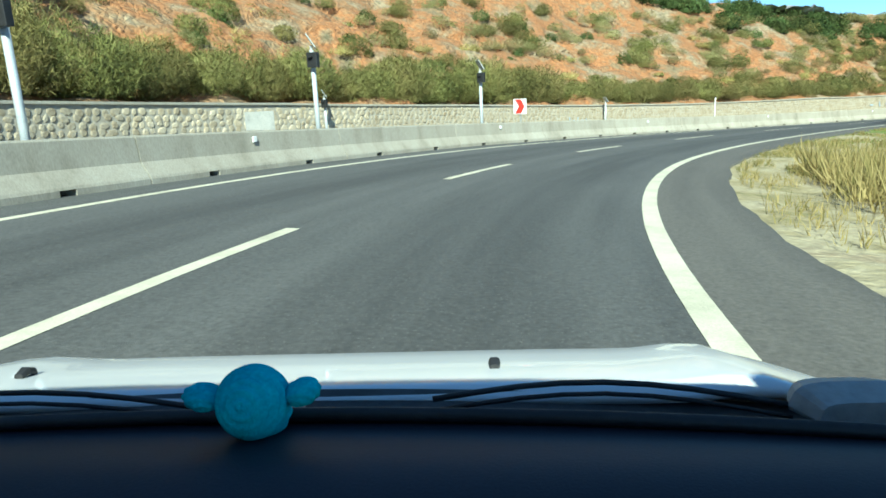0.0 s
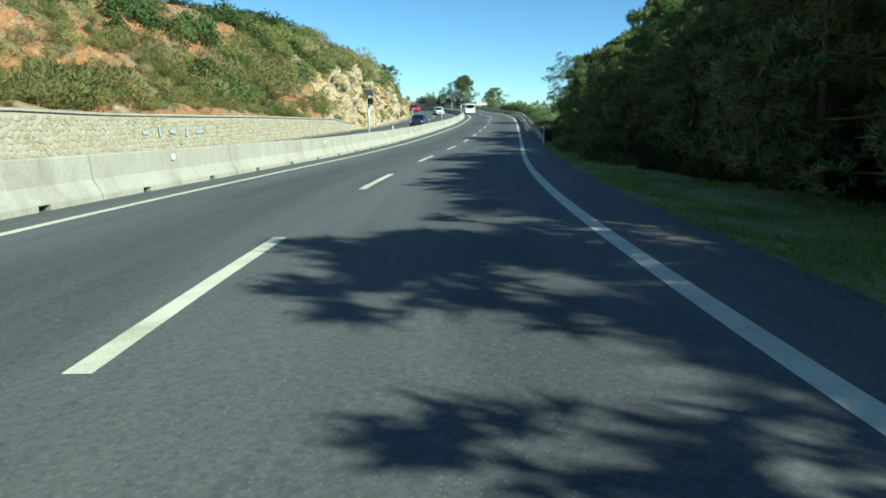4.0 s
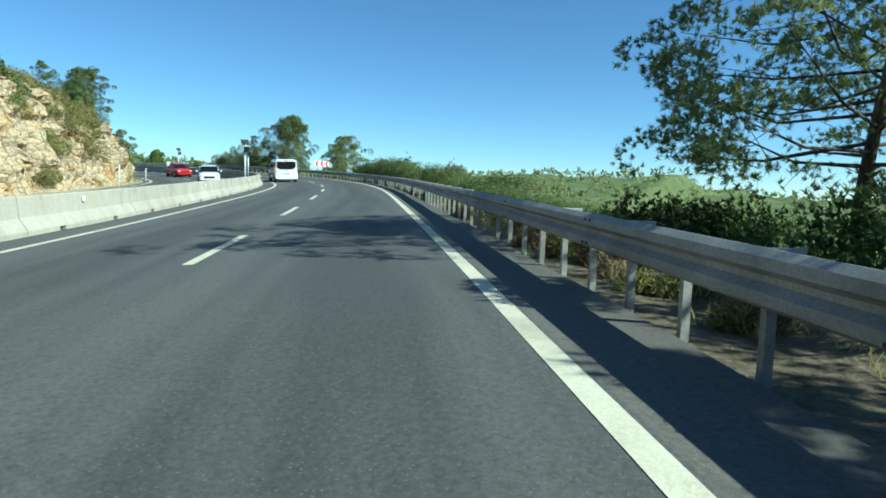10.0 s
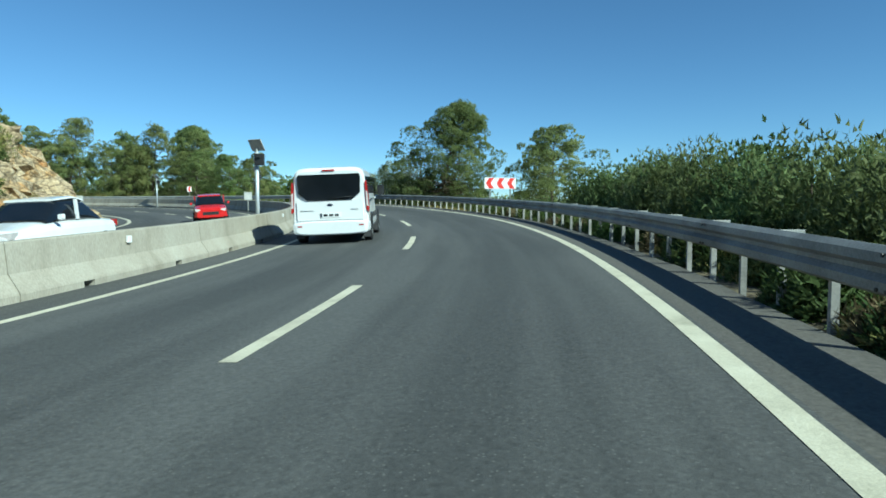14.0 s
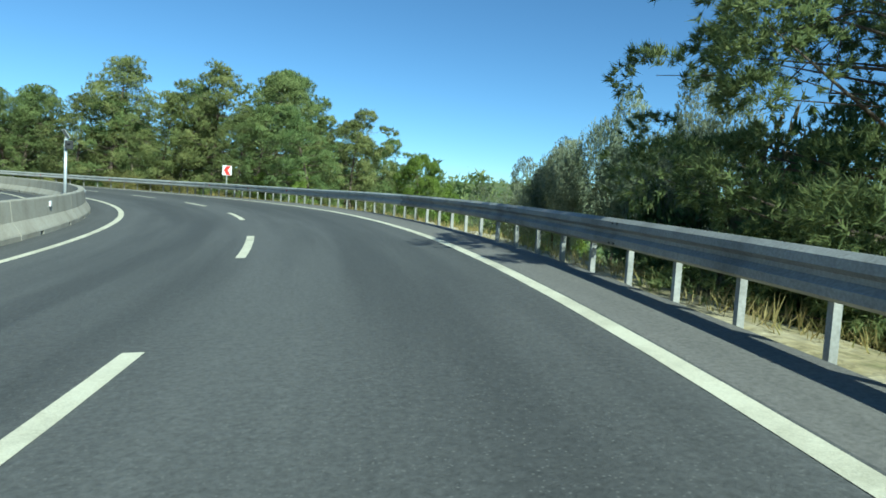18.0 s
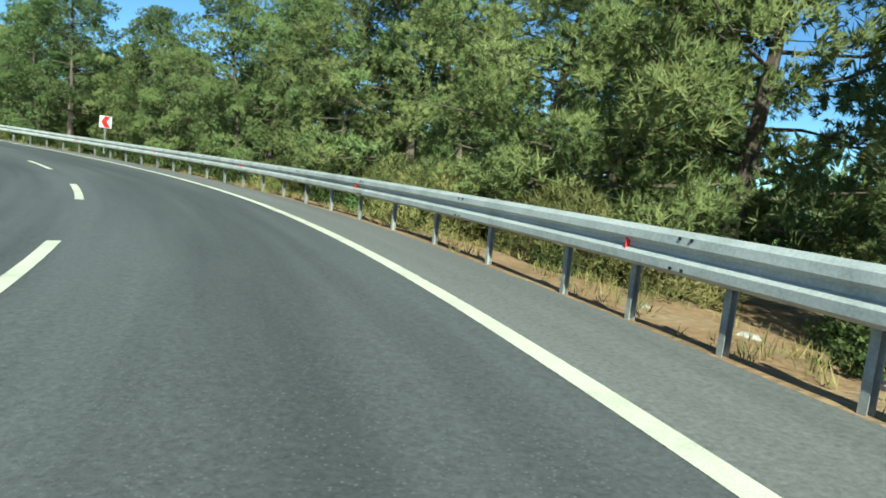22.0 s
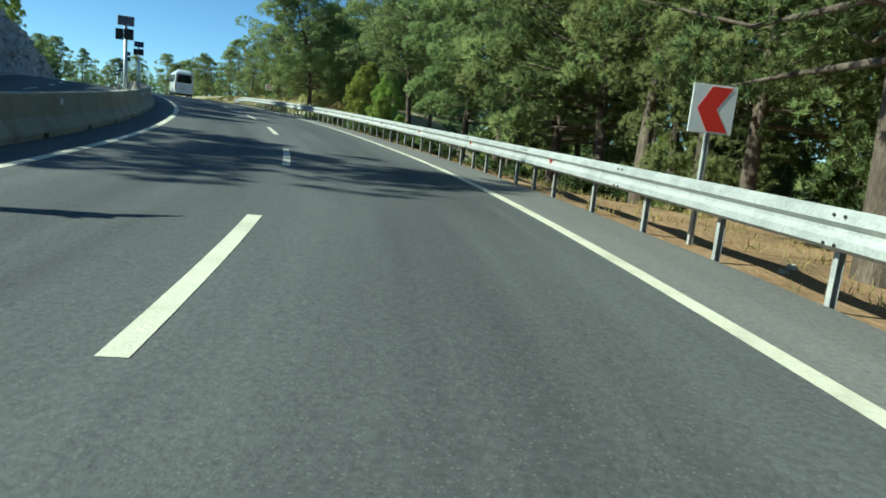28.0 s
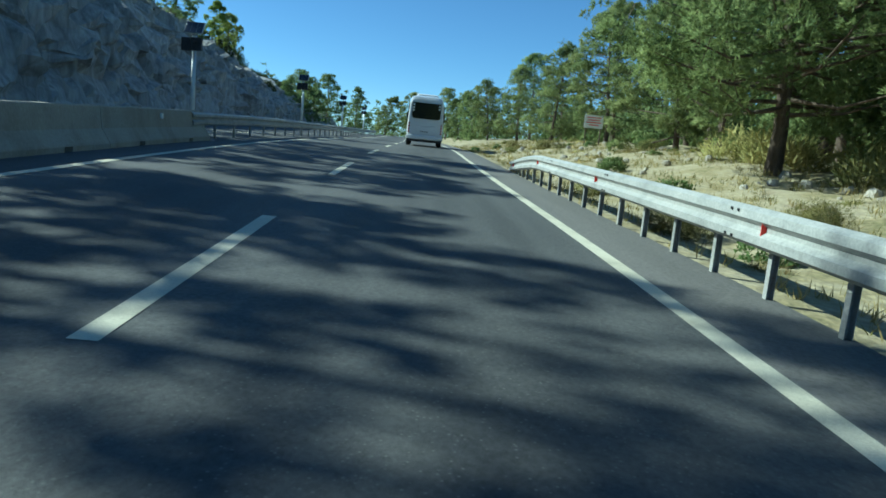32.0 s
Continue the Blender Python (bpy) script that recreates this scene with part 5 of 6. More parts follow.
for i in range(40):
    s, off = rng.uniform(102, 118), rng.uniform(9.0, 14)
    a = rng.uniform(0.9, 1.4)
    base = land(verge(s), off)
    shrub("slope_bush", rng.choice(FAR_SCRUBS), s, off, base - 0.1, a, max(0.5, rng.uniform(0.3, 1.0) - base) * 0.9, "dark bush on the slope below the pines", "bushes on the valley slope")
for i in range(95):
    s, off = rng.uniform(38, 104), rng.uniform(9.4, 13.5)
    a = rng.uniform(0.9, 1.6)
    shrub("scrub_bush", rng.choice(FAR_SCRUBS), s, off, land(verge(s), off) - 0.1, a, a * rng.uniform(0.7, 1.1), "dark evergreen bush in the shade of the pines", "scrub below the dark pines")
for i in range(120):
    s = rng.uniform(62, 100)
    off = rng.uniform(5.3 if s > 70 else 6.0, 8.4)
    a = rng.uniform(0.35, 0.7)
    shrub("undergrowth", rng.choice((*FAR_SCRUBS, BRUSH[0], BRUSH[2], FAR_BROOMS[0])), s, off, land(verge(s), off), a, a * rng.uniform(0.8, 1.2), "dark waist-high undergrowth at the foot of the pines", "undergrowth in the shade")
for i in range(46):
    s, off = rng.uniform(36, 108), rng.uniform(7.2, 10.5)
    a = rng.uniform(0.35, 0.8)
    shrub("undergrowth", rng.choice((*BUSHES, *BROOMS)), s, off, land(verge(s), off), a, a * 0.9, "shaded undergrowth below the dark pines", "undergrowth in the shade")
for s, off, a in ((252, 6.8, 1.3), (254, 7.6, 1.5), (249, 7.2, 1.2), (366, 12.5, 1.6), (370, 13.0, 1.9), (374, 12.8, 1.7), (378, 14, 1.9), (368, 11.8, 1.4), (372, 12.0, 1.7), (376, 12.2, 1.5), (34, 8.2, 0.6), (36.5, 7.8, 0.5), (39, 8.6, 0.7)):
    shrub("broom_bush", DRY_BUSHES[0] if s > 300 else BROOMS[1], s, off, land(verge(s), off), a, a, "yellowing broom bush on dry ground", "yellow brooms")


def grass_object(name, spots, per, length, width, material, label, up=2.2):
    """Grass over spots of (s0, s1, off0, off1, number, height factor)."""
    g = np.random.default_rng(77)
    parts_of = []
    for s0, s1, o0, o1, n, k in spots:
        c = []
        for i in range(n):
            s, off = g.uniform(s0, s1), g.uniform(o0, o1)
            if noise.noise((s * 0.5, off * 0.8, 5)) < -0.12:
                continue
            c.append(at(s, off, land(verge(s), off) - 0.02)[:])
        parts_of.append(blades(g, np.array(c), per, length * k, width * (0.6 + 0.4 * k), up, 0.8))
    return tagged(new(name, tri_mesh(name, np.concatenate(parts_of), material)), label, "grass", kind="stuff")


grass_object("dry_grass", [(4, 17, 6.2, 10, 1500, 2.6), (-12, 30, 4.9, 8, 1300, 0.9), (12, 38, 5.0, 9, 1700, 0.75), (38, 60, 5.8, 9, 480, 0.5), (36, 39, 4.7, 7.5, 200, 0.8), (84, 240, 5.0, 7.0, 3600, 0.9), (190, 235, 5.2, 10, 1700, 1.1), (240, 352, 5.0, 8.5, 3400, 0.7), (350, 420, 4.8, 13, 5200, 0.8)], 6, 0.26, 0.016, DRY_GRASS, "dry straw-coloured grass along the verge")
grass_object("verge_grass", [(36, 86, 4.5, 8.6, 9600, 0.36), (37, 60, 4.5, 6.4, 2200, 0.3), (28, 38, 4.5, 8.0, 1100, 0.3), (60, 88, 4.95, 8, 1600, 0.6)], 6, 0.24, 0.016, FRESH_GRASS, "short fresh green grass beside the dark pines")
grass_object("green_grass", [(14, 44, 4.8, 7.5, 1500, 0.6), (230, 300, 5.1, 7.5, 900, 0.8), (345, 425, 4.9, 11, 3000, 0.7)], 6, 0.24, 0.016, BROOM, "short green grass and weeds along the verge")


# ---- loose stones ----
def stone_mesh(seed, flat=1.0):
    g = random.Random(seed)
    n = 7
    verts, faces = [], []
    rs = [g.uniform(0.82, 1.05) for _ in range(n)]
    for ring, (k, z) in enumerate(((1.0, 0.0), (0.97, 0.55), (0.66, 1.0))):
        for i in range(n):
            a = 2 * math.pi * i / n + 0.2 * seed
            verts.append((math.cos(a) * 0.5 * rs[i] * k, math.sin(a) * 0.5 * rs[i] * k, z * flat + g.uniform(-0.06, 0.06) * (ring > 0)))
    for ring in range(2):
        for i in range(n):
            j = (i + 1) % n
            faces.append((ring * n + i, ring * n + j, (ring + 1) * n + j, (ring + 1) * n + i))
    faces.append(tuple(2 * n + i for i in range(n)))
    return verts, faces


for i in range(190):
    s = rng.choice((rng.uniform(207, 236), rng.uniform(292, 316), rng.uniform(356, 400), rng.uniform(352, 400)))
    off = rng.uniform(5.6, 8.5) if s < 330 else rng.uniform(6, 13)
    v, f = stone_mesh(i % 5, 0.55)
    p = at(s, off, land(verge(s), off) - 0.03)
    ob = tagged(new("boulder", mesh_of("boulder", v, f, PALE_STONE)), "pale limestone lump lying on the verge", "stone", "stones on the verge")
    a = rng.uniform(0.07, 0.24) if s < 330 else rng.uniform(0.1, 0.4)
    ob.matrix_basis = pose(p.x, p.y, p.z, rng.uniform(-12, 12), rng.uniform(-12, 12), rng.uniform(0, 360)) @ Matrix.Diagonal((a, a * rng.uniform(0.6, 1), a, 1))


for i in range(70):
    s, off = rng.uniform(212, 246), rng.uniform(5.5, 7.6)
    v, f = stone_mesh(i % 5 + 20, 0.4)
    p = at(s, off, land(verge(s), off) - 0.04)
    ob = tagged(new("flat_rock", mesh_of("flat_rock", v, f, PALE_STONE)), "flat pale limestone slab showing through the grass", "stone", "flat rocks on the verge")
    a = rng.uniform(0.15, 0.5)
    ob.matrix_basis = pose(p.x, p.y, p.z, rng.uniform(-9, 9), rng.uniform(-9, 9), rng.uniform(0, 360)) @ Matrix.Diagonal((a, a * rng.uniform(0.5, 1), a * 0.6, 1))


# ---- roadside furniture ----
def lamp_post(s, off, high=2.75, lamp=True, h=0.0):
    """A steel post with a tilted solar panel and a black flashing-lamp box."""
    p = at(s, off, h)
    ob = tagged(new("solar_lamp_post"), "grey steel post with solar panel and black warning lamp", "lamp post", "solar lamp posts")
    ob.location = p
    part("pole", tube("pole", POLE_GREY, [(0, 0, -0.3), (0, 0, high)], [0.066, 0.06], 12), ob)
    tilt = pose(0, 0, high + 0.22, 0, 0, 18) @ pose(0, 0, 0, 58, 0, 90)
    bm = bmesh.new()
    box(bm, -0.27, 0.27, -0.20, 0.20, -0.018, 0.012, 0.004)
    panel = part("panel", finish(bm, "panel", ZINC), ob, "solar panel in an aluminium frame", tilt)
    for i in range(3):
        for j in range(2):
            part("cell", box_mesh("cell", DARK_GLASS, -0.25 + i * 0.168, -0.25 + i * 0.168 + 0.16, -0.185 + j * 0.188, -0.185 + j * 0.188 + 0.182, 0.0125, 0.017), panel)
    part("bracket", box_mesh("bracket", ZINC, -0.03, 0.03, -0.03, 0.03, high - 0.05, high + 0.12), ob)
    if lamp:
        turn = pose(0, 0, 0, 0, 0, heading(s))
        lampbox = part("lamp_box", box_mesh("lamp_box", BLACK, -0.04, 0.26, -0.19, -0.06, high - 0.42, high - 0.06, bevel=0.012), ob, "black lamp box", turn)
        part("visor", box_mesh("visor", BLACK, 0.03, 0.15, -0.27, -0.17, high - 0.19, high - 0.16, bevel=0.005), lampbox)
        if s > 290:
            part("lamp_box", box_mesh("lamp_box", BLACK, -0.30, -0.06, -0.19, -0.06, high - 0.44, high - 0.08, bevel=0.012), ob, "black lamp box", turn)
        part("clamp", box_mesh("clamp", ZINC, -0.075, 0.075, -0.065, 0.065, high - 0.30, high - 0.24, bevel=0.006), ob)
    return ob


for s in (5.55, 12.8, 21.4, 80.0, 117.4, 156.3, 176.0, 203.5, 229.0, 252.0, 270.8, 292.5, 313.2, 333.2, 353.1, 373.4, 390.0, 408.0, 430.0):
    lamp_post(s, MID - 0.36, 2.7 if s < 300 else 2.85)
lamp_post(41.0, -13.3, 1.95, False)
lamp_post(21.5, -13.3, 1.8, True)
for s, off, high in ((41.5, -5.2, 1.9), (121.0, -13.4, 1.3), (160.5, -13.4, 1.5), (176.5, -13.4, 1.2), (88.0, -5.1, 1.0)):
    ob = tagged(new("marker_post"), "thin pale marker post", "post", "marker posts")
    ob.location = at(s, off)
    part("pole", tube("pole", WHITE_SIGN, [(0, 0, -0.2), (0, 0, high)], [0.035, 0.03], 8), ob)
    part("cap", tube("cap", BLACK, [(0, 0, high), (0, 0, high + 0.06)], [0.038, 0.03], 8), ob)


def plate(name, outline, y0, y1, material):
    """An upright flat piece with the outline (x, z), from y0 to y1."""
    n = len(outline)
    v = [(x, y0, z) for x, z in outline] + [(x, y1, z) for x, z in outline]
    f = [tuple(range(n)), tuple(range(2 * n - 1, n - 1, -1))] + [(i, n + i, n + (i + 1) % n, (i + 1) % n) for i in range(n)]
    bm = bmesh.new()
    bv = [bm.verts.new(c) for c in v]
    for q in f:
        bm.faces.new([bv[i] for i in q])
    return finish(bm, name, material)


def chevron_outline(cx, cz, size, flip=1):
    t, w, h = size * 0.44, size * 0.36, size * 0.46
    return [(cx + flip * a, cz + b) for a, b in ((-w, 0), (w - t, h), (w + 0.02, h), (-w + t, 0), (w + 0.02, -h), (w - t, -h))]


def sign(s, off, centre, count=1, size=0.70, flip=1, posts=((0.0, 2.0),), turn=0.0, label="", back=False):
    ob = tagged(new("chevron_sign" if not back else "sign_board"), label, "road sign")
    ob.matrix_basis = stand(s, off, 0, turn)
    w = size * count / 2
    bm = bmesh.new()
    box(bm, -w, w, -0.004, 0.010, centre - size / 2, centre + size / 2, 0.003)
    part("board", finish(bm, "board", ZINC if back else WHITE_SIGN), ob)
    if not back:
        for i in range(count):
            part("chevron", plate("chevron", chevron_outline(-w + size * (i + 0.5), centre, size, flip), -0.0075, -0.0045, RED_SIGN), ob, "red chevron")
    for x, _ in posts:
        for a in (-0.03, 0.02):
            part("post", box_mesh("post", ZINC, x + a, x + a + 0.012, 0.012, 0.06, -0.6, centre + size * 0.3), ob)
        part("web", box_mesh("web", ZINC, x - 0.018, x + 0.02, 0.048, 0.056, -0.6, centre + size * 0.3), ob)
    return ob


CHEV = "square white sign with a red chevron on steel post"
sign(238.4, 5.45, 1.62, size=0.61, label=CHEV)
sign(275.9, 5.65, 1.70, size=0.61, label=CHEV)
sign(314.9, 5.40, 1.66, size=0.60, label=CHEV)
sign(24.0, MID - 0.30, 1.42, flip=-1, size=0.62, label="small white sign with a red chevron above the barrier")
sign(189.4, 6.75, 1.42, count=3, size=0.62, posts=((-0.6, 0), (0.6, 0)), label="wide white board with three red chevrons")
sign(13.0, -7.0, 0.95, size=0.5, count=2, back=True, label="plain grey back of a road sign beside the barrier")
sign(206.0, MID - 0.5, 1.15, size=0.55, back=True, label="plain grey back of a road sign behind the barrier")
sign(223.0, -13.8, 1.3, size=0.5, back=True, label="plain grey back of a small road sign")
board = tagged(new("notice_board"), "faded white notice board on two posts under the pines", "sign")
board.matrix_basis = stand(392, 11.5, land(verge(392), 11.5))
part("board", box_mesh("board", WHITE_SIGN, -0.55, 0.55, 0, 0.03, 1.0, 1.75, bevel=0.004), board)
for i, w in enumerate((0.42, 0.36, 0.45, 0.3)):
    part("text_bar", box_mesh("text_bar", RED_SIGN, -w, w, -0.004, -0.001, 1.58 - i * 0.14, 1.63 - i * 0.14), board)
for x in (-0.45, 0.42):
    part("post", box_mesh("post", BARK, x, x + 0.06, 0.03, 0.09, -0.3, 1.7), board)
wp = tagged(new("delineator_post"), "white plastic delineator post with a red reflector", "post")
wp.matrix_basis = stand(81, 4.72)
part("body", plate("body", [(-0.032, -0.2), (0.032, -0.2), (0.03, 0.80), (0.01, 0.85), (-0.03, 0.82)], -0.03, 0.03, WHITE_SIGN), wp)
part("reflector", box_mesh("reflector", RED_SIGN, -0.02, 0.02, -0.034, -0.030, 0.60, 0.76), wp, "red reflector strip")

# wire fence and steel rail that follow the concrete barrier
fence = tagged(new("median_rail"), "galvanised median rail on posts after the end of the concrete barrier", "guard rail")
s = 372.0
while s < 452:
    q = min(s + 4, 452)
    part("rail_section", ribbon("rail_section", s, q + 0.05, 1.0, [(MID + 0.1 - o, h + 0.04) for o, h in W + W_BACK], ZINC, closed=True), fence)
    for k in (0.4, 2.4):
        p = at(s + k, MID - 0.02)
        part("post", POST, fence, "", pose(p.x, p.y, p.z, 0, 0, heading(s)))
    s += 4.0


# ---- vehicles ----
WHITE_CAR = surface("white_car_paint", [(0.74, 0.75, 0.75), (0.80, 0.81, 0.80)], 1.5, 0.25, 0.02, speck=0.06, coat=0.6, grain=9)
BLUE_CAR = surface("dark_blue_paint", [(0.012, 0.020, 0.045), (0.018, 0.028, 0.06)], 1.5, 0.25, 0.02, speck=0.06, coat=0.6)
RED_CAR = surface("red_car_paint", [(0.50, 0.012, 0.012), (0.60, 0.02, 0.018)], 1.5, 0.25, 0.02, speck=0.06, coat=0.6)
TINTED = surface("tinted_glass", [(0.006, 0.008, 0.010), (0.012, 0.014, 0.018)], 2, 0.06, 0.0, spec=0.6, speck=0.05)
TYRE = surface("tyre_rubber", [(0.014, 0.014, 0.014), (0.03, 0.03, 0.028)], 8, 0.9, 0.4)
ALLOY = surface("alloy", [(0.50, 0.51, 0.52), (0.62, 0.63, 0.64)], 6, 0.3, 0.05, metal=0.8)
TAIL_RED = surface("tail_lamp_red", [(0.30, 0.014, 0.014), (0.42, 0.03, 0.03)], 6, 0.15, 0.03, coat=0.5)
TAIL_CLEAR = surface("tail_lamp_clear", [(0.55, 0.50, 0.48), (0.70, 0.66, 0.64)], 6, 0.15, 0.03, coat=0.5)
TRIM = surface("grey_trim", [(0.03, 0.03, 0.032), (0.06, 0.06, 0.062)], 5, 0.65, 0.2)


def loft(name, sections, material, power=5.0, n=28):
    """A rounded body from sections (y, z_low, z_high, half_width_low, half_width_high)."""
    verts, faces = [], []
    for y, z0, z1, w0, w1 in sections:
        for i in range(n):
            a = 2 * math.pi * (i + 0.5) / n
            c, s_ = math.cos(a), math.sin(a)
            u = math.copysign(abs(c) ** (2 / power), c)
            v = math.copysign(abs(s_) ** (2 / power), s_)
            k = (v + 1) / 2
            w = w0 + (w1 - w0) * k
            verts.append((u * w, y, z0 + (z1 - z0) * k))
    m = len(sections)
    for j in range(m - 1):
        for i in range(n):
            k = (i + 1) % n
            faces.append((j * n + i, j * n + k, (j + 1) * n + k, (j + 1) * n + i))
    faces.append(tuple(range(n)))
    faces.append(tuple((m - 1) * n + i for i in range(n))[::-1])
    bm = bmesh.new()
    bv = [bm.verts.new(v) for v in verts]
    for f in faces:
        bm.faces.new([bv[i] for i in f])
    return finish(bm, name, material, smooth=False)


def side_plate(name, outline, x, out, material):
    """A flat piece on a vehicle's side with the outline (y, z)."""
    n = len(outline)
    bm = bmesh.new()
    a = [bm.verts.new((x, y, z)) for y, z in outline]
    b = [bm.verts.new((x + out, y, z)) for y, z in outline]
    bm.faces.new(a)
    bm.faces.new(b[::-1])
    for i in range(n):
        bm.faces.new((a[i], b[i], b[(i + 1) % n], a[(i + 1) % n]))
    return finish(bm, name, material)


def wheel(parent, x, y, r, w=0.22):
    """A tyre with a spoked rim, at one side of a vehicle."""
    out = 1 if x > 0 else -1
    ring = [(r * 0.66, -w / 2), (r * 0.94, -w / 2), (r, -w * 0.36), (r, w * 0.36), (r * 0.94, w / 2), (r * 0.66, w / 2)]
    n, verts, faces = 28, [], []
    for i in range(n):
        a = 2 * math.pi * i / n
        for rr, o in ring:
            verts.append((o, math.cos(a) * rr, math.sin(a) * rr))
    m = len(ring)
    for i in range(n):
        k = (i + 1) % n
        for j in range(m):
            q = (j + 1) % m
            faces.append((i * m + j, i * m + q, k * m + q, k * m + j))
    hub = part("wheel", mesh_of("wheel", verts, faces, TYRE, smooth=True), parent, "black tyre on an alloy rim", pose(x, y, r))
    bm = bmesh.new()
    bmesh.ops.create_cone(bm, cap_ends=True, segments=24, radius1=r * 0.67, radius2=r * 0.67, depth=w * 0.5, matrix=pose(0, 0, 0, 0, 90, 0))
    part("disc", finish(bm, "disc", BLACK), hub)
    for i in range(5):
        bm = bmesh.new()
        box(bm, out * w * 0.42 - 0.02, out * w * 0.42 + 0.02, -r * 0.10, r * 0.10, 0.02, r * 0.66)
        part("spoke", finish(bm, "spoke", ALLOY), hub, "", pose(0, 0, 0, 72 * i, 0, 0))
    return hub


def bars_plate(parent, y, z, w=0.26, h=0.06):
    """A number plate with plain bars for its characters."""
    p = part("number_plate", box_mesh("number_plate", WHITE_SIGN, -w, w, y - 0.014, y, z - h, z + h, bevel=0.003), parent, "white number plate")
    part("band", box_mesh("band", BLUE_CAR, -w + 0.01, -w + 0.05, y - 0.018, y - 0.0145, z - h + 0.01, z + h - 0.01), p)
    for i in range(3):
        part("bar", box_mesh("bar", BLACK, -w + 0.09 + i * 0.14, -w + 0.19 + i * 0.14, y - 0.018, y - 0.0145, z - 0.03, z + 0.03), p)


def van(m):
    """A white passenger van with tinted windows."""
    ob = tagged(new("passenger_van"), "white passenger van with dark tinted windows on the road", "van")
    ob.matrix_basis = m
    part("body", loft("body", [(0.0, 0.32, 1.86, 0.95, 0.86), (0.06, 0.27, 1.95, 0.985, 0.89), (0.4, 0.26, 1.98, 0.99, 0.90), (2.0, 0.26, 1.99, 0.99, 0.90), (3.1, 0.26, 1.96, 0.99, 0.88), (3.55, 0.28, 1.80, 0.99, 0.80), (3.95, 0.30, 1.45, 0.985, 0.78),
                               (4.25, 0.30, 1.20, 0.98, 0.80), (4.75, 0.32, 1.08, 0.95, 0.78), (4.97, 0.38, 0.95, 0.86, 0.7)], WHITE_CAR, 8.0, 44), ob)
    part("rear_window", plate("rear_window", [(-0.78, 1.30), (-0.56, 1.12), (0.56, 1.12), (0.78, 1.30), (0.80, 1.70), (0.77, 1.78), (-0.77, 1.78), (-0.80, 1.70)], -0.055, 0.06, TINTED), ob, "dark tinted rear window")
    part("tailgate", plate("tailgate", [(-0.84, 0.62), (0.84, 0.62), (0.84, 1.10), (0.76, 1.16), (0.62, 1.095), (-0.62, 1.095), (-0.76, 1.16), (-0.84, 1.10)], -0.035, 0.05, WHITE_CAR), ob)
    part("rear_bumper", loft("rear_bumper", [(-0.10, 0.27, 0.56, 0.86, 0.88), (-0.07, 0.24, 0.60, 0.95, 0.96), (0.25, 0.24, 0.62, 1.0, 1.0)], WHITE_CAR, 5), ob)
    for sx_ in (-1, 1):
        lamp = part("tail_lamp", plate("tail_lamp", [(sx_ * 0.992, 0.80), (sx_ * 0.925, 0.84), (sx_ * 0.915, 1.05), (sx_ * 0.905, 1.56), (sx_ * 0.945, 1.60), (sx_ * 0.985, 1.2)], -0.02, 0.16, TAIL_RED), ob, "tall red tail lamp")
        part("clear_lens", plate("clear_lens", [(sx_ * 0.98, 0.93), (sx_ * 0.93, 0.95), (sx_ * 0.925, 1.34), (sx_ * 0.965, 1.30)], -0.027, -0.021, TAIL_CLEAR), lamp, "clear lens")
        part("reflector", box_mesh("reflector", TAIL_RED, sx_ * 0.78 - 0.06, sx_ * 0.78 + 0.06, -0.108, -0.09, 0.46, 0.49), ob, "small red reflector")
        part("side_window", side_plate("side_window", [(0.28, 1.27), (0.18, 1.45), (0.22, 1.70), (2.75, 1.74), (3.05, 1.70), (3.75, 1.27)], sx_ * 0.905, sx_ * 0.045, TINTED), ob, "dark tinted side window")
        part("side_trim", side_plate("side_trim", [(1.55, 0.62), (1.55, 0.74), (3.25, 0.76), (3.25, 0.64)], sx_ * 0.978, sx_ * 0.025, TRIM), ob, "grey side moulding")
        part("vent", side_plate("vent", [(0.62, 1.06), (0.62, 1.11), (1.5, 1.13), (1.5, 1.08)], sx_ * 0.975, sx_ * 0.014, TRIM), ob)
        mir = part("mirror", loft("mirror", [(3.62, 1.22, 1.50, 0.09, 0.09), (3.66, 1.2, 1.52, 0.11, 0.11), (3.78, 1.24, 1.48, 0.07, 0.07)], BLACK, 4, 16), ob, "black door mirror")
        mir.location.x = sx_ * 1.12
        part("arm", box_mesh("arm", BLACK, -sx_ * 0.2 - 0.02, -sx_ * 0.1 + 0.02, 3.66, 3.72, 1.26, 1.31), mir)
        for y in (0.92, 3.98):
            wheel(ob, sx_ * 0.88, y, 0.34)
            arch = [(y + 0.43 * math.cos(a), 0.34 + 0.43 * math.sin(a)) for a in np.linspace(0, math.pi, 13)] + [(y - 0.37, 0.30), (y + 0.37, 0.30)]
            part("wheel_arch", side_plate("wheel_arch", arch, sx_ * 0.955, sx_ * 0.038, BLACK), ob)
            part("mud_flap", box_mesh("mud_flap", TRIM, sx_ * 0.88 - 0.1, sx_ * 0.88 + 0.1, y - 0.44, y - 0.42, 0.12, 0.42), ob)
        part("door_handle", side_plate("door_handle", [(2.62, 1.12), (2.62, 1.16), (2.84, 1.17), (2.84, 1.13)], sx_ * 0.97, sx_ * 0.03, WHITE_CAR), ob)
    part("brake_light", box_mesh("brake_light", TAIL_RED, -0.16, 0.16, -0.03, 0.08, 1.86, 1.90, bevel=0.006), ob, "high red brake light")
    part("badge", plate("badge", [(0.075 * math.cos(a), 1.0 + 0.035 * math.sin(a)) for a in np.linspace(0, 2 * math.pi, 17)[:-1]], -0.042, -0.034, BLUE_CAR), ob, "small dark oval badge")
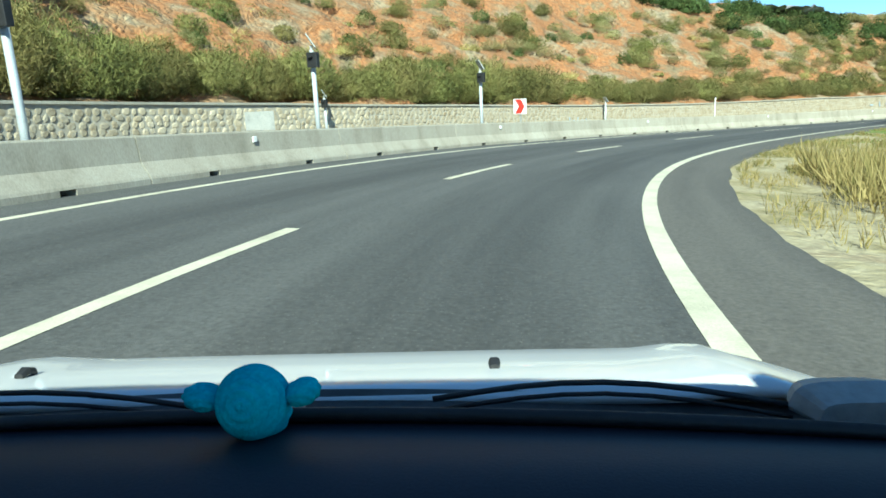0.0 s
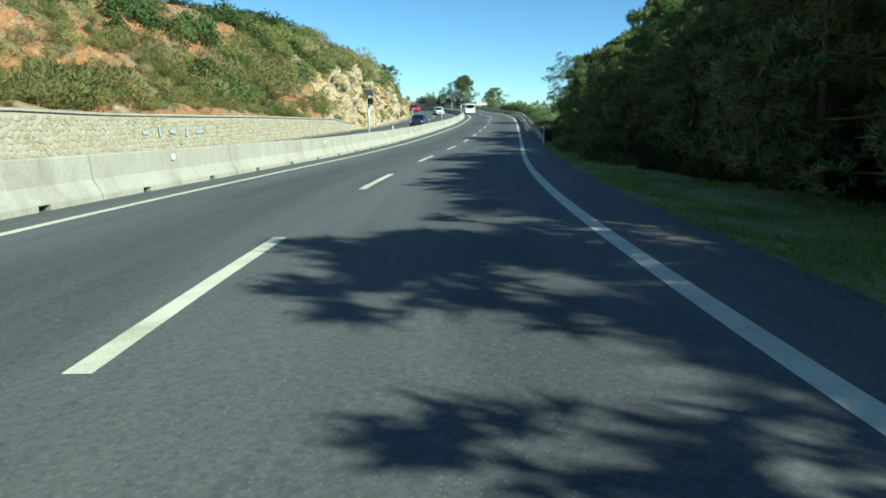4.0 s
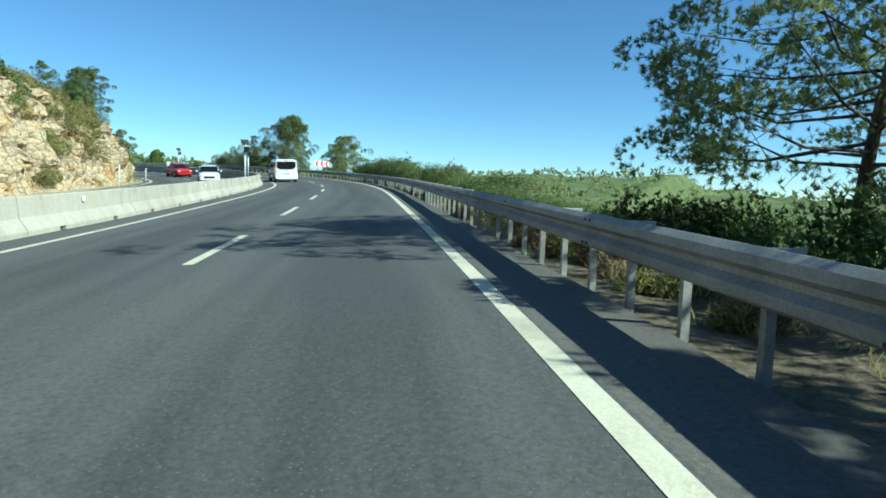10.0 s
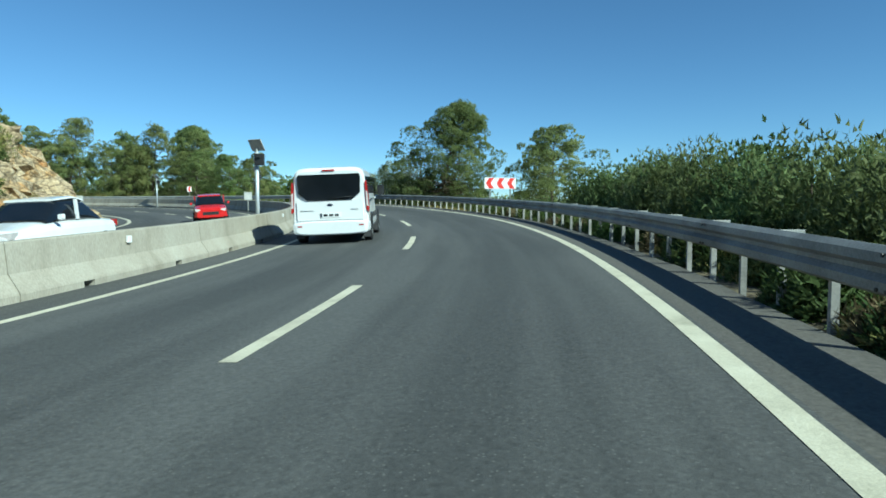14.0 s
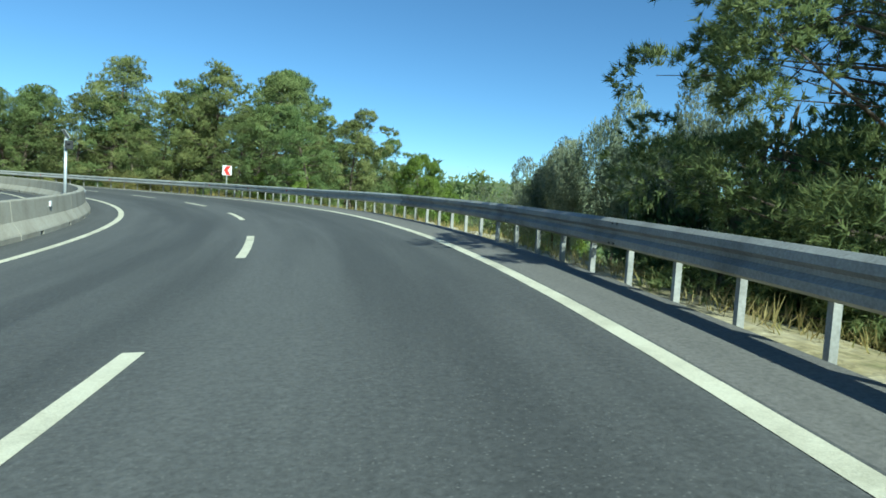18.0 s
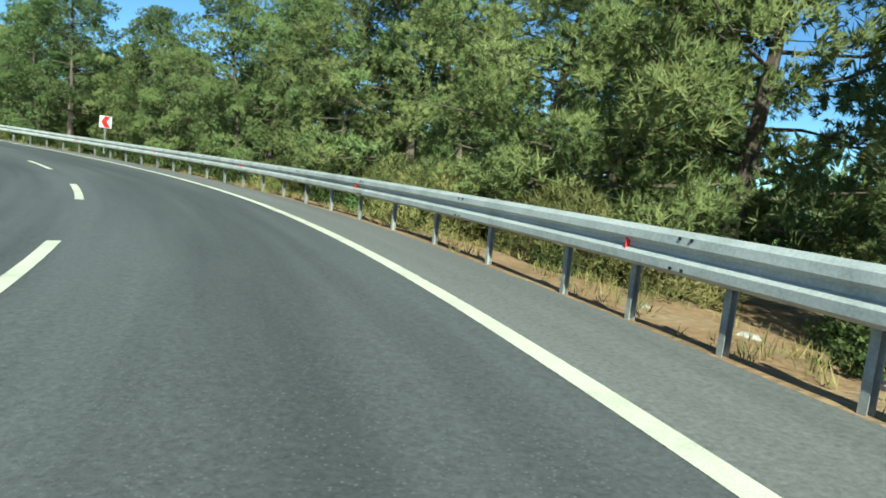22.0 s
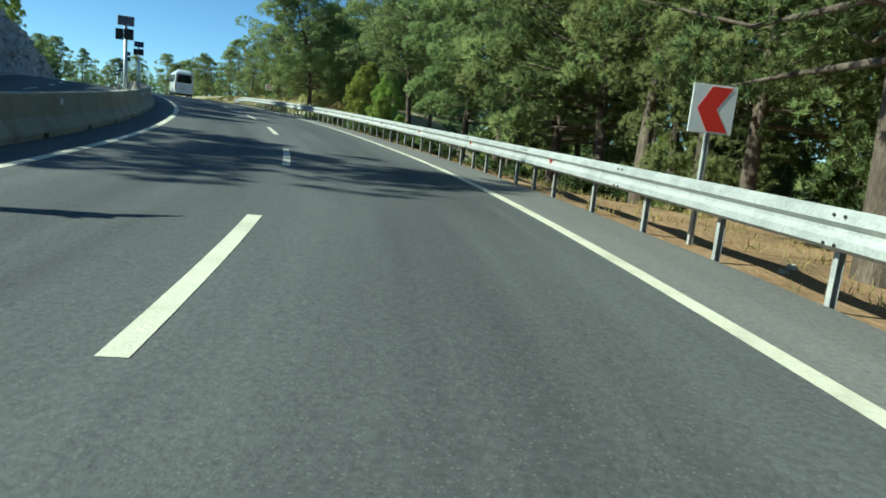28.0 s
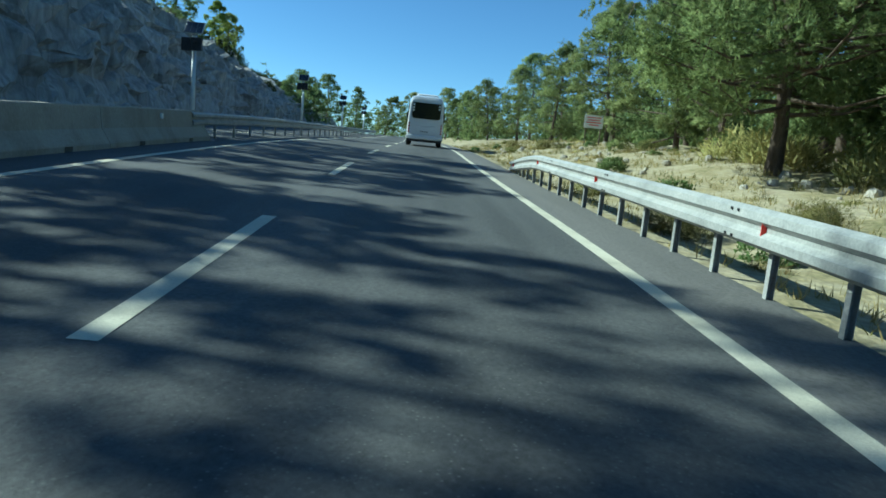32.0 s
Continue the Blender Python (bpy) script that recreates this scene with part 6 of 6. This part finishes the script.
    part("name_bar", box_mesh("name_bar", ALLOY, -0.76, -0.42, -0.040, -0.034, 0.85, 0.875), ob)
    part("name_bar", box_mesh("name_bar", ALLOY, 0.52, 0.70, -0.040, -0.034, 0.86, 0.885), ob)
    part("wiper", tube("wiper", BLACK, [(0.02, -0.07, 1.16), (0.35, -0.075, 1.19), (0.60, -0.07, 1.20)], [0.014, 0.011, 0.008], 6), ob)
    part("underbody", box_mesh("underbody", BLACK, -0.80, 0.80, 0.3, 4.6, 0.20, 0.30), ob)
    bars_plate(ob, -0.036, 0.74)
    return ob


def bus(m, facing=1):
    """A white midibus with a dark rear window and round lamps."""
    ob = tagged(new("midibus"), "white midibus with a dark rear window driving away on the road", "bus")
    ob.matrix_basis = m
    part("body", loft("body", [(0.0, 0.50, 2.72, 1.10, 0.98), (0.07, 0.42, 2.86, 1.16, 1.02), (0.5, 0.38, 2.93, 1.17, 1.04), (4.0, 0.36, 2.95, 1.17, 1.05), (6.6, 0.36, 2.93, 1.17, 1.04), (7.1, 0.38, 2.75, 1.16, 1.0), (7.5, 0.42, 1.6, 1.12, 0.98), (7.62, 0.48, 1.2, 1.05, 0.9)], WHITE_CAR, 7, 36), ob)
    part("rear_window", plate("rear_window", [(-0.88, 1.68), (-0.74, 1.60), (0.74, 1.60), (0.88, 1.68), (0.90, 2.40), (0.84, 2.52), (-0.84, 2.52), (-0.90, 2.40)], -0.045, 0.06, TINTED), ob, "dark rear window")
    part("roof_unit", loft("roof_unit", [(1.0, 2.88, 3.05, 0.7, 0.6), (1.2, 2.88, 3.10, 0.75, 0.66), (3.0, 2.88, 3.10, 0.75, 0.66), (3.2, 2.88, 3.03, 0.7, 0.6)], WHITE_CAR, 5), ob, "white roof air unit")
    part("engine_door", plate("engine_door", [(-0.85, 0.72), (0.85, 0.72), (0.85, 1.40), (-0.85, 1.40)], -0.03, 0.05, WHITE_CAR), ob)
    part("stripe", plate("stripe", [(-0.6, 1.22), (-0.1, 1.17), (0.55, 1.24), (0.7, 1.22), (0.1, 1.13), (-0.2, 1.14)], -0.036, -0.031, ALLOY), ob)
    part("bumper", loft("bumper", [(-0.09, 0.44, 0.62, 1.02, 1.05), (-0.05, 0.40, 0.66, 1.12, 1.15), (0.3, 0.38, 0.66, 1.18, 1.18)], WHITE_CAR, 5), ob)
    part("underbody", box_mesh("underbody", BLACK, -1.02, 1.02, 0.1, 7.2, 0.26, 0.46), ob)
    for sx_ in (-1, 1):
        for z in ((2.06, 2.22, 2.38) if sx_ < 0 else (2.22, 2.38)):
            bm = bmesh.new()
            bmesh.ops.create_cone(bm, cap_ends=True, segments=16, radius1=0.06, radius2=0.055, depth=0.02, matrix=pose(sx_ * 0.80, -0.055, z, 90, 0, 0))
            part("speed_disc", finish(bm, "speed_disc", WHITE_SIGN), ob, "small round white disc")
        for z in (0.82, 0.98, 1.14, 1.30):
            bm = bmesh.new()
            bmesh.ops.create_cone(bm, cap_ends=True, segments=16, radius1=0.055, radius2=0.045, depth=0.04, matrix=pose(sx_ * 1.0, -0.02, z, 90, 0, 0))
            part("tail_lamp", finish(bm, "tail_lamp", TAIL_RED), ob, "round red tail lamp")
        part("side_window", side_plate("side_window", [(0.3, 1.65), (0.3, 2.45), (6.75, 2.45), (7.05, 1.65)], sx_ * 1.06, sx_ * 0.065, TINTED), ob, "dark side windows")
        for y in (1.5, 2.7, 3.9, 5.1, 6.2):
            part("window_post", side_plate("window_post", [(y, 1.64), (y, 2.46), (y + 0.07, 2.46), (y + 0.07, 1.64)], sx_ * 1.10, sx_ * 0.034, WHITE_CAR), ob)
        for y in (2.0, 5.9):
            wheel(ob, sx_ * 1.02, y, 0.40, 0.26)
            arch = [(y + 0.5 * math.cos(a), 0.40 + 0.5 * math.sin(a)) for a in np.linspace(0, math.pi, 13)] + [(y - 0.44, 0.36), (y + 0.44, 0.36)]
            part("wheel_arch", side_plate("wheel_arch", arch, sx_ * 1.13, sx_ * 0.038, BLACK), ob)
        mir = part("mirror", box_mesh("mirror", BLACK, sx_ * 1.32 - 0.08, sx_ * 1.32 + 0.08, 7.2, 7.28, 1.75, 2.15, bevel=0.02), ob, "black mirror")
        part("arm", tube("arm", BLACK, [(sx_ * 1.05, 7.15, 2.3), (sx_ * 1.2, 7.3, 2.32), (sx_ * 1.32, 7.25, 2.12)], [0.018] * 3, 6), mir)
    for x in (-0.55, 0.55):
        part("exhaust_slot", box_mesh("exhaust_slot", BLACK, x - 0.25, x + 0.25, -0.035, -0.028, 0.5, 0.56), ob)
    bars_plate(ob, -0.034, 0.86)
    return ob


def saloon(m, paint, label, boxy=False):
    """An ordinary passenger car."""
    ob = tagged(new("car"), label, "car", "oncoming cars")
    ob.matrix_basis = m
    part("body", loft("body", [(0.0, 0.40, 0.78, 0.70, 0.66), (0.15, 0.28, 0.90, 0.82, 0.76), (0.7, 0.22, 0.95, 0.86, 0.78), (2.1, 0.20, 0.96, 0.87, 0.80), (3.2, 0.22, 0.93, 0.86, 0.78), (3.95, 0.26, 0.80, 0.80, 0.72), (4.15, 0.36, 0.68, 0.68, 0.62)], paint, 5, 28), ob)
    back = 0.55 if boxy else 0.75
    part("cabin", loft("cabin", [(back, 0.86, 0.98, 0.74, 0.70), (back + 0.45, 0.86, 1.36, 0.76, 0.60), (1.6, 0.86, 1.44, 0.77, 0.60), (2.3, 0.86, 1.40, 0.77, 0.60), (3.0, 0.86, 0.97, 0.74, 0.70)], TINTED, 5, 24), ob, "dark windows")
    part("roof", loft("roof", [(back + 0.42, 1.33, 1.40, 0.58, 0.56), (1.6, 1.41, 1.475, 0.60, 0.57), (2.35, 1.36, 1.42, 0.58, 0.55)], paint, 4, 20), ob)
    for sx_ in (-1, 1):
        for y in (0.75, 3.3):
            wheel(ob, sx_ * 0.76, y, 0.30, 0.19)
        part("head_lamp", plate("head_lamp", [(sx_ * 0.45, 0.60), (sx_ * 0.70, 0.62), (sx_ * 0.74, 0.76), (sx_ * 0.5, 0.74)], 3.95, 4.14, TAIL_CLEAR), ob, "clear head lamp")
        part("tail_lamp", plate("tail_lamp", [(sx_ * 0.50, 0.70), (sx_ * 0.76, 0.70), (sx_ * 0.76, 0.86), (sx_ * 0.55, 0.86)], -0.01, 0.12, TAIL_RED), ob, "red tail lamp")
        part("pillar", side_plate("pillar", [(1.72, 0.94), (1.76, 1.40), (1.84, 1.40), (1.82, 0.94)], sx_ * 0.70, sx_ * 0.05, paint), ob)
        mir = part("mirror", loft("mirror", [(2.72, 0.95, 1.08, 0.07, 0.07), (2.80, 0.96, 1.07, 0.05, 0.05)], paint, 4, 14), ob)
        mir.location.x = sx_ * 0.92
    part("grille", box_mesh("grille", BLACK, -0.38, 0.38, 4.0, 4.17, 0.44, 0.60), ob)
    part("bumper", loft("bumper", [(3.95, 0.28, 0.46, 0.80, 0.80), (4.2, 0.32, 0.44, 0.66, 0.66)], paint, 4, 20), ob)
    part("underbody", box_mesh("underbody", BLACK, -0.72, 0.72, 0.3, 3.8, 0.14, 0.3), ob)
    return ob


def on_road(s, off, turn=0.0):
    """A pose on the asphalt that follows its climb and cross-fall."""
    climb = math.degrees(math.atan(float(np.interp(s, _s, _g))))
    fall = -math.degrees(math.atan(float(np.interp(s, _s, _b))))
    return stand(s, off) @ pose(0, 0, 0, climb, fall, 0) @ pose(0, 0, 0, 0, 0, turn)


van(on_road(171.7, -2.05, 2))
bus(on_road(395.0, 1.75) @ Matrix.Diagonal((1, 1, 1.06, 1)))
saloon(on_road(121.5, -7.8, 180), BLUE_CAR, "dark blue hatchback on the oncoming carriageway", True)
saloon(on_road(195.0, -8.6, 180), RED_CAR, "red car on the oncoming carriageway", True)
saloon(on_road(172.0, -8.4, 180), WHITE_CAR, "white saloon on the oncoming carriageway")
saloon(on_road(282.0, -7.6, 180), WHITE_CAR, "white car on the oncoming carriageway", True)

# ---- the car that carries the camera, at the place where the walk begins ----
CLOTH = surface("crochet_wool", [(0.03, 0.34, 0.44), (0.05, 0.46, 0.56), (0.07, 0.55, 0.62)], 14, 0.95, 0.8, grain=260, depth=0.002, speck=0.4)
DASH = surface("dashboard_plastic", [(0.010, 0.013, 0.022), (0.018, 0.022, 0.034)], 3, 0.55, 0.5, grain=420, depth=0.0006, speck=0.3)
PALE_TRIM = surface("pale_grey_plastic", [(0.30, 0.30, 0.28), (0.42, 0.42, 0.40)], 6, 0.5, 0.2)
COWL = surface("cowl_plastic", [(0.05, 0.05, 0.05), (0.09, 0.09, 0.088)], 6, 0.55, 0.3)
SEAL = surface("windscreen_seal", [(0.010, 0.010, 0.011), (0.022, 0.022, 0.022)], 9, 0.5, 0.2)
_t, _ex, _ey, _ez, _yaw, _pi, _ro = ROWS[0]
CAR = pose(_ex, _ey, _ez, 0, 0, _yaw - 4.0)
own = tagged(new("own_car"), "silver-white car with a dark dashboard, standing on the asphalt", "car")
own.matrix_basis = CAR
GROUND = -1.13


def grid(name, xs, ys, fn, material, thick=0.012):
    """A curved panel over a grid, with thickness."""
    top = [(x, y, fn(x, y)) for y in ys for x in xs]
    n, m = len(xs), len(ys)
    verts = top + [(x, y, z - thick) for x, y, z in top]
    k = n * m
    faces = []
    for j in range(m - 1):
        for i in range(n - 1):
            a = j * n + i
            faces.append((a, a + 1, a + n + 1, a + n))
            faces.append((k + a, k + a + n, k + a + n + 1, k + a + 1))
    for j in range(m - 1):
        for a, b in ((j * n, (j + 1) * n), (j * n + n - 1, (j + 1) * n + n - 1)):
            faces.append((a, b, k + b, k + a))
    for i in range(n - 1):
        for a in (i, (m - 1) * n + i):
            faces.append((a, a + 1, k + a + 1, k + a))
    me = mesh_of(name, verts, faces, material, smooth=True)
    bm = bmesh.new()
    bm.from_mesh(me)
    return finish(bm, name, material, smooth=True)


CX = -0.22


def bonnet_z(x, y):
    z = float(np.interp(y, [0.66, 0.80, 0.95, 1.15, 1.45, 1.65, 1.75], [-0.322, -0.345, -0.386, -0.475, -0.64, -0.76, -0.88]))
    side = abs(x - CX)
    return z - 0.09 * (side / 0.77) ** 6 + 0.014 * math.exp(-((side - 0.52) / 0.06) ** 2)


part("bonnet", grid("bonnet", np.linspace(CX - 0.78, CX + 0.78, 33), np.linspace(0.66, 1.75, 20), bonnet_z, WHITE_CAR), own, "silver-white bonnet")
part("cowl", grid("cowl", np.linspace(CX - 0.72, CX + 0.72, 21), np.linspace(0.545, 0.675, 6), lambda x, y: -0.318 - 0.02 * math.sin((y - 0.545) / 0.13 * math.pi) - 0.05 * ((x - CX) / 0.72) ** 2, COWL), own, "grey plastic cowl below the windscreen")
part("windscreen_seal", tube("windscreen_seal", SEAL, [(CX + x, 0.535 - 0.10 * x * x, -0.277 - 0.03 * x * x) for x in np.linspace(-0.74, 0.74, 15)], [0.007] * 15, 8), own)
part("dashboard", grid("dashboard", np.linspace(CX - 0.72, CX + 0.72, 25), np.linspace(0.30, 0.535, 14), lambda x, y: -0.274 - 0.010 * math.cos((y - 0.3) * 26) - 0.02 * ((x - CX) / 0.7) ** 2, DASH, 0.05), own, "dark navy dashboard top")
part("dash_front", grid("dash_front", np.linspace(CX - 0.72, CX + 0.72, 13), np.linspace(0.16, 0.30, 8), lambda x, y: -0.36 - (0.30 - y) * 1.6, DASH, 0.05), own)
hood_pts = [(CX - 0.36 + 0.19 * math.cos(a), 0.27 + 0.03 * math.sin(a), -0.335 + 0.045 * math.sin(a)) for a in np.linspace(0.1, math.pi - 0.1, 15)]
part("instrument_hood", tube("instrument_hood", DASH, hood_pts, [0.022] * 15, 10), own, "hood over the instruments")
for x0, x1 in ((-0.72, -0.27), (-0.06, 0.29)):
    pts = [(x0 + (x1 - x0) * u, 0.60 + 0.02 * math.sin(math.pi * u), -0.296 - 0.012 * u + 0.012 * math.sin(math.pi * u)) for u in np.linspace(0, 1, 9)]
    w_ = part("wiper", tube("wiper", BLACK, pts, [0.0032] * 9, 8), own, "black windscreen wiper")
    part("blade", tube("blade", SEAL, [(x, y - 0.012, z - 0.007) for x, y, z in pts], [0.0024] * 9, 6), w_)
    part("pivot_cover", loft("pivot_cover", [(0.57, -0.322, -0.296, 0.045, 0.04), (0.60, -0.322, -0.288, 0.065, 0.05), (0.63, -0.322, -0.298, 0.05, 0.04)], PALE_TRIM, 4, 16), w_, "", pose(x1 + (0.06 if x1 > 0.2 else 0.02), 0, 0.004, 0, 0, 0))
for x in (-0.64, 0.005):
    part("washer_nozzle", loft("washer_nozzle", [(0.755, -0.338, -0.331, 0.007, 0.005), (0.77, -0.338, -0.327, 0.009, 0.006), (0.785, -0.345, -0.334, 0.006, 0.004)], BLACK, 4, 14), own, "", pose(x, 0.02, -0.004))
# Out of view: roof edge set so its shadow covers the dashboard, not the bonnet.
part("roof", grid("roof", np.linspace(CX - 0.60, CX + 0.60, 13), np.linspace(-1.6, -0.08, 14), lambda x, y: 0.30 - 0.05 * ((x - CX) / 0.6) ** 4 - 0.10 * max(0, (-y - 0.9)) ** 2, WHITE_CAR, 0.04), own)
part("rear_wall", grid("rear_wall", np.linspace(CX - 0.80, CX + 0.80, 9), np.linspace(-2.05, -1.62, 9), lambda x, y: -0.62 + (y + 2.05) * 1.95, WHITE_CAR, 0.05), own)
part("floor_pan", box_mesh("floor_pan", BLACK, CX - 0.78, CX + 0.78, -2.1, 1.6, GROUND + 0.2, GROUND + 0.3), own)
for sx_ in (-1, 1):
    part("side_panel", side_plate("side_panel", [(-2.1, GROUND + 0.22), (1.72, GROUND + 0.22), (1.74, -0.86), (1.4, -0.62), (0.60, -0.44), (-1.6, -0.40), (-2.1, -0.62)], CX + sx_ * 0.80, -sx_ * 0.05, WHITE_CAR), own)
    part("pillar", tube("pillar", DASH, [(CX + sx_ * 0.76, 0.58, -0.40), (CX + sx_ * 0.70, 0.24, -0.05), (CX + sx_ * 0.58, -0.13, 0.29)], [0.04] * 3, 10), own, "dark windscreen pillar")
    part("rear_pillar", tube("rear_pillar", DASH, [(CX + sx_ * 0.76, -1.7, -0.42), (CX + sx_ * 0.58, -1.45, 0.27)], [0.05] * 2, 10), own)
    for y in (1.0, -1.5):
        hub = wheel(own, CX + sx_ * 0.74, y, 0.29, 0.19)
        hub.location.z = GROUND + 0.29
part("front_bumper", loft("front_bumper", [(1.60, GROUND + 0.2, -0.80, 0.78, 0.76), (1.78, GROUND + 0.28, -0.88, 0.68, 0.64)], WHITE_CAR, 4, 20), own, "", pose(CX, 0, 0))


def crochet(name, scale, rings, amp):
    """A crocheted ball or ear with rounds of stitches."""
    verts, faces = [], []
    n = 40
    for i in range(rings * 4 + 1):
        th = math.pi * i / (rings * 4)
        bump = 1 + amp * math.sin(2 * math.pi * i / 4)
        for j in range(n):
            a = 2 * math.pi * j / n
            b2 = bump + amp * 0.5 * math.sin(a * 20)
            verts.append((math.sin(th) * math.cos(a) * b2 * scale[0], math.sin(th) * math.sin(a) * b2 * scale[1], math.cos(th) * b2 * scale[2]))
    for i in range(rings * 4):
        for j in range(n):
            k = (j + 1) % n
            faces.append((i * n + j, i * n + k, (i + 1) * n + k, (i + 1) * n + j))
    return verts, faces


toy = tagged(new("crochet_toy"), "turquoise crocheted round toy with two ears on the dashboard", "toy")
toy.matrix_basis = CAR @ pose(-0.205, 0.500, -0.246) @ Matrix.Scale(0.84, 4)
for nm, sc_, mm in (("head", (0.037, 0.037, 0.036), pose(0, 0, 0, 70, 0, 0)), ("ear", (0.021, 0.012, 0.016), pose(-0.052, 0.0, 0.006, -60, 15, 20)),
                    ("ear", (0.021, 0.012, 0.016), pose(0.052, 0.0, 0.010, -60, -15, -20)), ("base", (0.030, 0.030, 0.026), pose(0, 0.02, -0.022))):
    v, f = crochet(nm, sc_, 10 if sc_[0] > 0.03 else 6, 0.05)
    part(nm, mesh_of(nm, v, f, CLOTH, smooth=True), toy, "", mm)

# faded paint strokes on the wall
BLUE_PAINT = surface("faded_blue_paint", [(0.30, 0.36, 0.40), (0.40, 0.46, 0.50)], 6, 0.8, 0.2, speck=0.5)
graffiti = tagged(new("wall_paint"), "faded pale blue spray-paint strokes on the stone wall", "graffiti")
gp = at(56, -13.8)
graffiti.location = gp
for s, h, w, tall, lean in ((38.3, 0.75, 0.10, 0.42, 12), (38.65, 0.72, 0.30, 0.09, 0), (39.0, 0.78, 0.10, 0.40, -15), (39.4, 0.74, 0.34, 0.10, 6), (39.8, 0.70, 0.10, 0.36, 10), (72.8, 1.10, 0.5, 0.14, 0), (74.0, 1.15, 0.16, 0.5, 14), (75.2, 1.08, 0.6, 0.16, -6), (76.6, 1.05, 0.18, 0.5, -10), (78.0, 1.0, 0.7, 0.16, 4)):
    p = at(s, -13.79, h) - gp
    part("paint_stroke", box_mesh("paint_stroke", BLUE_PAINT, -0.005, 0.005, -w / 2, w / 2, -tall / 2, tall / 2, bevel=0.003), graffiti, "", pose(p.x, p.y, p.z, 0, 0, heading(s)) @ pose(0, 0, 0, lean, 0, 0))

# ---- stones of the retaining wall, the last and smallest pieces ----
wall = tagged(new("retaining_wall", ribbon("retaining_wall", -40, WALL_END, 1.0, lambda s: [(-13.86, -0.3), (-13.86, wall_top(s)), (-14.4, wall_top(s) + 0.02), (-14.4, -0.3)], MORTAR, closed=True)), "retaining wall of rough cream rubble stone", "wall", kind="structure")
cap = part("coping", ribbon("coping", -40, WALL_END, 1.0, lambda s: [(-13.78, wall_top(s)), (-13.78, wall_top(s) + 0.09), (-14.42, wall_top(s) + 0.09), (-14.42, wall_top(s))], CONCRETE, closed=True), wall)
STONES = []
for i in range(8):
    v, f = stone_mesh(100 + i, 1.0)
    STONES.append((np.array(v), f, mesh_of("stone", v, f, STONE)))
loose_v, loose_f, made = [], [], 0
z_row = 0.0
row = 0
g2 = random.Random(9)
while z_row < 2.0:
    tall = g2.uniform(0.15, 0.24)
    s = -36.0 + g2.uniform(0, 0.3)
    while s < WALL_END - 0.4:
        wide = g2.uniform(0.16, 0.40)
        k = g2.uniform(0.85, 1.22)
        if z_row + tall < wall_top(s) + 0.01:
            p = at(s + wide / 2, -13.865, z_row + tall / 2 + g2.uniform(-0.05, 0.05))
            m = pose(p.x, p.y, p.z, 0, 0, heading(s)) @ pose(0, 0, 0, 0, 90, 0) @ pose(0, 0, 0, 0, 0, g2.uniform(-40, 40)) @ Matrix.Diagonal((tall * 1.15 * k, wide * 1.06 * k, g2.uniform(0.018, 0.045), 1))
            v, f, me = STONES[g2.randrange(8)]
            if 14 < s < 24 and made < 300:
                part("stone", me, wall, "", m)
                made += 1
            else:
                o = len(loose_v)
                loose_v += [m @ Vector(c) for c in v]
                loose_f += [tuple(o + i for i in q) for q in f]
        s += wide
    z_row += tall
    row += 1
tagged(part("rubble", mesh_of("rubble", loose_v, loose_f, STONE), wall), kind="stuff")
